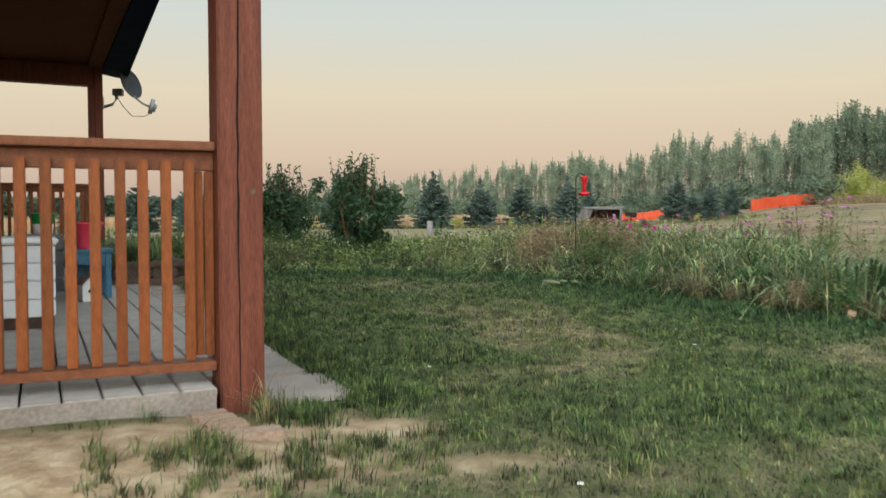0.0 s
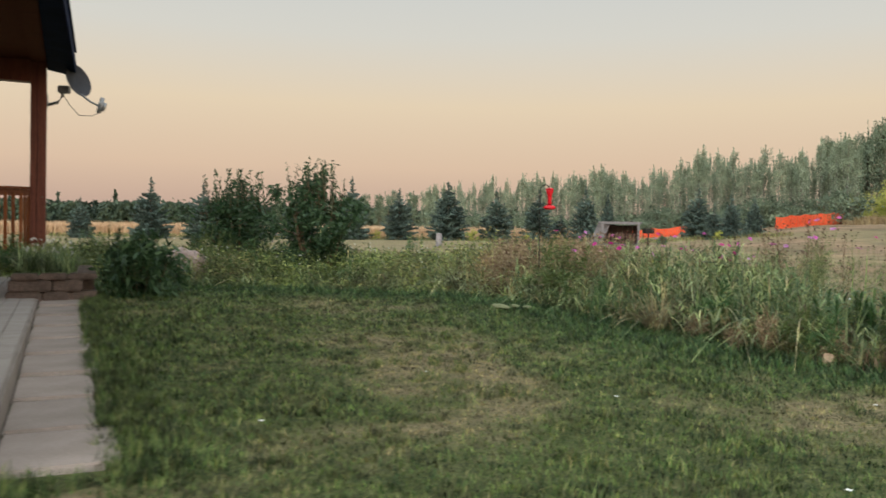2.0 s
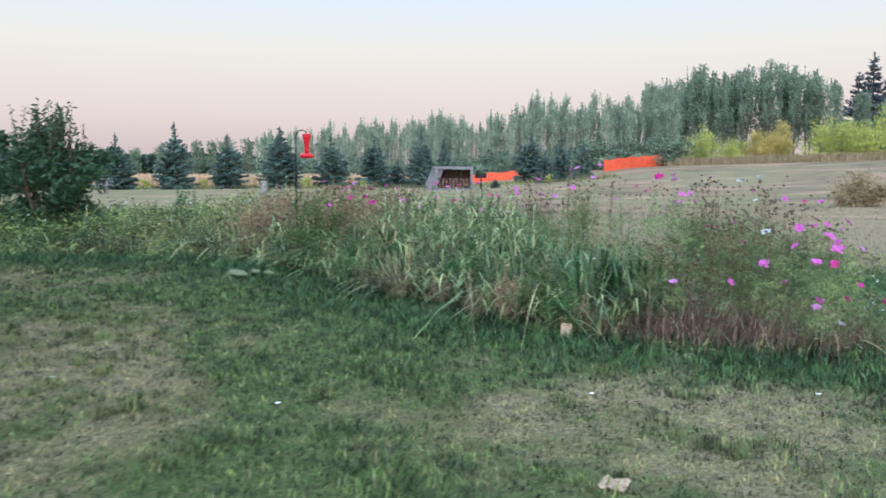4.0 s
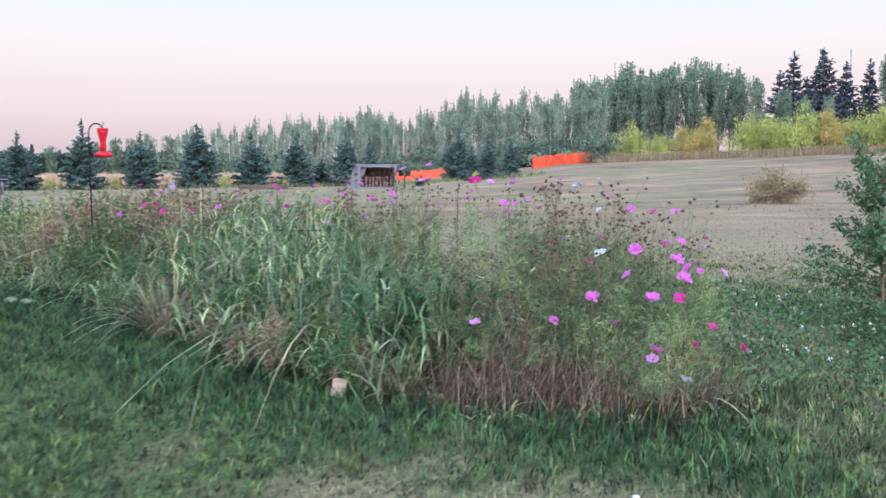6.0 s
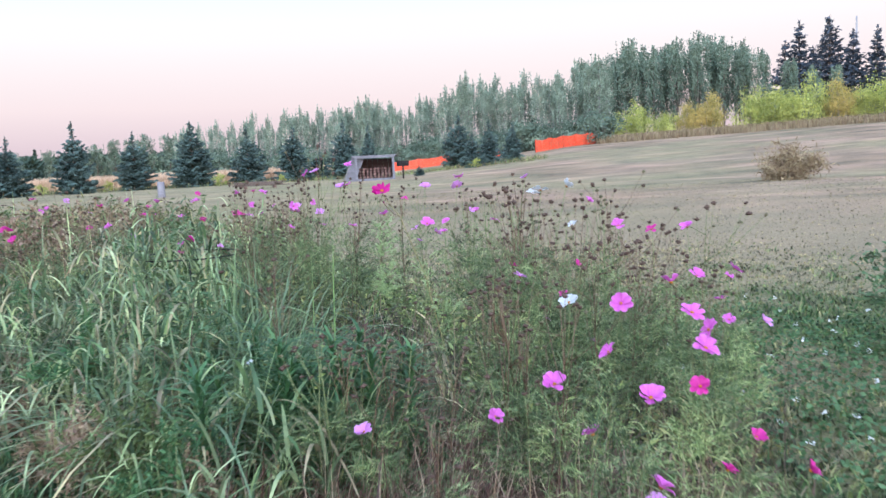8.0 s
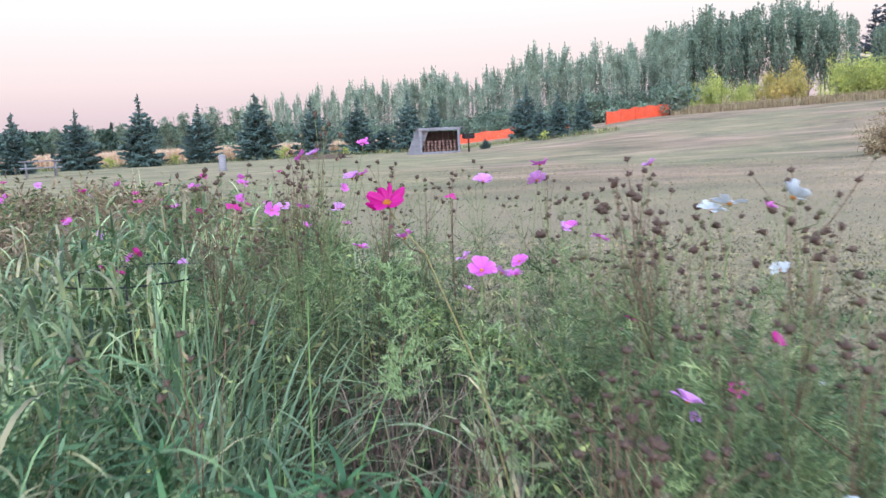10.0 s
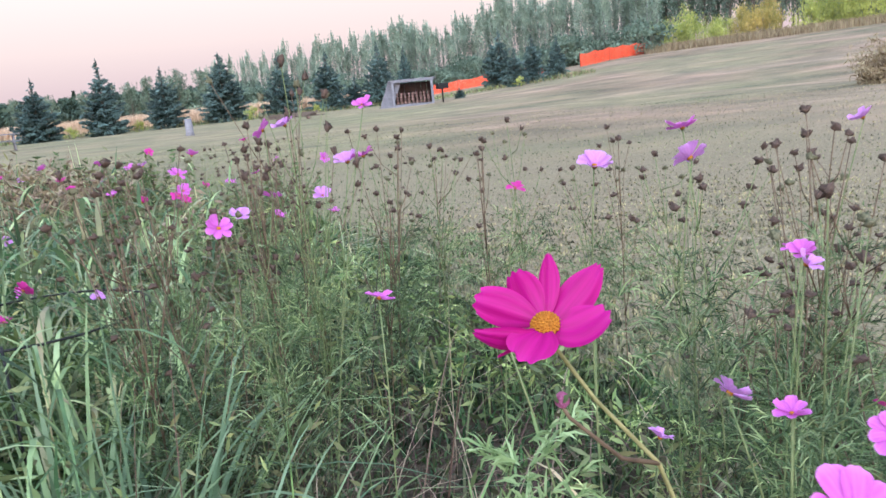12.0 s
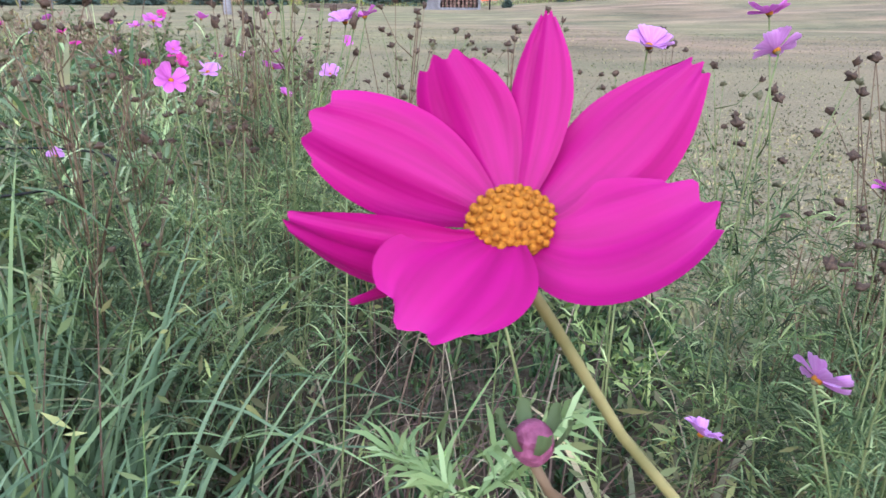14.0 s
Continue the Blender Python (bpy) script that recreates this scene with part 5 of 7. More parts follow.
def lawn():
    def keep(x, y, r):
        s, k = deck_sk(x, y)
        path = (k > -0.55 + 0.07 * fbm(x, y, 6, 61)) & (s > -0.05)
        deckarea = (k > -0.06) & (s > -0.26)
        d = np.hypot(x - 2.2, y - 2.2)
        return ~path & ~deckarea & (r.random(len(x)) > np.clip(sandiness(x, y) * 1.5, 0, 0.998)) & (r.random(len(x)) < np.clip(1.25 - d / 11, 0.18, 1) * sstep(9.5, 7.2, x) * sstep(12.5, 9.5, y) * sstep(0.3, 1.8, y))
    x, y, r = scatter(620000, -4.5, 9.5, 0.4, 12.5, 201, None, keep)
    n = len(x)
    dry = dryness(x, y)
    lush = np.exp(-(edge_dist(BED, x, y) / 0.55) ** 2)
    tuft = sstep(0.45, 0.75, fbm(x, y, 3.0, 71, 3))
    hgt = (0.014 + 0.03 * r.random(n) ** 1.5) * (1 + 1.0 * tuft * (1 - dry) + 1.5 * lush) * (1 - 0.35 * dry)
    s, k = deck_sk(x, y)
    edge = np.exp(-((k + 0.62) / 0.12) ** 2) * (s > 0) * (s < 5.5)
    hgt *= 1 + 0.7 * edge
    near = np.exp(-(np.hypot(s + 0.55, k + 0.1) / 0.45) ** 2)
    hgt *= 1 + 0.5 * near
    base = np.stack([x, y, height(x, y) - 0.004], 1)
    V, F, per = blades(base, hgt, 0.0018 + 0.0022 * r.random(n) + 0.0004 * np.hypot(x - 2, y - 2), r.uniform(0, 6.28, n), r.uniform(0.2, 1.3, n), 2, 0.6)
    tint = np.clip(dry * 0.8 + r.normal(size=n) * 0.24 + 0.02, 0, 1)
    stuff("lawn_grass", V, F, M_LAWN, "short mown lawn grass, green with dry straw patches", "grass", {"tint": np.repeat(tint, per), "lush": np.repeat(np.clip(0.8 * np.exp(-(edge_dist(BED, x, y) / 1.0) ** 2) * sstep(5.4, 4.6, x) * r.uniform(0.4, 1.2, n), 0, 0.8), per)})


lawn()


def tufts():
    """Longer ragged tufts at the path's edge and round the post's foot."""
    r = np.random.default_rng(205)
    spots = [(-0.52, 2.78, 0.12, 200, 0.09), (-0.78, 3.22, 0.06, 60, 0.08), (-0.16, 3.36, 0.09, 160, 0.10), (-0.05, 2.78, 0.13, 200, 0.08), (-0.45, 2.45, 0.2, 240, 0.07), (-0.30, 3.40, 0.06, 100, 0.12), (0.15, 3.0, 0.1, 90, 0.06), (-0.35, 3.30, 0.05, 12, 0.26), (-0.72, 3.32, 0.06, 8, 0.22)]
    spots += [(0.12 + r.normal() * 0.05 - 0.370 * t, 3.55 + 0.929 * t, 0.09, 90, 0.098) for t in np.arange(0.1, 5.4, 0.17)]
    spots += [(r.uniform(0, 5.5), r.uniform(2.2, 9), r.uniform(0.03, 0.1), 26, r.uniform(0.05, 0.08)) for _ in range(150)]
    parts, att = [], []
    for x0, y0, sp, n, h in spots:
        cl = 1 + n // 7
        n = n * 4
        ci = r.integers(0, cl, n)
        ox, oy = r.normal(size=cl) * sp, r.normal(size=cl) * sp
        x, y = x0 + ox[ci] + r.normal(size=n) * 0.022, y0 + oy[ci] + r.normal(size=n) * 0.022
        s, k = deck_sk(x, y)
        ok = ~((k > -0.46) & (s > 0.02)) & ~((k > -0.03) & (s > -0.24))
        x, y = x[ok], y[ok]
        if len(x) == 0:
            continue
        V, F, per = blades(np.stack([x, y, height(x, y) - 0.005], 1), h * r.uniform(0.4, 1.15, len(x)), r.uniform(0.0016, 0.0034, len(x)), r.uniform(0, 6.28, len(x)), np.abs(r.normal(0.5, 0.4, len(x))), 3, 0.9)
        parts.append((V, F))
        att.append(np.repeat(np.clip(r.normal(0.9 if h > 0.2 else 0.06 if h > 0.095 else 0.25, 0.2, len(x)), 0, 1), per))
    V, F = join(parts)
    stuff("grass_tufts", V, F, M_LAWN, "ragged longer grass tufts along the path and post", "grass", {"tint": np.concatenate(att)})


tufts()


def far_turf():
    """Coarse tufts that carry the mown grass on into the field."""
    r = np.random.default_rng(211)
    n = 42000
    d = 9 + 19 * r.random(n) ** 1.2
    b = np.radians(r.uniform(-34, 62, n))
    x, y = 2 + d * np.sin(b), 1.65 + d * np.cos(b)
    ok = ~inside(BED, x, y)
    sk = deck_sk(x, y)
    ok &= ~((sk[1] > -0.5) & (sk[0] > -0.3) & (sk[0] < 9.6))
    x, y, d = x[ok], y[ok], d[ok]
    n = len(x)
    base = np.stack([x, y, height(x, y) - 0.004], 1)
    V, F, per = blades(base, r.uniform(0.012, 0.03, n), 0.002 + 0.0005 * d, r.uniform(0, 6.28, n), r.uniform(0.2, 1.2, n), 2, 0.5)
    tint = np.clip(0.62 + 0.3 * sstep(0.35, 0.55, fbm(x * 0.5, y, 0.3, 81)) - 0.5 * verdure(x, y) + r.normal(size=n) * 0.1, 0, 1)
    stuff("field_grass", V, F, M_LAWN, "mown field grass, patchy green and straw", "grass", {"tint": np.repeat(tint, per)})


far_turf()


def clear_of_way(x, y):
    """How tall things may grow near the trodden gap in the bed."""
    ax, ay, bx, by = 4.05, 4.4, 4.42, 6.0
    t = np.clip(((x - ax) * (bx - ax) + (y - ay) * (by - ay)) / ((bx - ax) ** 2 + (by - ay) ** 2), 0, 1)
    d = np.hypot(x - ax - t * (bx - ax), y - ay - t * (by - ay))
    return np.interp(d, [0, 0.18, 0.4, 0.75], [0.5, 0.55, 0.72, 2.0])


def bare(x, y):
    """Where the soil shows: a thin strip behind the trodden gap."""
    ax, ay, bx, by = 4.46, 6.3, 4.68, 7.5
    t = np.clip(((x - ax) * (bx - ax) + (y - ay) * (by - ay)) / ((bx - ax) ** 2 + (by - ay) ** 2), 0, 1)
    d = np.hypot(x - ax - t * (bx - ax), y - ay - t * (by - ay))
    stand = np.exp(-(((x - 4.12) / 0.2) ** 2 + ((y - 6.95) / 0.5) ** 2))
    return np.maximum(np.exp(-(d / 0.27) ** 4), 0.8 * stand)


def bed_grass():
    # clumps of broad arching blades
    cx, cy, r = scatter(2300, -6, 6, 4.5, 14.6, 301, BED)
    dd = np.hypot(cx - 3.6, cy - 5)
    cosmos_end = sstep(4.1, 4.5, cx) * sstep(8.6, 7.4, cy)
    lily_spot = np.exp(-(((cx - 4.02) / 0.3) ** 2 + ((cy - 6.0) / 0.35) ** 2))
    ok = r.random(len(cx)) > np.maximum(np.maximum(0.86 * cosmos_end, 0.8 * lily_spot), bare(cx, cy))
    ok &= np.hypot(cx - 3.02, cy - 6.98) > 0.26
    ok &= (cy > 8.6) | (r.random(len(cx)) < 0.5)
    cx, cy, dd = cx[ok], cy[ok], dd[ok]
    vig = fbm(cx, cy, 0.9, 91, 3)
    m = (10 + 24 * r.random(len(cx)) ** 1.5).astype(int)
    idx = np.repeat(np.arange(len(cx)), m)
    n = len(idx)
    ang, rad = r.uniform(0, 6.28, n), np.abs(r.normal(0, 0.045, n))
    x, y = cx[idx] + np.cos(ang) * rad, cy[idx] + np.sin(ang) * rad
    ed = edge_dist(BED, x, y)
    hgt = (0.22 + 0.46 * sstep(0, 0.5, ed)) * r.uniform(0.4, 1.12, n) * (0.35 + 1.0 * vig[idx]) * (1 - 0.42 * sstep(2.4, 1.2, x))
    hgt = np.minimum(hgt, clear_of_way(x, y))
    base = np.stack([x, y, height(x, y) - 0.01], 1)
    V, F, per = blades(base, hgt, r.uniform(0.0030, 0.0100, n) * (1 + 0.03 * dd[idx]), ang + r.normal(0, 0.7, n), np.abs(r.normal(1.1, 0.6, n)), 8, 1.5, 0.5)
    tint = np.clip((r.random(len(cx)) < 0.14)[idx] * 0.55 + (r.random(n) < 0.09) * 0.7 + r.normal(size=n) * 0.1, 0, 1)
    stuff("tall_grass", V, F, M_BLADE, "clumps of tall blue-green arching grass with some dry blades", "grass", {"tint": np.repeat(tint, per)})
    # fine weeds and undergrowth
    x, y, r = scatter(100000, -6, 6, 4.5, 14.6, 302, BED)
    d = np.hypot(x - 3.6, y - 5)
    gap = np.exp(-(((x - 4.55) / 0.42) ** 2 + ((y - 5.55) / 0.5) ** 2))
    k = r.random(len(x)) < np.clip(0.62 + d / 20, 0.35, 0.9) * (1 - 0.9 * bare(x, y)) * (1 - 0.75 * gap)
    x, y, d = x[k], y[k], d[k]
    n = len(x)
    ed = edge_dist(BED, x, y)
    left = sstep(2.4, 1.2, x)
    hgt = (0.07 + 0.40 * sstep(0.0, 0.7, ed)) * r.uniform(0.3, 1.1, n) * (0.55 + 0.9 * fbm(x, y, 1.3, 99)) * (1 - 0.15 * left)
    hgt *= 1 + 0.55 * np.exp(-(((x - 2.8) / 1.1) ** 2 + ((y - 10.3) / 1.3) ** 2))
    hgt = np.minimum(hgt, clear_of_way(x, y))
    base = np.stack([x, y, height(x, y) - 0.01], 1)
    red = np.exp(-(((x - 3.0) / 1.1) ** 2 + ((y - 10.0) / 1.6) ** 2)) * 1.0 + sstep(0.5, 0.15, ed) * sstep(6.6, 5.9, y) * 0.62
    tint = np.clip(red * 0.95 + 0.08 + sstep(0.5, 0.7, fbm(x, y, 0.9, 97)) * 0.4 + r.normal(size=n) * 0.15, 0, 1)
    k1 = r.random(n) < 0.16
    V, F, per = blades(base[k1], hgt[k1], r.uniform(0.0012, 0.004, k1.sum()) * (1 + 0.09 * d[k1]), r.uniform(0, 6.28, k1.sum()), np.abs(r.normal(0.9, 0.6, k1.sum())), 3, 0.9)
    # leafy weeds in rounded clumps
    m = 4
    c = np.repeat(np.stack([x, y, height(x, y)], 1), m, 0)
    hh, dd = np.repeat(hgt, m), np.repeat(d, m)
    c[:, :2] += r.normal(size=(n * m, 2)) * 0.035
    c[:, 2] += hh * r.uniform(0.15, 1.05, n * m) ** 0.8
    LV, LF = leaves(c, 0.0085 * (1 + 0.13 * dd), 303, 0.15, 1.7, None, 0.4)
    V, F, tt = np.concatenate([V, LV]), np.concatenate([F, LF + len(V)]), np.concatenate([np.repeat(tint[k1], per), np.repeat(np.clip(np.repeat(tint, m) * 0.8, 0, 1), 4)])
    stuff("undergrowth", V, F, M_WEED, "dense weedy undergrowth, green and rusty brown", "weeds", {"tint": tt})


bed_grass()


def reeds():
    """Leafy grass stalks: stiff stems with broad blades that leave them one above the other and arch over."""
    r = np.random.default_rng(319)
    x, y = np.concatenate([r.uniform(2.2, 4.2, 1500), r.uniform(-4, 2.6, 400)]), np.concatenate([r.uniform(5.6, 9.6, 1500), r.uniform(10.2, 13, 400)])
    ok = inside(BED, x, y) & (r.random(len(x)) > bare(x, y)) & (fbm(x, y, 1.7, 107, 3) > 0.47) & (np.hypot((x - 4.23) / 0.26, (y - 6.02) / 0.28) > 1)
    x, y = x[ok], y[ok]
    n = len(x)
    ed = edge_dist(BED, x, y)
    top = np.minimum((0.2 + 0.38 * sstep(0, 0.5, ed)) * r.uniform(0.55, 1.2, n) * (1 - 0.35 * sstep(3.5, 2.8, x) * sstep(7, 8, y)), clear_of_way(x, y) * 0.8)
    lean, tilt_ = r.uniform(0, 6.28, n), np.abs(r.normal(0.14, 0.1, n))
    z = height(x, y) - 0.01
    SV, SF, per = blades(np.stack([x, y, z], 1), top * 1.05, np.full(n, 0.0024), lean, tilt_, 4, 0.3)
    tint = np.clip((r.random(n) < 0.18) * 0.6 + r.normal(size=n) * 0.12, 0, 1)
    parts, att = [(SV, SF)], [np.repeat(tint, per)]
    for j in range(6):
        u = (0.18 + 0.14 * j) * r.uniform(0.85, 1.15, n)
        off = tilt_ * top * u ** 2
        b = np.stack([x + np.cos(lean) * off, y + np.sin(lean) * off, z + top * u], 1)
        V, F, per = blades(b, r.uniform(0.12, 0.26, n) * (1.1 - 0.35 * u), r.uniform(0.0045, 0.0095, n), lean + j * 2.6 + r.normal(0, 0.5, n), np.abs(r.normal(1.0, 0.45, n)), 6, 1.6, 0.5)
        parts.append((V, F))
        att.append(np.repeat(np.clip(tint + (r.random(n) < (0.3 if j < 2 else 0.06)) * 0.6, 0, 1), per))
    V, F = join(parts)
    stuff("reed_grass", V, F, M_REED, "leafy stalks of pale blue-green reed grass arching over one another", "grass", {"tint": np.concatenate(att)})


reeds()


def dry_stems():
    r = np.random.default_rng(311)
    spots = [(4.5, 5.72, 0.16, 0.22, 420, 0.40), (4.42, 5.40, 0.26, 0.20, 800, 0.36), (4.8, 5.25, 0.22, 0.15, 420, 0.3), (4.0, 5.62, 0.22, 0.15, 420, 0.3), (3.62, 6.05, 0.14, 0.2, 320, 0.34), (4.45, 6.9, 0.12, 0.4, 200, 0.4), (3.05, 7.05, 0.14, 0.14, 120, 0.42), (3.75, 5.9, 0.3, 0.25, 160, 0.2), (3.3, 6.4, 0.2, 0.3, 160, 0.3), (4.1, 6.8, 0.7, 0.7, 180, 0.62), (4.8, 6.3, 0.4, 0.5, 120, 0.5)]
    parts, att = [], []
    for x0, y0, sx, sy, n, h in spots:
        x, y = x0 + r.normal(size=n) * sx, y0 + r.normal(size=n) * sy
        ok = inside(BED, x, y)
        x, y = x[ok], y[ok]
        hg = np.minimum(h * r.uniform(0.45, 1.15, len(x)), clear_of_way(x, y))
        V, F, per = blades(np.stack([x, y, height(x, y) - 0.01], 1), hg, r.uniform(0.0012, 0.0030, len(x)), r.normal(0.2, 1.0, len(x)), np.abs(r.normal(0.8, 0.5, len(x))), 4, 0.8, 0.6)
        parts.append((V, F))
    V, F = join(parts)
    stuff("dry_stems", V, F, M_DRY, "dry reddish-brown and straw stems leaning in the bed", "dry stems")


dry_stems()


def straw_clump():
    """The bleached dead leaves of one clump at the bed's edge."""
    r = np.random.default_rng(313)
    n = 110
    a = r.uniform(0, 6.28, n)
    x, y = 3.02 + np.cos(a) * 0.05, 7.05 + np.sin(a) * 0.05
    V, F, per = blades(np.stack([x, y, height(x, y) - 0.01], 1), r.uniform(0.2, 0.46, n), r.uniform(0.004, 0.009, n), a + r.normal(0, 0.4, n), np.abs(r.normal(0.8, 0.5, n)), 7, 1.3, 0.5)
    stuff("straw_clump", V, F, M_BLADE, "clump of bleached straw-coloured dead leaves", "grass", {"tint": np.repeat(r.uniform(0.7, 1, n), per)})


straw_clump()


def broad_grass():
    """The few stout clumps of broad, upright blades near the gap in the bed."""
    r = np.random.default_rng(315)
    parts = []
    for x0, y0, n, h in ((4.12, 6.62, 46, 0.62), (4.16, 6.74, 30, 0.6), (3.98, 6.80, 44, 0.60), (4.08, 6.95, 50, 0.64), (3.96, 7.06, 50, 0.66), (4.11, 7.12, 46, 0.64), (4.02, 7.28, 50, 0.66), (3.92, 7.38, 44, 0.62), (4.02, 6.45, 36, 0.56), (3.86, 6.62, 44, 0.6), (3.80, 6.30, 40, 0.58), (3.68, 6.50, 44, 0.6), (3.62, 6.25, 30, 0.5), (3.55, 6.8, 44, 0.62), (3.75, 7.0, 44, 0.62), (3.9, 5.9, 16, 0.5)):
        a = r.uniform(0, 6.28, n)
        q = np.abs(r.normal(0, 0.05, n))
        x, y = x0 + np.cos(a) * q, y0 + np.sin(a) * q
        V, F, per = blades(np.stack([x, y, height(x, y) - 0.01], 1), 0.95 * h * r.uniform(0.5, 1.2, n), r.uniform(0.0040, 0.0095, n), a, np.abs(r.normal(0.85, 0.4, n)) * np.where(np.cos(a) > 0.3, 0.6, 1.0), 10, 1.35, 0.5)
        parts.append((V, F))
    V, F = join(parts)
    stuff("broad_grass", V, F, M_BROAD, "stout clumps of broad blue-green grass blades", "grass", {"tint": np.zeros(len(V))})


broad_grass()


def fresh_blades():
    """A few single broad young leaves that stand clear at the gap in the bed."""
    for x, y, tz, wd, az, bend in ((4.285, 6.37, 0.775, 0.0095, 0.3, 0.03), (4.225, 6.43, 0.72, 0.0085, 0.2, 0.02), (4.16, 6.46, 0.62, 0.007, 2.6, 0.25), (4.33, 6.52, 0.66, 0.006, 0.4, 0.45), (4.10, 6.36, 0.64, 0.008, 2.9, 0.3)):
        g = gz(x, y)
        V, F, per = blades(np.array([[x, y, g - 0.01]]), np.array([tz - g]), np.array([wd]), np.array([az]), np.array([bend]), 14, 0.3, 0.3)
        tagged(link("grass_blade", np_mesh("grass_blade", V, F, {"tint": np.zeros(len(V))}), M_FRESH), "single broad pale green grass blade standing upright", "grass blade", "broad grass blades")


fresh_blades()
WEED = [bushy("weed_plant", 361 + i, (M_LILY, M_WEEDLEAF, M_SAPL)[i], M_STEM, 0.6, 0.42, 9, 1300, 0.0085, 7, 2.8) for i in range(3)]
wr = np.random.default_rng(365)
made = 0
while made < 52:
    x, y = (wr.uniform(2.4, 3.9), wr.uniform(5.7, 9.5)) if made < 22 else (wr.uniform(-4.5, 3.0), wr.uniform(10.2, 13.4))
    if not inside(BED, np.array([x]), np.array([y]))[0]:
        continue
    cap = float(clear_of_way(np.array([x]), np.array([y]))[0])
    ed = float(edge_dist(BED, np.array([x]), np.array([y]))[0])
    s = min(wr.uniform(0.55, 1.15) * (0.55 + 0.45 * min(1, ed / 0.5)), cap / 0.75)
    ob = Kind.put(("weed", made % 3), WEED[made % 3], placed(x, y, gz(x, y) - 0.01, wr.uniform(0, 6.28), s * 1.15, s))
    tagged(ob, "leafy green weed plant growing in the flower bed", "weed", "weed plants")
    made += 1


NEARDRY = [(3.35, 6.35), (3.5, 6.15), (3.62, 6.5), (3.25, 6.75), (3.8, 5.85), (3.45, 6.9), (3.1, 7.3), (3.7, 6.25), (4.0, 5.7), (3.3, 7.6), (2.95, 7.6), (3.55, 7.3)]
RUST = [bushy("rusty_weed", 371 + i, (M_RUST, M_RUST, M_WEEDLEAF)[i], M_BROWNSTEM, 0.62, 0.5, 10, 1700, 0.011, 12, 1.8) for i in range(3)]
wr = np.random.default_rng(372)
for i in range(34):
    x, y = wr.normal(2.75, 0.65), wr.normal(10.3, 0.8)
    if inside(BED, np.array([x]), np.array([y]))[0]:
        s = wr.uniform(0.75, 1.05)
        ob = Kind.put(("rust", i % 3), RUST[i % 3], placed(x, y, gz(x, y) - 0.01, wr.uniform(0, 6.28), s * 1.2, s))
        tagged(ob, "rusty brown seeding weed in the flower bed", "weed", "rusty weeds")


for i, (x, y) in enumerate(NEARDRY):
    s = wr.uniform(0.26, 0.5)
    ob = Kind.put(("rust", i % 3), RUST[i % 3], placed(x, y, gz(x, y) - 0.01, wr.uniform(0, 6.28), s * 0.95, s))
    tagged(ob, "low brown withered weed at the bed's edge", "weed", "rusty weeds")


def wheat_crop():
    """The near edge of the standing wheat."""
    r = np.random.default_rng(317)
    n = 44000
    b = r.uniform(-62, 13.5, n)
    d = 65 + 9 * r.random(n) ** 2
    x, y = 2 + d * np.sin(np.radians(b)), 1.65 + d * np.cos(np.radians(b))
    V, F, per = blades(np.stack([x, y, height(x, y) - 0.02], 1), r.uniform(0.85, 1.2, n), r.uniform(0.02, 0.05, n), r.uniform(0, 6.28, n), r.uniform(0, 0.35, n), 2, 0.5)
    stuff("wheat_crop", V, F, M_WHEAT, "ripe golden wheat standing beyond the spruces", "wheat")


wheat_crop()


def bank_weeds():
    """Dry weeds along the foot of the bushes at the field's far edge."""
    r = np.random.default_rng(321)
    n = 26000
    b = r.uniform(29, 58, n)
    d = 85.5 + r.normal(size=n) * 1.1
    x, y = 2 + d * np.sin(np.radians(b)), 1.65 + d * np.cos(np.radians(b))
    V, F, per = blades(np.stack([x, y, height(x, y) - 0.02], 1), r.uniform(0.3, 0.95, n), r.uniform(0.015, 0.045, n), r.uniform(0, 6.28, n), r.uniform(0, 0.5, n), 2, 0.4)
    stuff("bank_weeds", V, F, M_BROWNB, "band of tall dry brown weeds at the field's edge", "weeds")
    n = 9000
    b = r.uniform(-24, 26, n)
    d = 60 + r.normal(size=n) * 1.6
    x, y = 2 + d * np.sin(np.radians(b)), 1.65 + d * np.cos(np.radians(b))
    V, F, per = blades(np.stack([x, y, height(x, y) - 0.02], 1), r.uniform(0.1, 0.4, n), r.uniform(0.01, 0.03, n), r.uniform(0, 6.28, n), r.uniform(0, 0.5, n), 2, 0.4)
    stuff("field_margin", V, F, M_WEED, "uncut grass along the row of spruces", "grass", {"tint": np.repeat(np.clip(r.normal(0.35, 0.3, n), 0, 1), per)})


bank_weeds()


def clover():
    def keep(x, y, r):
        dd = np.hypot((x - 6.3) / 1.5, (y - 6.0) / 1.25)
        return (r.random(len(x)) < sstep(1.15, 0.55, dd + 0.5 * (fbm(x, y, 1.5, 33) - 0.5))) & ~inside(BED, x, y)
    x, y, r = scatter(26000, 4.8, 8.6, 4.4, 7.8, 331, None, keep)
    n = len(x)
    c = np.stack([x, y, height(x, y) + r.uniform(0.01, 0.15, n)], 1)
    V, F = leaves(c, 0.013, 332, 0.6, 0.8)
    stuff("clover", V, F, M_CLOVER, "dark green clover growing at the bed's side", "clover")
    k = r.random(n) < 0.009
    c = np.stack([x[k], y[k], height(x[k], y[k]) + r.uniform(0.11, 0.19, k.sum())], 1)
    VV, FF = [], []
    for j in range(9):
        VV.append(c + np.random.default_rng(j).normal(size=c.shape) * 0.005)
    V, F = leaves(np.concatenate(VV), 0.006, 333, 0.0, 0.8)
    stuff("clover_blossom", V, F, M_CLOVERW, "small white clover blossoms", "clover")


clover()


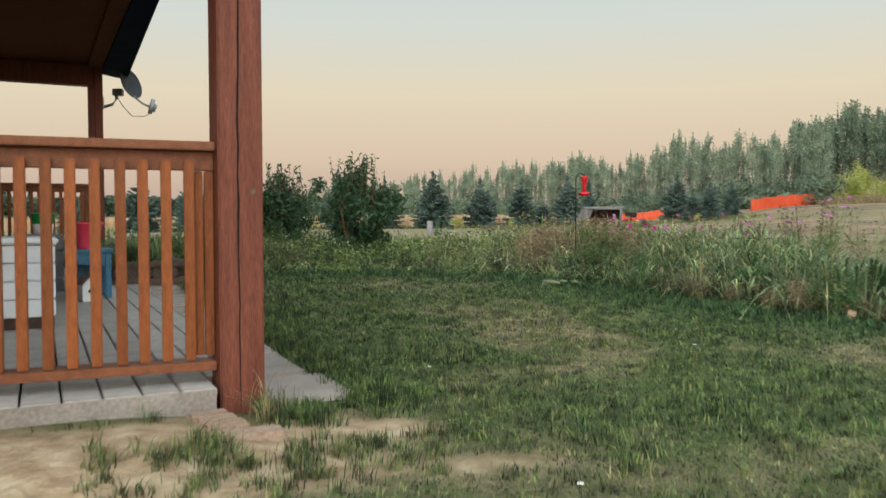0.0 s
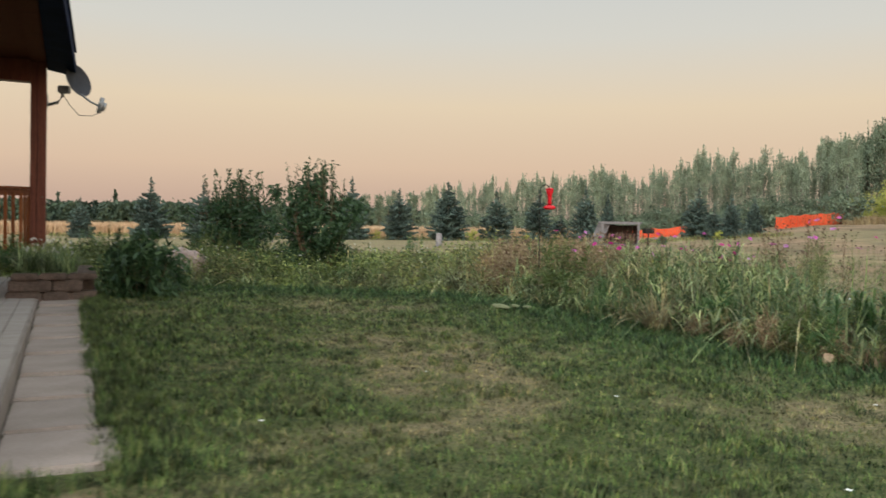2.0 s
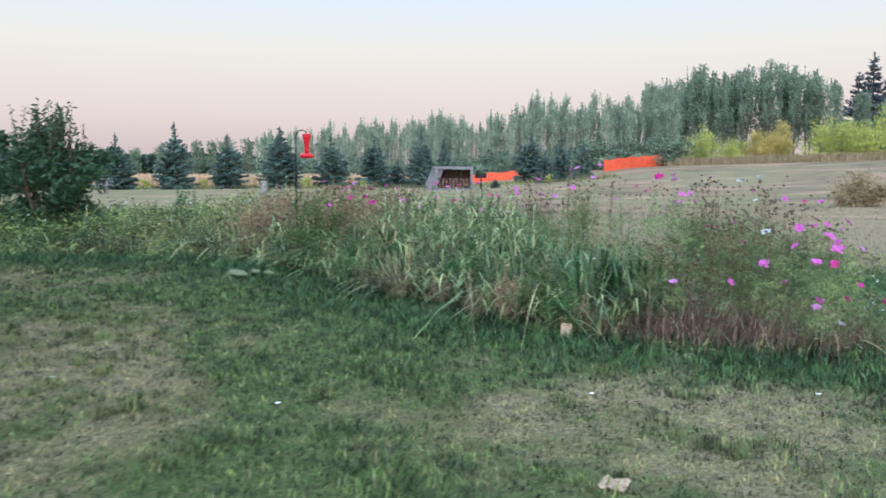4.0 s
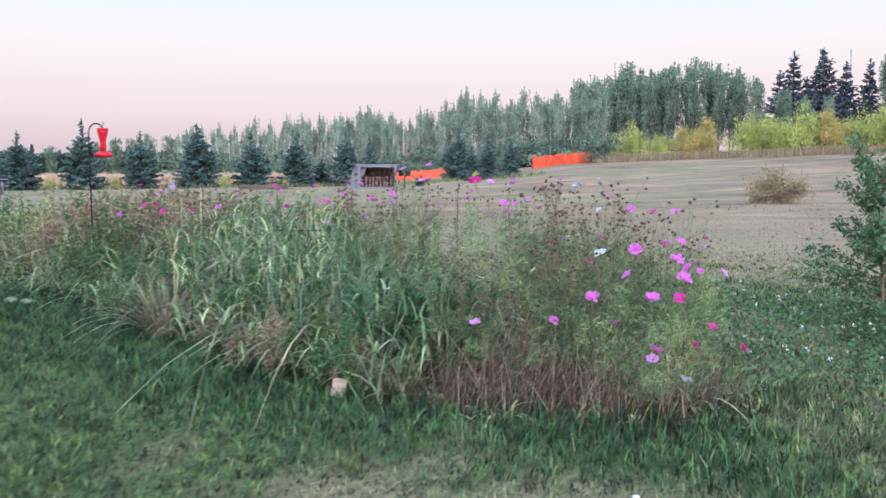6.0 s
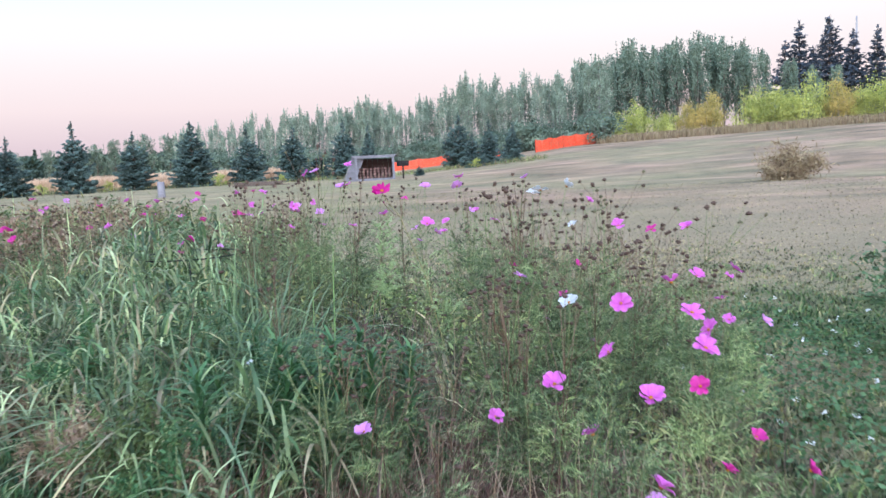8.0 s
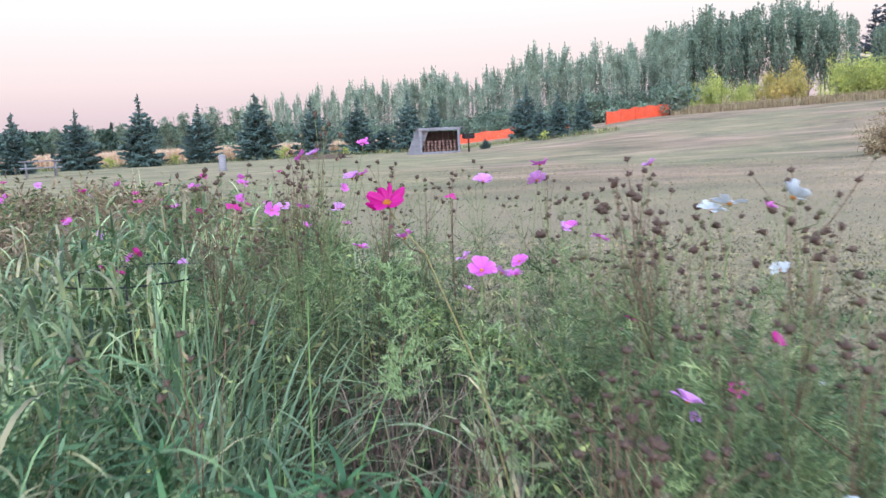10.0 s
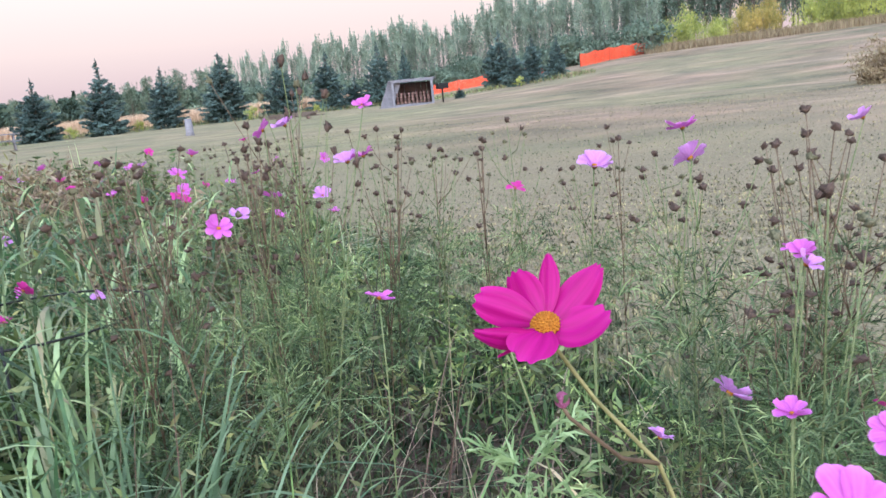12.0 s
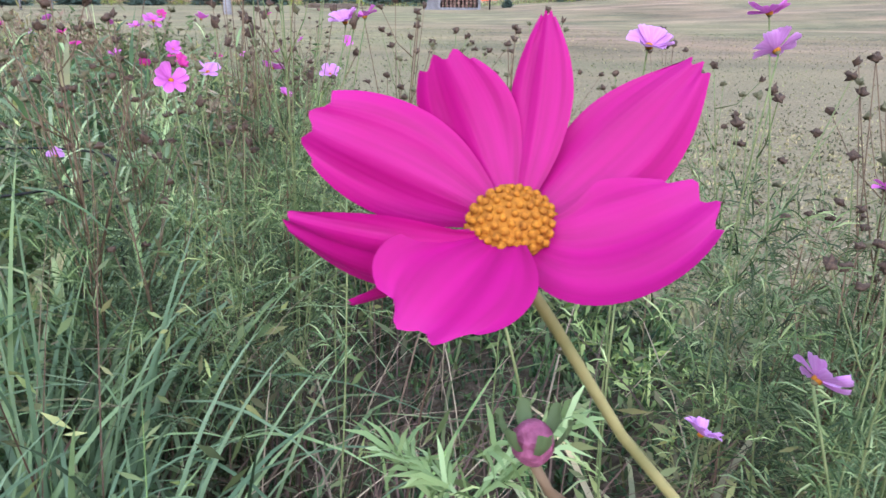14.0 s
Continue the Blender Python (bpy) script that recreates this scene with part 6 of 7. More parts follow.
def planter_plants():
    r = np.random.default_rng(341)
    n = 2600
    q = [on_deck(5.05 + 0.2 + a, b) for a, b in zip(r.uniform(0, 1.4, n), r.uniform(-0.42, 0.05, n))]
    base = np.array([(p.x, p.y, gz(p.x, p.y) + 0.15) for p in q])
    V, F, per = blades(base, r.uniform(0.15, 0.42, n), r.uniform(0.003, 0.008, n), r.uniform(0, 6.28, n), np.abs(r.normal(0.4, 0.4, n)), 4, 0.9)
    stuff("planter_foliage", V, F, M_BLADE, "bright green leafy plants filling the raised bed", "plants", {"tint": np.zeros(len(V))})
    c = base[:36] + np.stack([0 * base[:36, 0], 0 * base[:36, 0], r.uniform(0.25, 0.42, 36)], 1)
    V, F = leaves(np.repeat(c, 5, 0) + r.normal(size=(180, 3)) * 0.008, 0.014, 342)
    stuff("planter_blossom", V, F, M_CLOVERW, "small white blossoms above the raised bed", "flowers")
    # white umbels and specks among the left-hand weeds
    x, y, r = scatter(240, -5, 3.2, 10.2, 13.8, 343, BED)
    c = np.stack([x, y, height(x, y) + r.uniform(0.25, 0.52, len(x))], 1)
    V, F = leaves(np.repeat(c, 3, 0) + r.normal(size=(3 * len(c), 3)) * 0.008, 0.010, 344)
    stuff("wild_blossom", V, F, M_CLOVERW, "scattered tiny white wildflowers in the weeds", "flowers")


planter_plants()

# ---- flowers ----
def petal_mesh(L, Wd, seed, curl=0.12, nx=9, ny=12, cup=0.18, teeth=3, heel=0.30):
    """A broad petal along +y from the centre: narrow foot, toothed tip, lengthwise pleats."""
    r = random.Random(seed)
    ph = [r.uniform(0, 6.28) for _ in range(3)]
    me = bpy.data.meshes.new("petal")
    V, F, UV = [], [], []
    for j in range(ny + 1):
        t = j / ny
        for i in range(nx + 1):
            u = 2 * i / nx - 1
            prof = (heel + (1 - heel) * math.sin(min(1.0, t / 0.72) * math.pi / 2) ** 1.3) * (1 - 0.16 * max(0, (t - 0.72) / 0.28) ** 2)
            tip = 1 - 0.13 * abs(u) ** 2.2 - 0.035 * (0.5 + 0.5 * math.cos(u * teeth * math.pi + 0.3 * ph[0])) * 1.0
            y = L * t * (1 - (1 - tip) * t ** 3)
            x = Wd * 0.5 * u * prof
            z = L * (cup * t * t * 0.6 - curl * t ** 4) + 0.06 * Wd * math.cos(u * 5.2 * math.pi / 2 + ph[1]) * t * 0.8 + 0.16 * Wd * u * u * prof + 0.05 * Wd * math.sin(3.1 * t + ph[2]) * u
            V.append((x, y, z))
            UV.append((i / nx, t))
    for j in range(ny):
        for i in range(nx):
            a = j * (nx + 1) + i
            F.append((a, a + 1, a + nx + 2, a + nx + 1))
    me.from_pydata(V, [], F)
    uv = me.uv_layers.new(name="UVMap")
    for lp in me.loops:
        uv.data[lp.index].uv = UV[lp.vertex_index]
    for p in me.polygons:
        p.use_smooth = True
    return me


def curved_petal(foot, mid, tip, across, wd, blunt, seed):
    """A petal that bends from its foot over mid to its tip, breadth lying across, with lengthwise pleats and a notched end."""
    r = random.Random(seed)
    ph = r.uniform(0, 6.28)
    nx, ny = 14, 20
    mid = mid * 2 - (foot + tip) * 0.5
    V, F, UV = [], [], []
    for j in range(ny + 1):
        t = j / ny
        p = foot * (1 - t) ** 2 + mid * (2 * t * (1 - t)) + tip * t * t
        d = ((mid - foot) * (1 - t) + (tip - mid) * t).normalized()
        sd = (across - d * across.dot(d)).normalized()
        n = d.cross(sd)
        if t < 0.62:
            w = 0.24 + 0.76 * math.sin(t / 0.62 * math.pi / 2) ** 1.2
        else:
            w = 1 - (1 - blunt) * ((t - 0.62) / 0.38) ** (1.6 + blunt)
        for i in range(nx + 1):
            u = 2 * i / nx - 1
            end = t ** 4 * wd * (0.20 * blunt * (1 - u * u) + 0.045 * math.cos(u * 2.6 * math.pi + ph) - 0.10)
            lift = wd * (0.11 * u * u * w + 0.022 * math.cos(u * 7.5 + ph) * min(1, 2 * t) + 0.03 * math.sin(5 * t + ph) * u * t)
            V.append(p + sd * (0.5 * wd * w * u) + d * end + n * lift)
            UV.append((i / nx, t))
    for j in range(ny):
        for i in range(nx):
            a = j * (nx + 1) + i
            F.append((a, a + 1, a + nx + 2, a + nx + 1))
    me = bpy.data.meshes.new("petal")
    me.from_pydata(V, [], F)
    uv = me.uv_layers.new(name="UVMap")
    for lp in me.loops:
        uv.data[lp.index].uv = UV[lp.vertex_index]
    for q in me.polygons:
        q.use_smooth = True
    return me


def centre_mesh(rad, fine):
    """The domed yellow centre, made up of many little florets."""
    bm = bmesh.new()
    bmesh.ops.create_uvsphere(bm, u_segments=18, v_segments=10, radius=rad, matrix=Matrix.Scale(0.8, 4, (0, 0, 1)))
    if fine:
        g = math.pi * (3 - math.sqrt(5))
        for i in range(95):
            zz = 1 - i / 95 * 0.95
            rr = math.sqrt(max(0, 1 - zz * zz))
            p = Vector((rr * math.cos(i * g) * rad, rr * math.sin(i * g) * rad, zz * rad * 0.84))
            bmesh.ops.create_icosphere(bm, subdivisions=1, radius=rad * (0.085 + 0.035 * rr), matrix=Matrix.Translation(p))
    for f in bm.faces:
        f.smooth = True
    me = bpy.data.meshes.new("flower_centre")
    bm.to_mesh(me)
    bm.free()
    me.materials.append(M_CENTRE)
    return me


CENTRE = centre_mesh(0.0052, False)
PETALS = {}
for pname, pm in (("magenta", P_MAG), ("pink", P_PINK), ("lilac", P_LILAC), ("white", P_WHITE), ("deep", P_DEEP)):
    PETALS[pname] = []
    for k in range(3):
        me = petal_mesh(0.029, 0.0185, 10 + k, (0.05, 0.2, -0.05)[k], 6, 7, (0.2, 0.3, 0.35)[k])
        me.materials.append(pm)
        PETALS[pname].append(me)


def sepal_mesh():
    bm = lathe([(0.001, -0.006), (0.0032, -0.005), (0.0042, -0.001), (0.003, 0.001), (0.0005, 0.0012)], 10)
    me = bpy.data.meshes.new("calyx")
    bm.to_mesh(me)
    bm.free()
    me.materials.append(M_SEEDGREEN)
    return me


CALYX = sepal_mesh()


def feather_cloud(r, p0, p1, n, reach, threads):
    """Thread-leaved foliage along a stem: each leaf is a spray of fine curved threads."""
    B, H, Wd, A, Bd = [], [], [], [], []
    u = r.uniform(0.0, 1, n)
    c = p0[None] * (1 - u)[:, None] + p1[None] * u[:, None]
    az = r.uniform(0, 6.28, n)
    out = reach * r.uniform(0.4, 1, n) * (1.1 - 0.5 * u)
    tips = c + np.stack([np.cos(az) * out, np.sin(az) * out, out * r.uniform(0.1, 0.8, n)], 1)
    v = r.uniform(0.15, 1, (n, threads))
    pts = c[:, None] * (1 - v)[..., None] + tips[:, None] * v[..., None]
    base = pts.reshape(-1, 3)
    m = len(base)
    along = np.repeat((tips - c) / np.linalg.norm(tips - c, axis=1, keepdims=True), threads, 0)
    d = along + r.normal(size=(m, 3)) * 0.65
    d /= np.linalg.norm(d, axis=1, keepdims=True)
    s = np.cross(d, r.normal(size=(m, 3)))
    s /= np.linalg.norm(s, axis=1, keepdims=True)
    L = (r.uniform(0.3, 1.0, m) * reach * 0.34)[:, None]
    mid = base + d * L * 0.5 + np.array([0, 0, 1.0]) * L * 0.08
    V = np.stack([base - s * 0.0008, base + s * 0.0008, mid + s * 0.0009, mid - s * 0.0009, base + d * L - np.array([0, 0, 1.0]) * L * 0.10], 1)
    q = np.arange(m)[:, None] * 5
    F = np.concatenate([q + [0, 1, 2], q + [0, 2, 3], q + [3, 2, 4]], 1).reshape(-1, 3)
    return V.reshape(-1, 3), F


def stem_pts(foot, head, r, sway=0.05):
    foot, head = np.array(foot), np.array(head)
    mid = foot * 0.45 + head * 0.55 + np.array([r.normal() * sway, r.normal() * sway, 0])
    return [tuple(foot * (1 - t) ** 2 + 2 * mid * t * (1 - t) + head * t * t) for t in np.linspace(0, 1, 9)]


def cosmos(pos, colour, seed, size=1.0, tilt=None, foliage=True, label=""):
    """One flowering stem: stem, thread leaves, eight petals, calyx and centre."""
    r = np.random.default_rng(seed)
    x, y, z = pos
    foot = (x + r.normal() * 0.07, y + abs(r.normal()) * 0.07, gz(x, y) - 0.01)
    root = empty("cosmos_flower", None, label or {"pink": "pink", "magenta": "magenta", "lilac": "pale lilac", "white": "white", "deep": "deep pink"}[colour] + " open cosmos flower on a thin green stem", "flower", "cosmos flowers")
    n = tilt or (r.normal() * 0.4, -0.18 + r.normal() * 0.4, 0.8)
    q = Vector(n).normalized().to_track_quat("Z", "Y")
    head = Vector(pos) - Vector(n).normalized() * 0.006 * size
    part("stem", tube(stem_pts(foot, head, r, 0.04), [0.0016, 0.0015, 0.0014, 0.0013, 0.0012, 0.0011, 0.0010, 0.0010, 0.0010], 5), M_STEM, root)
    hm = Matrix.Translation(pos) @ q.to_matrix().to_4x4()
    a0 = r.uniform(0, 6.28)
    cup = r.uniform(4, 28)
    for i in range(8):
        if r.random() < 0.06:
            continue
        ob = new("petal", PETALS[colour][int(r.integers(3))])
        ob.parent = root
        s = size * r.uniform(0.9, 1.08)
        ob.matrix_basis = hm @ Matrix.Rotation(a0 + i * math.pi / 4 + r.normal() * 0.07, 4, "Z") @ Matrix.Rotation(radians(cup + r.normal() * 7), 4, "X") @ Matrix.Translation((0, 0.0028 * size, (i % 2) * 0.0006)) @ Matrix.Scale(s, 4)
    for nm, me in (("flower_centre", CENTRE), ("calyx", CALYX)):
        ob = new(nm, me)
        ob.parent = root
        ob.matrix_basis = hm @ Matrix.Scale(size, 4)
    if foliage:
        V, F = feather_cloud(r, np.array(foot) * 0.62 + np.array(head) * 0.38, np.array(foot) * 0.22 + np.array(head) * 0.78, 5 if float(bare(np.array([x]), np.array([y]))[0]) > 0.3 else 34, 0.13, 13)
        link("foliage", np_mesh("foliage", V, F), M_FEATHER, root)
    return root


KNOWN = [((4.493, 6.387, 0.806), "pink", 0.8), ((4.718, 5.06, 0.474), "pink", 1.1), ((4.642, 5.36, 0.437), "pink", 1.05), ((4.769, 5.525, 0.598), "white", 0.95), ((5.08, 5.01, 0.277), "deep", 0.8),
         ((4.262, 7.027, 0.823), "pink", 0.9), ((3.98, 7.59, 0.628), "lilac", 0.7), ((3.844, 7.565, 0.672), "deep", 0.85), ((3.734, 7.60, 0.629), "deep", 0.85), ((3.80, 7.55, 0.615), "deep", 0.75), ((5.053, 5.761, 0.766), "pink", 1.0),
         ((4.726, 6.972, 0.833), "deep", 0.65), ((4.869, 6.692, 0.881), "lilac", 1.0), ((4.744, 6.714, 0.884), "lilac", 1.0), ((4.45, 6.74, 0.749), "pink", 0.75), ((4.885, 5.127, 0.460), "deep", 0.8), ((5.107, 5.572, 0.616), "pink", 1.0),
         ((5.252, 5.484, 0.653), "pink", 0.75), ((5.195, 5.578, 0.626), "pink", 0.8), ((4.976, 5.286, 0.590), "pink", 1.0), ((4.960, 5.211, 0.520), "pink", 1.1), ((4.99, 5.24, 0.555), "pink", 1.0), ((4.676, 5.157, 0.555), "pink", 0.8),
         ((4.769, 5.262, 0.636), "pink", 0.95), ((4.756, 5.817, 0.633), "lilac", 0.9), ((4.968, 5.046, 0.357), "deep", 0.75), ((4.901, 5.056, 0.291), "deep", 0.75), ((4.725, 5.040, 0.289), "pink", 1.0), ((4.71, 5.03, 0.26), "lilac", 0.8),
         ((4.203, 5.508, 0.338), "lilac", 0.85), ((4.868, 5.897, 0.881), "white", 1.0), ((4.928, 5.841, 0.889), "white", 0.95), ((4.845, 5.905, 0.872), "white", 0.8), ((4.827, 6.421, 0.796), "lilac", 0.65), ((4.655, 6.299, 0.738), "lilac", 0.75),
         ((4.297, 7.169, 0.820), "lilac", 0.8), ((4.166, 7.998, 0.797), "pink", 0.9), ((5.024, 6.0, 0.758), "white", 0.7), ((5.232, 5.676, 0.757), "pink", 0.75), ((5.089, 5.636, 0.762), "deep", 0.7), ((4.654, 5.197, 0.363), "pink", 0.8),
         ((4.528, 7.163, 0.985), "pink", 0.75), ((4.494, 7.192, 0.889), "lilac", 1.05), ((4.52, 7.17, 0.897), "pink", 0.9), ((4.904, 6.766, 0.915), "pink", 0.95), ((5.02, 6.68, 0.737), "pink", 0.95), ((4.398, 7.259, 0.962), "lilac", 1.0), ((4.36, 7.3, 0.955), "pink", 0.9),
         ((4.187, 7.519, 0.877), "pink", 0.8), ((3.602, 9.469, 0.763), "deep", 1.0), ((3.805, 7.721, 0.640), "pink", 0.8), ((3.98, 6.02, 0.418), "white", 0.55), ((4.54, 5.50, 0.33), "pink", 0.8), ((5.19, 6.75, 0.90), "lilac", 0.8), ((5.35, 6.5, 0.80), "pink", 0.8),
         ((4.545, 6.04, 0.79), "pink", 1.0), ((4.625, 6.10, 0.79), "pink", 0.6), ((4.644, 6.528, 0.738), "lilac", 0.7), ((4.866, 6.477, 0.792), "pink", 0.68), ((4.589, 6.296, 0.714), "lilac", 0.45), ((4.66, 6.23, 0.745), "pink", 0.6)]
for i, (p, c, s) in enumerate(KNOWN):
    cosmos(p, c, 500 + i, s * (1.0 if p[1] < 5.75 else 0.80))
rr = np.random.default_rng(601)
for i in range(36):
    x, y = rr.uniform(2.7, 4.75), rr.uniform(8.0, 11.2)
    if bool(inside(BED, np.array([x]), np.array([y]))[0]):
        cosmos((x, y, gz(x, y) + rr.uniform(0.50, 0.74)), ("pink", "pink", "lilac", "deep")[int(rr.integers(4))], 700 + i, rr.uniform(0.7, 1.0), None, i % 2 == 0)
for i in range(9):
    x, y = rr.uniform(4.9, 5.45), rr.uniform(5.4, 6.9)
    cosmos((x, y, gz(x, y) + rr.uniform(0.25, 0.6)), ("pink", "lilac", "deep")[int(rr.integers(3))], 780 + i, rr.uniform(0.5, 0.8))


def hero():
    """The magenta flower at the bed's edge, nearest of all."""
    c = Vector((4.4125, 6.070, 0.8975))
    root = empty("cosmos_flower", None, "large open magenta cosmos flower with a golden centre and notched petals", "flower", "cosmos flowers")
    view = Vector((-0.033, -0.108, 0.033)).normalized()
    right = view.cross(Vector((0, 0, 1))).normalized() * -1
    up = right.cross(view)
    if up.z < 0:
        up = -up
    th = radians(48)
    axis = (view * math.cos(th) + up * math.sin(th) - right * 0.10).normalized()
    yv = (up - axis * up.dot(axis)).normalized()
    xv = yv.cross(axis).normalized()
    hm = Matrix(((xv.x, yv.x, axis.x, c.x), (xv.y, yv.y, axis.y, c.y), (xv.z, yv.z, axis.z, c.z), (0, 0, 0, 1)))
    # each petal in millimetres to the right, up and forward: middle, tip, the way its breadth lies, breadth, bluntness
    for i, (mid, tip, across, wd, blunt) in enumerate([((3, 16, -2), (4, 32, 0), (1, 0, 0.25), 9.5, 0.2), ((-6, 13, -3), (-11, 24.5, 0), (1, 0.25, 0.2), 15, 0.55),
                                                       ((-14, 7.5, -1), (-29, 13.5, 3), (0.4, 0.9, 0.1), 17, 0.65), ((-14, -5, 7), (-31.5, 0, 8), (0.15, 0.75, 0.6), 13, 0.4),
                                                       ((-6, -6.5, 12), (-11, -13, 18), (0.95, -0.2, 0.3), 22, 0.7), ((-10, -7, 4), (-22, -11.5, 8), (0.2, 0.4, 0.9), 9, 0.3),
                                                       ((12.5, 10, -2), (26, 25, 0), (0.75, -0.65, 0.2), 16, 0.3), ((12, -2.5, 6), (25.5, 4.5, 8), (0.5, 0.8, -0.3), 21, 0.6)]):
        P = [right * (v[0] * 1e-3) + up * (v[1] * 1e-3) + view * (v[2] * 1e-3) for v in (mid, tip)]
        a = right * across[0] + up * across[1] + view * across[2]
        pm = curved_petal(P[0].normalized() * 0.0024, P[0], P[1], a.normalized(), wd * 1e-3, blunt, 40 + i)
        pm.materials.append(P_MAG)
        ob = new("petal", pm)
        ob.parent = root
        ob.matrix_basis = Matrix.Translation(c + axis * 0.0003 * (i % 3))
    ob = new("flower_centre", centre_mesh(0.0063, True))
    ob.parent = root
    ob.matrix_basis = hm @ Matrix.Translation((0, 0, 0.0006))
    bm = lathe([(0.0012, -0.0075), (0.0035, -0.0065), (0.0048, -0.002), (0.0032, 0.0004), (0.0005, 0.0006)], 14)
    part("calyx", bm, M_SEEDGREEN, root, "dark green calyx").matrix_basis = hm
    a = c - axis * 0.007
    g = gz(4.66, 6.16)
    pts = [a, a + Vector((0.008, 0.002, -0.012)), a + Vector((0.022, 0.004, -0.034)), a + Vector((0.055, 0.008, -0.075)), Vector((4.55, 6.11, 0.62)), Vector((4.63, 6.14, 0.3)), Vector((4.66, 6.16, g - 0.01))]
    part("stem", tube(pts, [0.0010, 0.0010, 0.0010, 0.0012, 0.0017, 0.0021, 0.0024], 9), M_TANSTEM, root)
    fork = pts[3]
    b = Vector((4.416, 6.066, 0.8615))
    part("side_stem", tube([fork, fork * 0.5 + b * 0.5 + Vector((0.004, 0, -0.012)), b + Vector((0.003, 0, -0.006)), b], [0.0013, 0.0011, 0.0009, 0.0009], 8), M_BROWNSTEM, root)
    bm = rocky(0.0034, 4, (1, 1, 1.1), 3, 0.05)
    bud = part("bud", bm, M_BUD, root, "closed purple bud with green sepals")
    bud.matrix_basis = Matrix.Translation(b + Vector((0, 0, 0.003)))
    for i in range(6):
        t = i * math.pi / 3
        pm = petal_mesh(0.0085, 0.0026, 90 + i, -0.2, 4, 5, 0.1)
        pm.materials.append(M_FEATHER)
        ob = new("sepal", pm)
        ob.parent = root
        ob.matrix_basis = Matrix.Translation(b) @ Matrix.Rotation(t, 4, "Z") @ Matrix.Rotation(radians(38), 4, "X") @ Matrix.Translation((0, 0.0012, 0))
    r = np.random.default_rng(888)
    V, F = join([feather_cloud(r, np.array(pts[5]) + [0, 0, 0.05], np.array(pts[4]) + [0, 0, 0.05], 40, 0.10, 14), feather_cloud(r, np.array([4.445, 6.19, 0.55]), np.array([4.43, 6.17, 0.80]), 60, 0.062, 20)])
    link("foliage", np_mesh("foliage", V, F), M_FEATHERL, root)


hero()


# ---- seed heads and foliage of the cosmos ----
def seed_stalk(seed):
    """A dried flowering stem: forks that carry dark seed heads and a few green buds."""
    def build():
        r = np.random.default_rng(seed)
        root = empty("seed_stalk", None, "", "seed heads", "cosmos seed stalks")
        heads = []
        h = 0.8
        main = stem_pts((0, 0, 0), (r.normal() * 0.05, r.normal() * 0.05, h), r, 0.05)
        wood = M_BROWNSTEM if seed % 3 else M_STEM
        part("stem", tube(main, [0.0018 - 0.0001 * i for i in range(9)], 5), wood, root)
        heads.append(main[-1])
        for i in range(9):
            p = np.array(main[3 + i % 5])
            e = p + np.array([r.normal() * 0.07, r.normal() * 0.07, (h - p[2]) * r.uniform(0.35, 1.0) + 0.03])
            part("branch", tube([tuple(p), tuple(p * 0.5 + e * 0.5 + np.array([0, 0, -0.02])), tuple(e)], [0.0013, 0.0010, 0.0008], 4), wood, root)
            heads.append(tuple(e))
        for i, p in enumerate(heads):
            b = rocky(0.0052 if i % 3 else 0.0064, seed + i, (1, 1, 0.85), 2, 0.5)
            b.verts.index_update()
            for v in b.verts:
                if v.co.z > -0.002:
                    v.co *= 0.6 + 1.3 * abs(math.sin(v.index * 2.4)) ** 3
            o = part("seed_head", b, (M_SEED, M_SEEDGREEN, M_SEED)[i % 3], root)
            o.matrix_basis = Matrix.Translation(p) @ pose(0, 0, 0, r.uniform(-40, 40), r.uniform(-40, 40), 0)
        V, F = feather_cloud(r, np.array([0, 0, 0.2]), np.array([main[5][0], main[5][1], 0.55]), 46, 0.17, 14)
        link("foliage", np_mesh("foliage", V, F), M_FEATHER, root)
        return root
    return build


STALKS = [seed_stalk(900 + i) for i in range(6)]
rr = np.random.default_rng(901)
count = 0
while count < 116:
    if count < 80:
        x, y = rr.uniform(4.05, 5.45), rr.uniform(5.25, 8.0)
    else:
        x, y = rr.uniform(2.8, 5.0), rr.uniform(7.6, 11.0)
    cap = float(clear_of_way(np.array([x]), np.array([y]))[0])
    if not inside(BED, np.array([x]), np.array([y]))[0]:
        continue
    if rr.random() < float(bare(np.array([x, x - 0.14, x + 0.14]), np.array([y, y, y])).max()):
        continue
    s = rr.uniform(0.72, 1.08) * (1 if y < 8 else 0.85)
    if y < 5.6:
        if count % 2:
            count += 1
            continue
        s *= 0.72
    s = min(s, cap / 0.85)
    ob = Kind.put(("stalk", count % 6), STALKS[count % 6], Matrix.LocRotScale((x, y, gz(x, y) - 0.01), Euler((0, 0, rr.uniform(0, 6.28))), (1, 1, s)))
    tagged(ob, "brown dried cosmos stalk with dark seed heads and thread leaves", "seed heads", "cosmos seed stalks")
    count += 1


for i, (x, y, s) in enumerate([(4.40, 7.20, 1.27), (4.42, 7.38, 1.2), (4.36, 7.28, 1.1), (4.34, 7.1, 1.05)]):
    ob = Kind.put(("stalk", i % 3), STALKS[i % 3], Matrix.LocRotScale((x, y, gz(x, y) - 0.01), Euler((0, 0, i * 1.3)), (0.8, 0.8, s)))
    tagged(ob, "tall green feathery cosmos stalk with buds", "seed heads", "cosmos seed stalks")


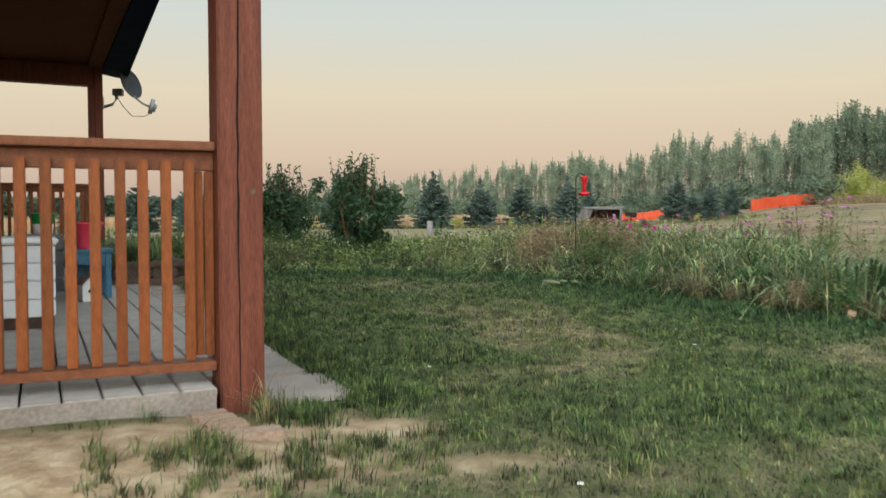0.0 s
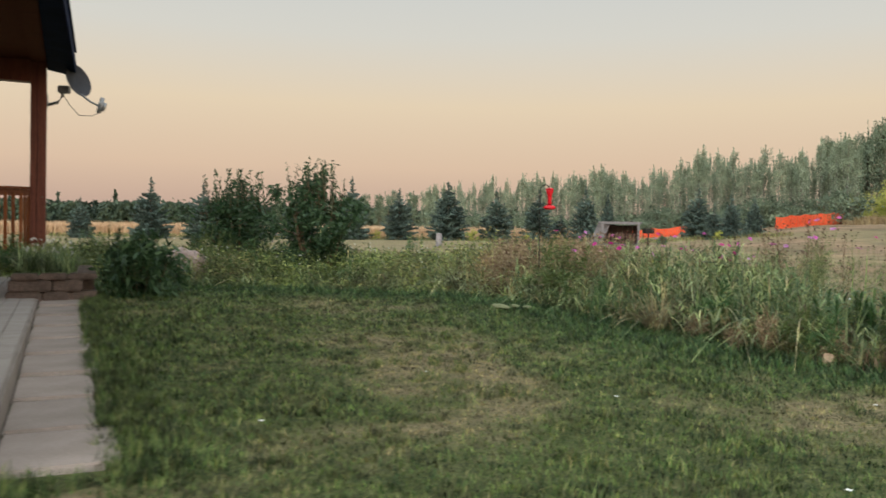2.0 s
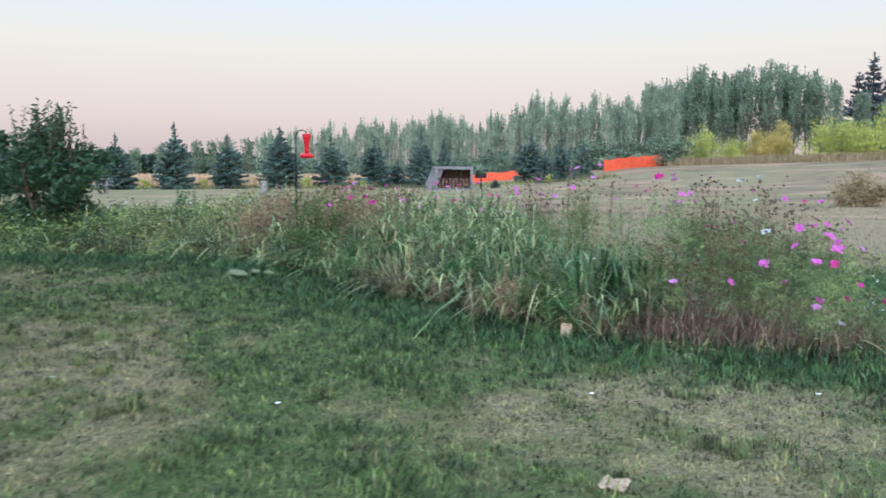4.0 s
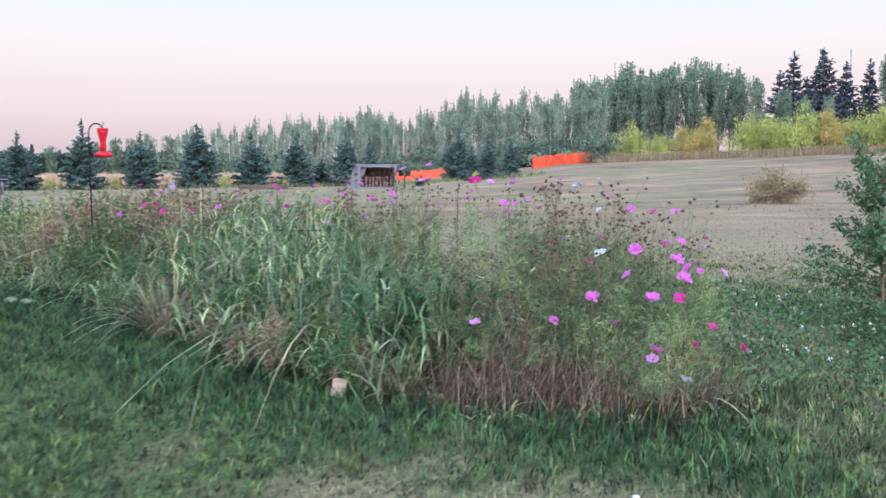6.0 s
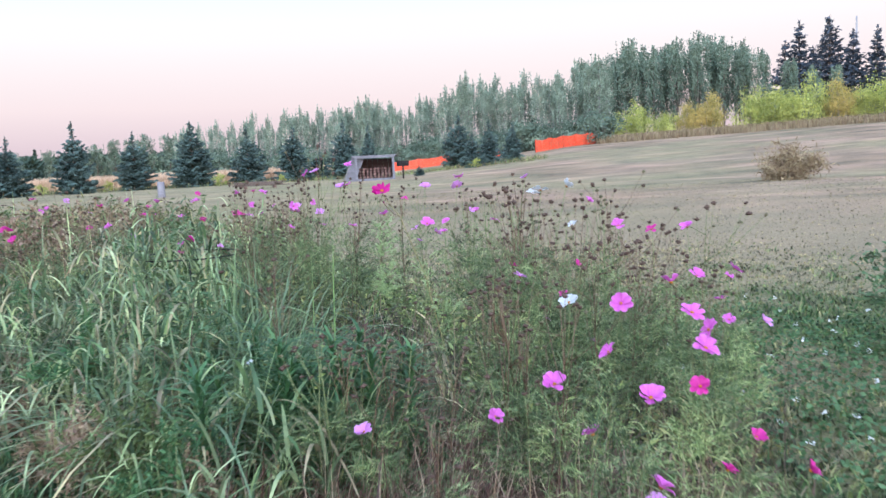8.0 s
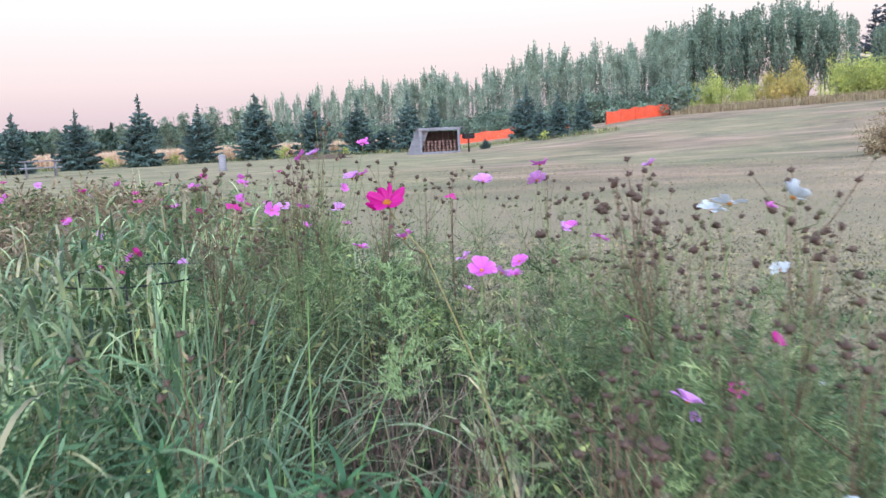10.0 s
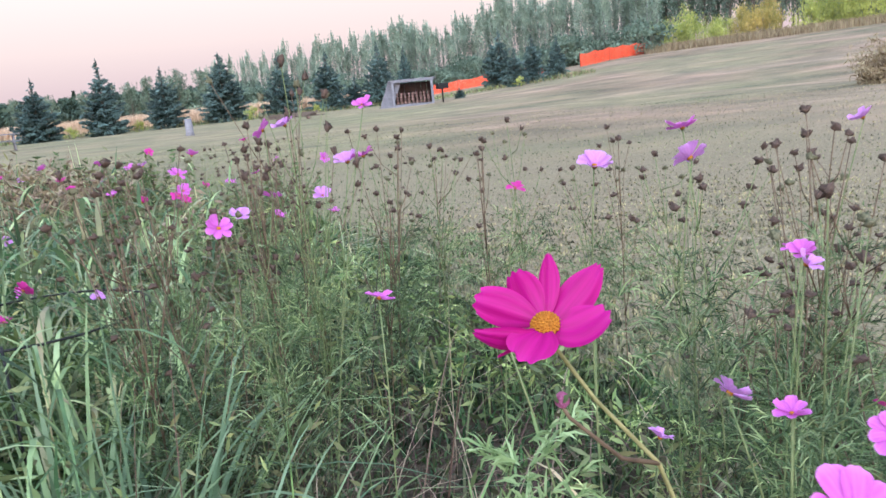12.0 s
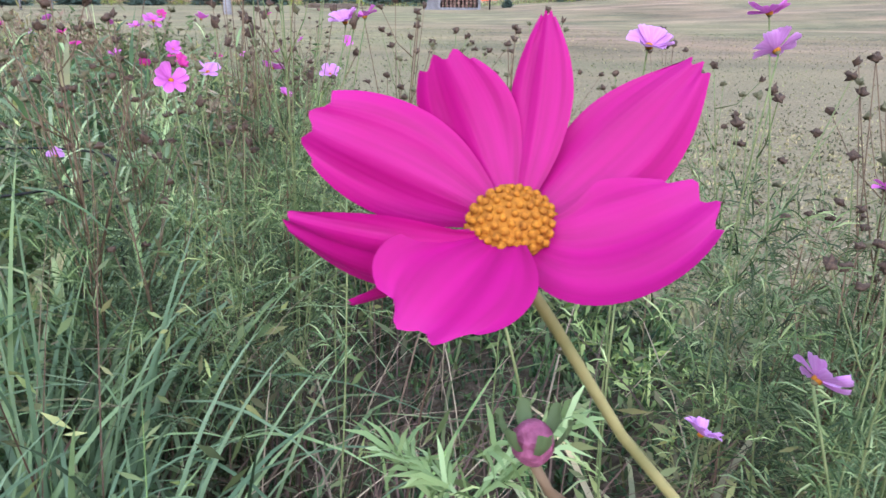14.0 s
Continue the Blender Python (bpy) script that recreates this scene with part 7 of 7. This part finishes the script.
def lily(seed):
    """A leafy lily stem: whorls of narrow arching leaves."""
    def build():
        r = np.random.default_rng(seed)
        root = empty("lily_plant", None, "dark green leafy lily stem with narrow arching leaves", "plant", "lily stems")
        h = 0.5
        part("stem", tube([(0, 0, 0), (0.01, 0, h * 0.5), (0.0, 0.01, h)], [0.004, 0.0035, 0.002], 6), M_STEM, root)
        n = 80
        z = np.linspace(0.06, h, n)
        az = np.arange(n) * 2.4 + r.normal(size=n) * 0.2
        base = np.stack([0 * z, 0 * z, z - 0.02], 1)
        V, F, per = blades(base, r.uniform(0.09, 0.15, n) * (1.15 - 0.5 * z / h), np.full(n, 0.0075), az, np.full(n, 1.3) + r.normal(size=n) * 0.2, 4, 0.8)
        link("foliage", np_mesh("foliage", V, F), M_LILY, root)
        return root
    return build


LIL = [lily(950), lily(951)]
rr = np.random.default_rng(952)
for i in range(26):
    x, y = 4.23 + rr.normal() * 0.13, 6.02 + rr.normal() * 0.15
    Kind.put(("lily", i % 2), LIL[i % 2], Matrix.LocRotScale((x, y, gz(x, y) - 0.01), Euler((rr.normal() * 0.12, rr.normal() * 0.12, rr.uniform(0, 6.28))), (1, 1, rr.uniform(0.6, 0.95))))


# ---- small things ----
def plant_ring():
    x, y = 3.84, 7.62
    z = gz(x, y)
    root = empty("plant_support", pose(x, y, z), "thin dark wire plant support ring on three legs", "plant support")
    for rad, zz in ((0.24, 0.52),):
        part("ring", tube([(rad * math.cos(t), rad * math.sin(t), zz) for t in np.linspace(0, 6.2832, 25)], 0.0028, 5), M_IRON, root)
    for i in range(3):
        a = i * 2.094 + 0.5
        part("leg", tube([(0.243 * math.cos(a), 0.243 * math.sin(a), -0.05), (0.243 * math.cos(a), 0.243 * math.sin(a), 0.53)], 0.003, 5), M_IRON, root)


plant_ring()


def crumpled(name, x, y, size, seed, mat, label, category, z=0.0, tall=0.5):
    bm = bmesh.new()
    bmesh.ops.create_grid(bm, x_segments=7, y_segments=7, size=size)
    for v in bm.verts:
        v.co.z = tall * size * abs(noise.noise(v.co * (2.2 / size) + Vector((seed, seed, 0)))) * 2
        v.co.x += size * 0.25 * noise.noise(v.co * (2 / size) + Vector((0, seed, 5)))
    bmesh.ops.solidify(bm, geom=bm.faces[:], thickness=size * 0.05)
    o = part(name, bm, mat, None)
    tagged(o, label, category)
    o.matrix_basis = pose(x, y, gz(x, y) + 0.012 + z, 0, 0, seed * 50)
    return o


crumpled("torn_cardboard", 3.07, 3.85, 0.042, 1, M_PAPER, "crumpled piece of pale cardboard on the lawn", "litter", tall=0.35)
c = part("cardboard_scrap", boxm((-0.030, -0.006, 0), (0.030, 0.006, 0.08), 0.004), M_PAPER, None)
tagged(c, "weathered tan cardboard scrap standing at the bed's edge", "litter")
c.matrix_basis = pose(3.69, 5.75, gz(3.69, 5.75) + 0.01, -18, 8, -25)
c = part("plant_tag", boxm((-0.028, -0.002, 0), (0.028, 0.002, 0.022), 0.001), M_PALEW, None)
tagged(c, "grey plastic plant tag leaning among the flowers", "plant tag")
c.matrix_basis = pose(4.84, 5.0, gz(4.84, 5.0) + 0.19, -45, 12, 14)
c = part("tag_stick", tube([(4.84, 5.012, gz(4.84, 5.0) - 0.03), (4.842, 5.006, gz(4.84, 5.0) + 0.195)], 0.002, 6), M_BROWNSTEM, None)
tagged(c, "thin wooden stick that holds a plant tag", "stick")
for i, (x, y) in enumerate([(2.11, 4.87), (1.16, 5.45), (0.75, 2.45), (2.55, 3.5), (0.4, 4.4), (3.4, 4.75), (4.35, 4.55)]):
    crumpled("fallen_petal", x, y, 0.010, 3 + i, M_WHITEP, "small white fallen petal on the lawn", "petal", tall=0.4)["group"] = "fallen petals"
rr = random.Random(77)
for i in range(7):
    x, y = 2.07 + rr.uniform(-0.18, 0.18), 8.2 + rr.uniform(-0.08, 0.08)
    o = part("pale_stone", rocky(0.04 + 0.03 * rr.random(), i, (1.3, 0.8, 0.4), 3, 0.2), M_PALESTONE, None)
    tagged(o, "pale flat stone lying in the grass by the bed", "stone", "pale stones")
    o.matrix_basis = pose(x, y, gz(x, y) + 0.03, 0, 0, rr.uniform(0, 360))
o = part("boulder", rocky(0.3, 5, (1.1, 0.8, 0.75), 4, 0.25), M_STONE, None)
tagged(o, "pinkish brown field boulder half hidden in weeds", "boulder")
o.matrix_basis = pose(-1.78, 11.35, gz(-1.78, 11.35) + 0.20)
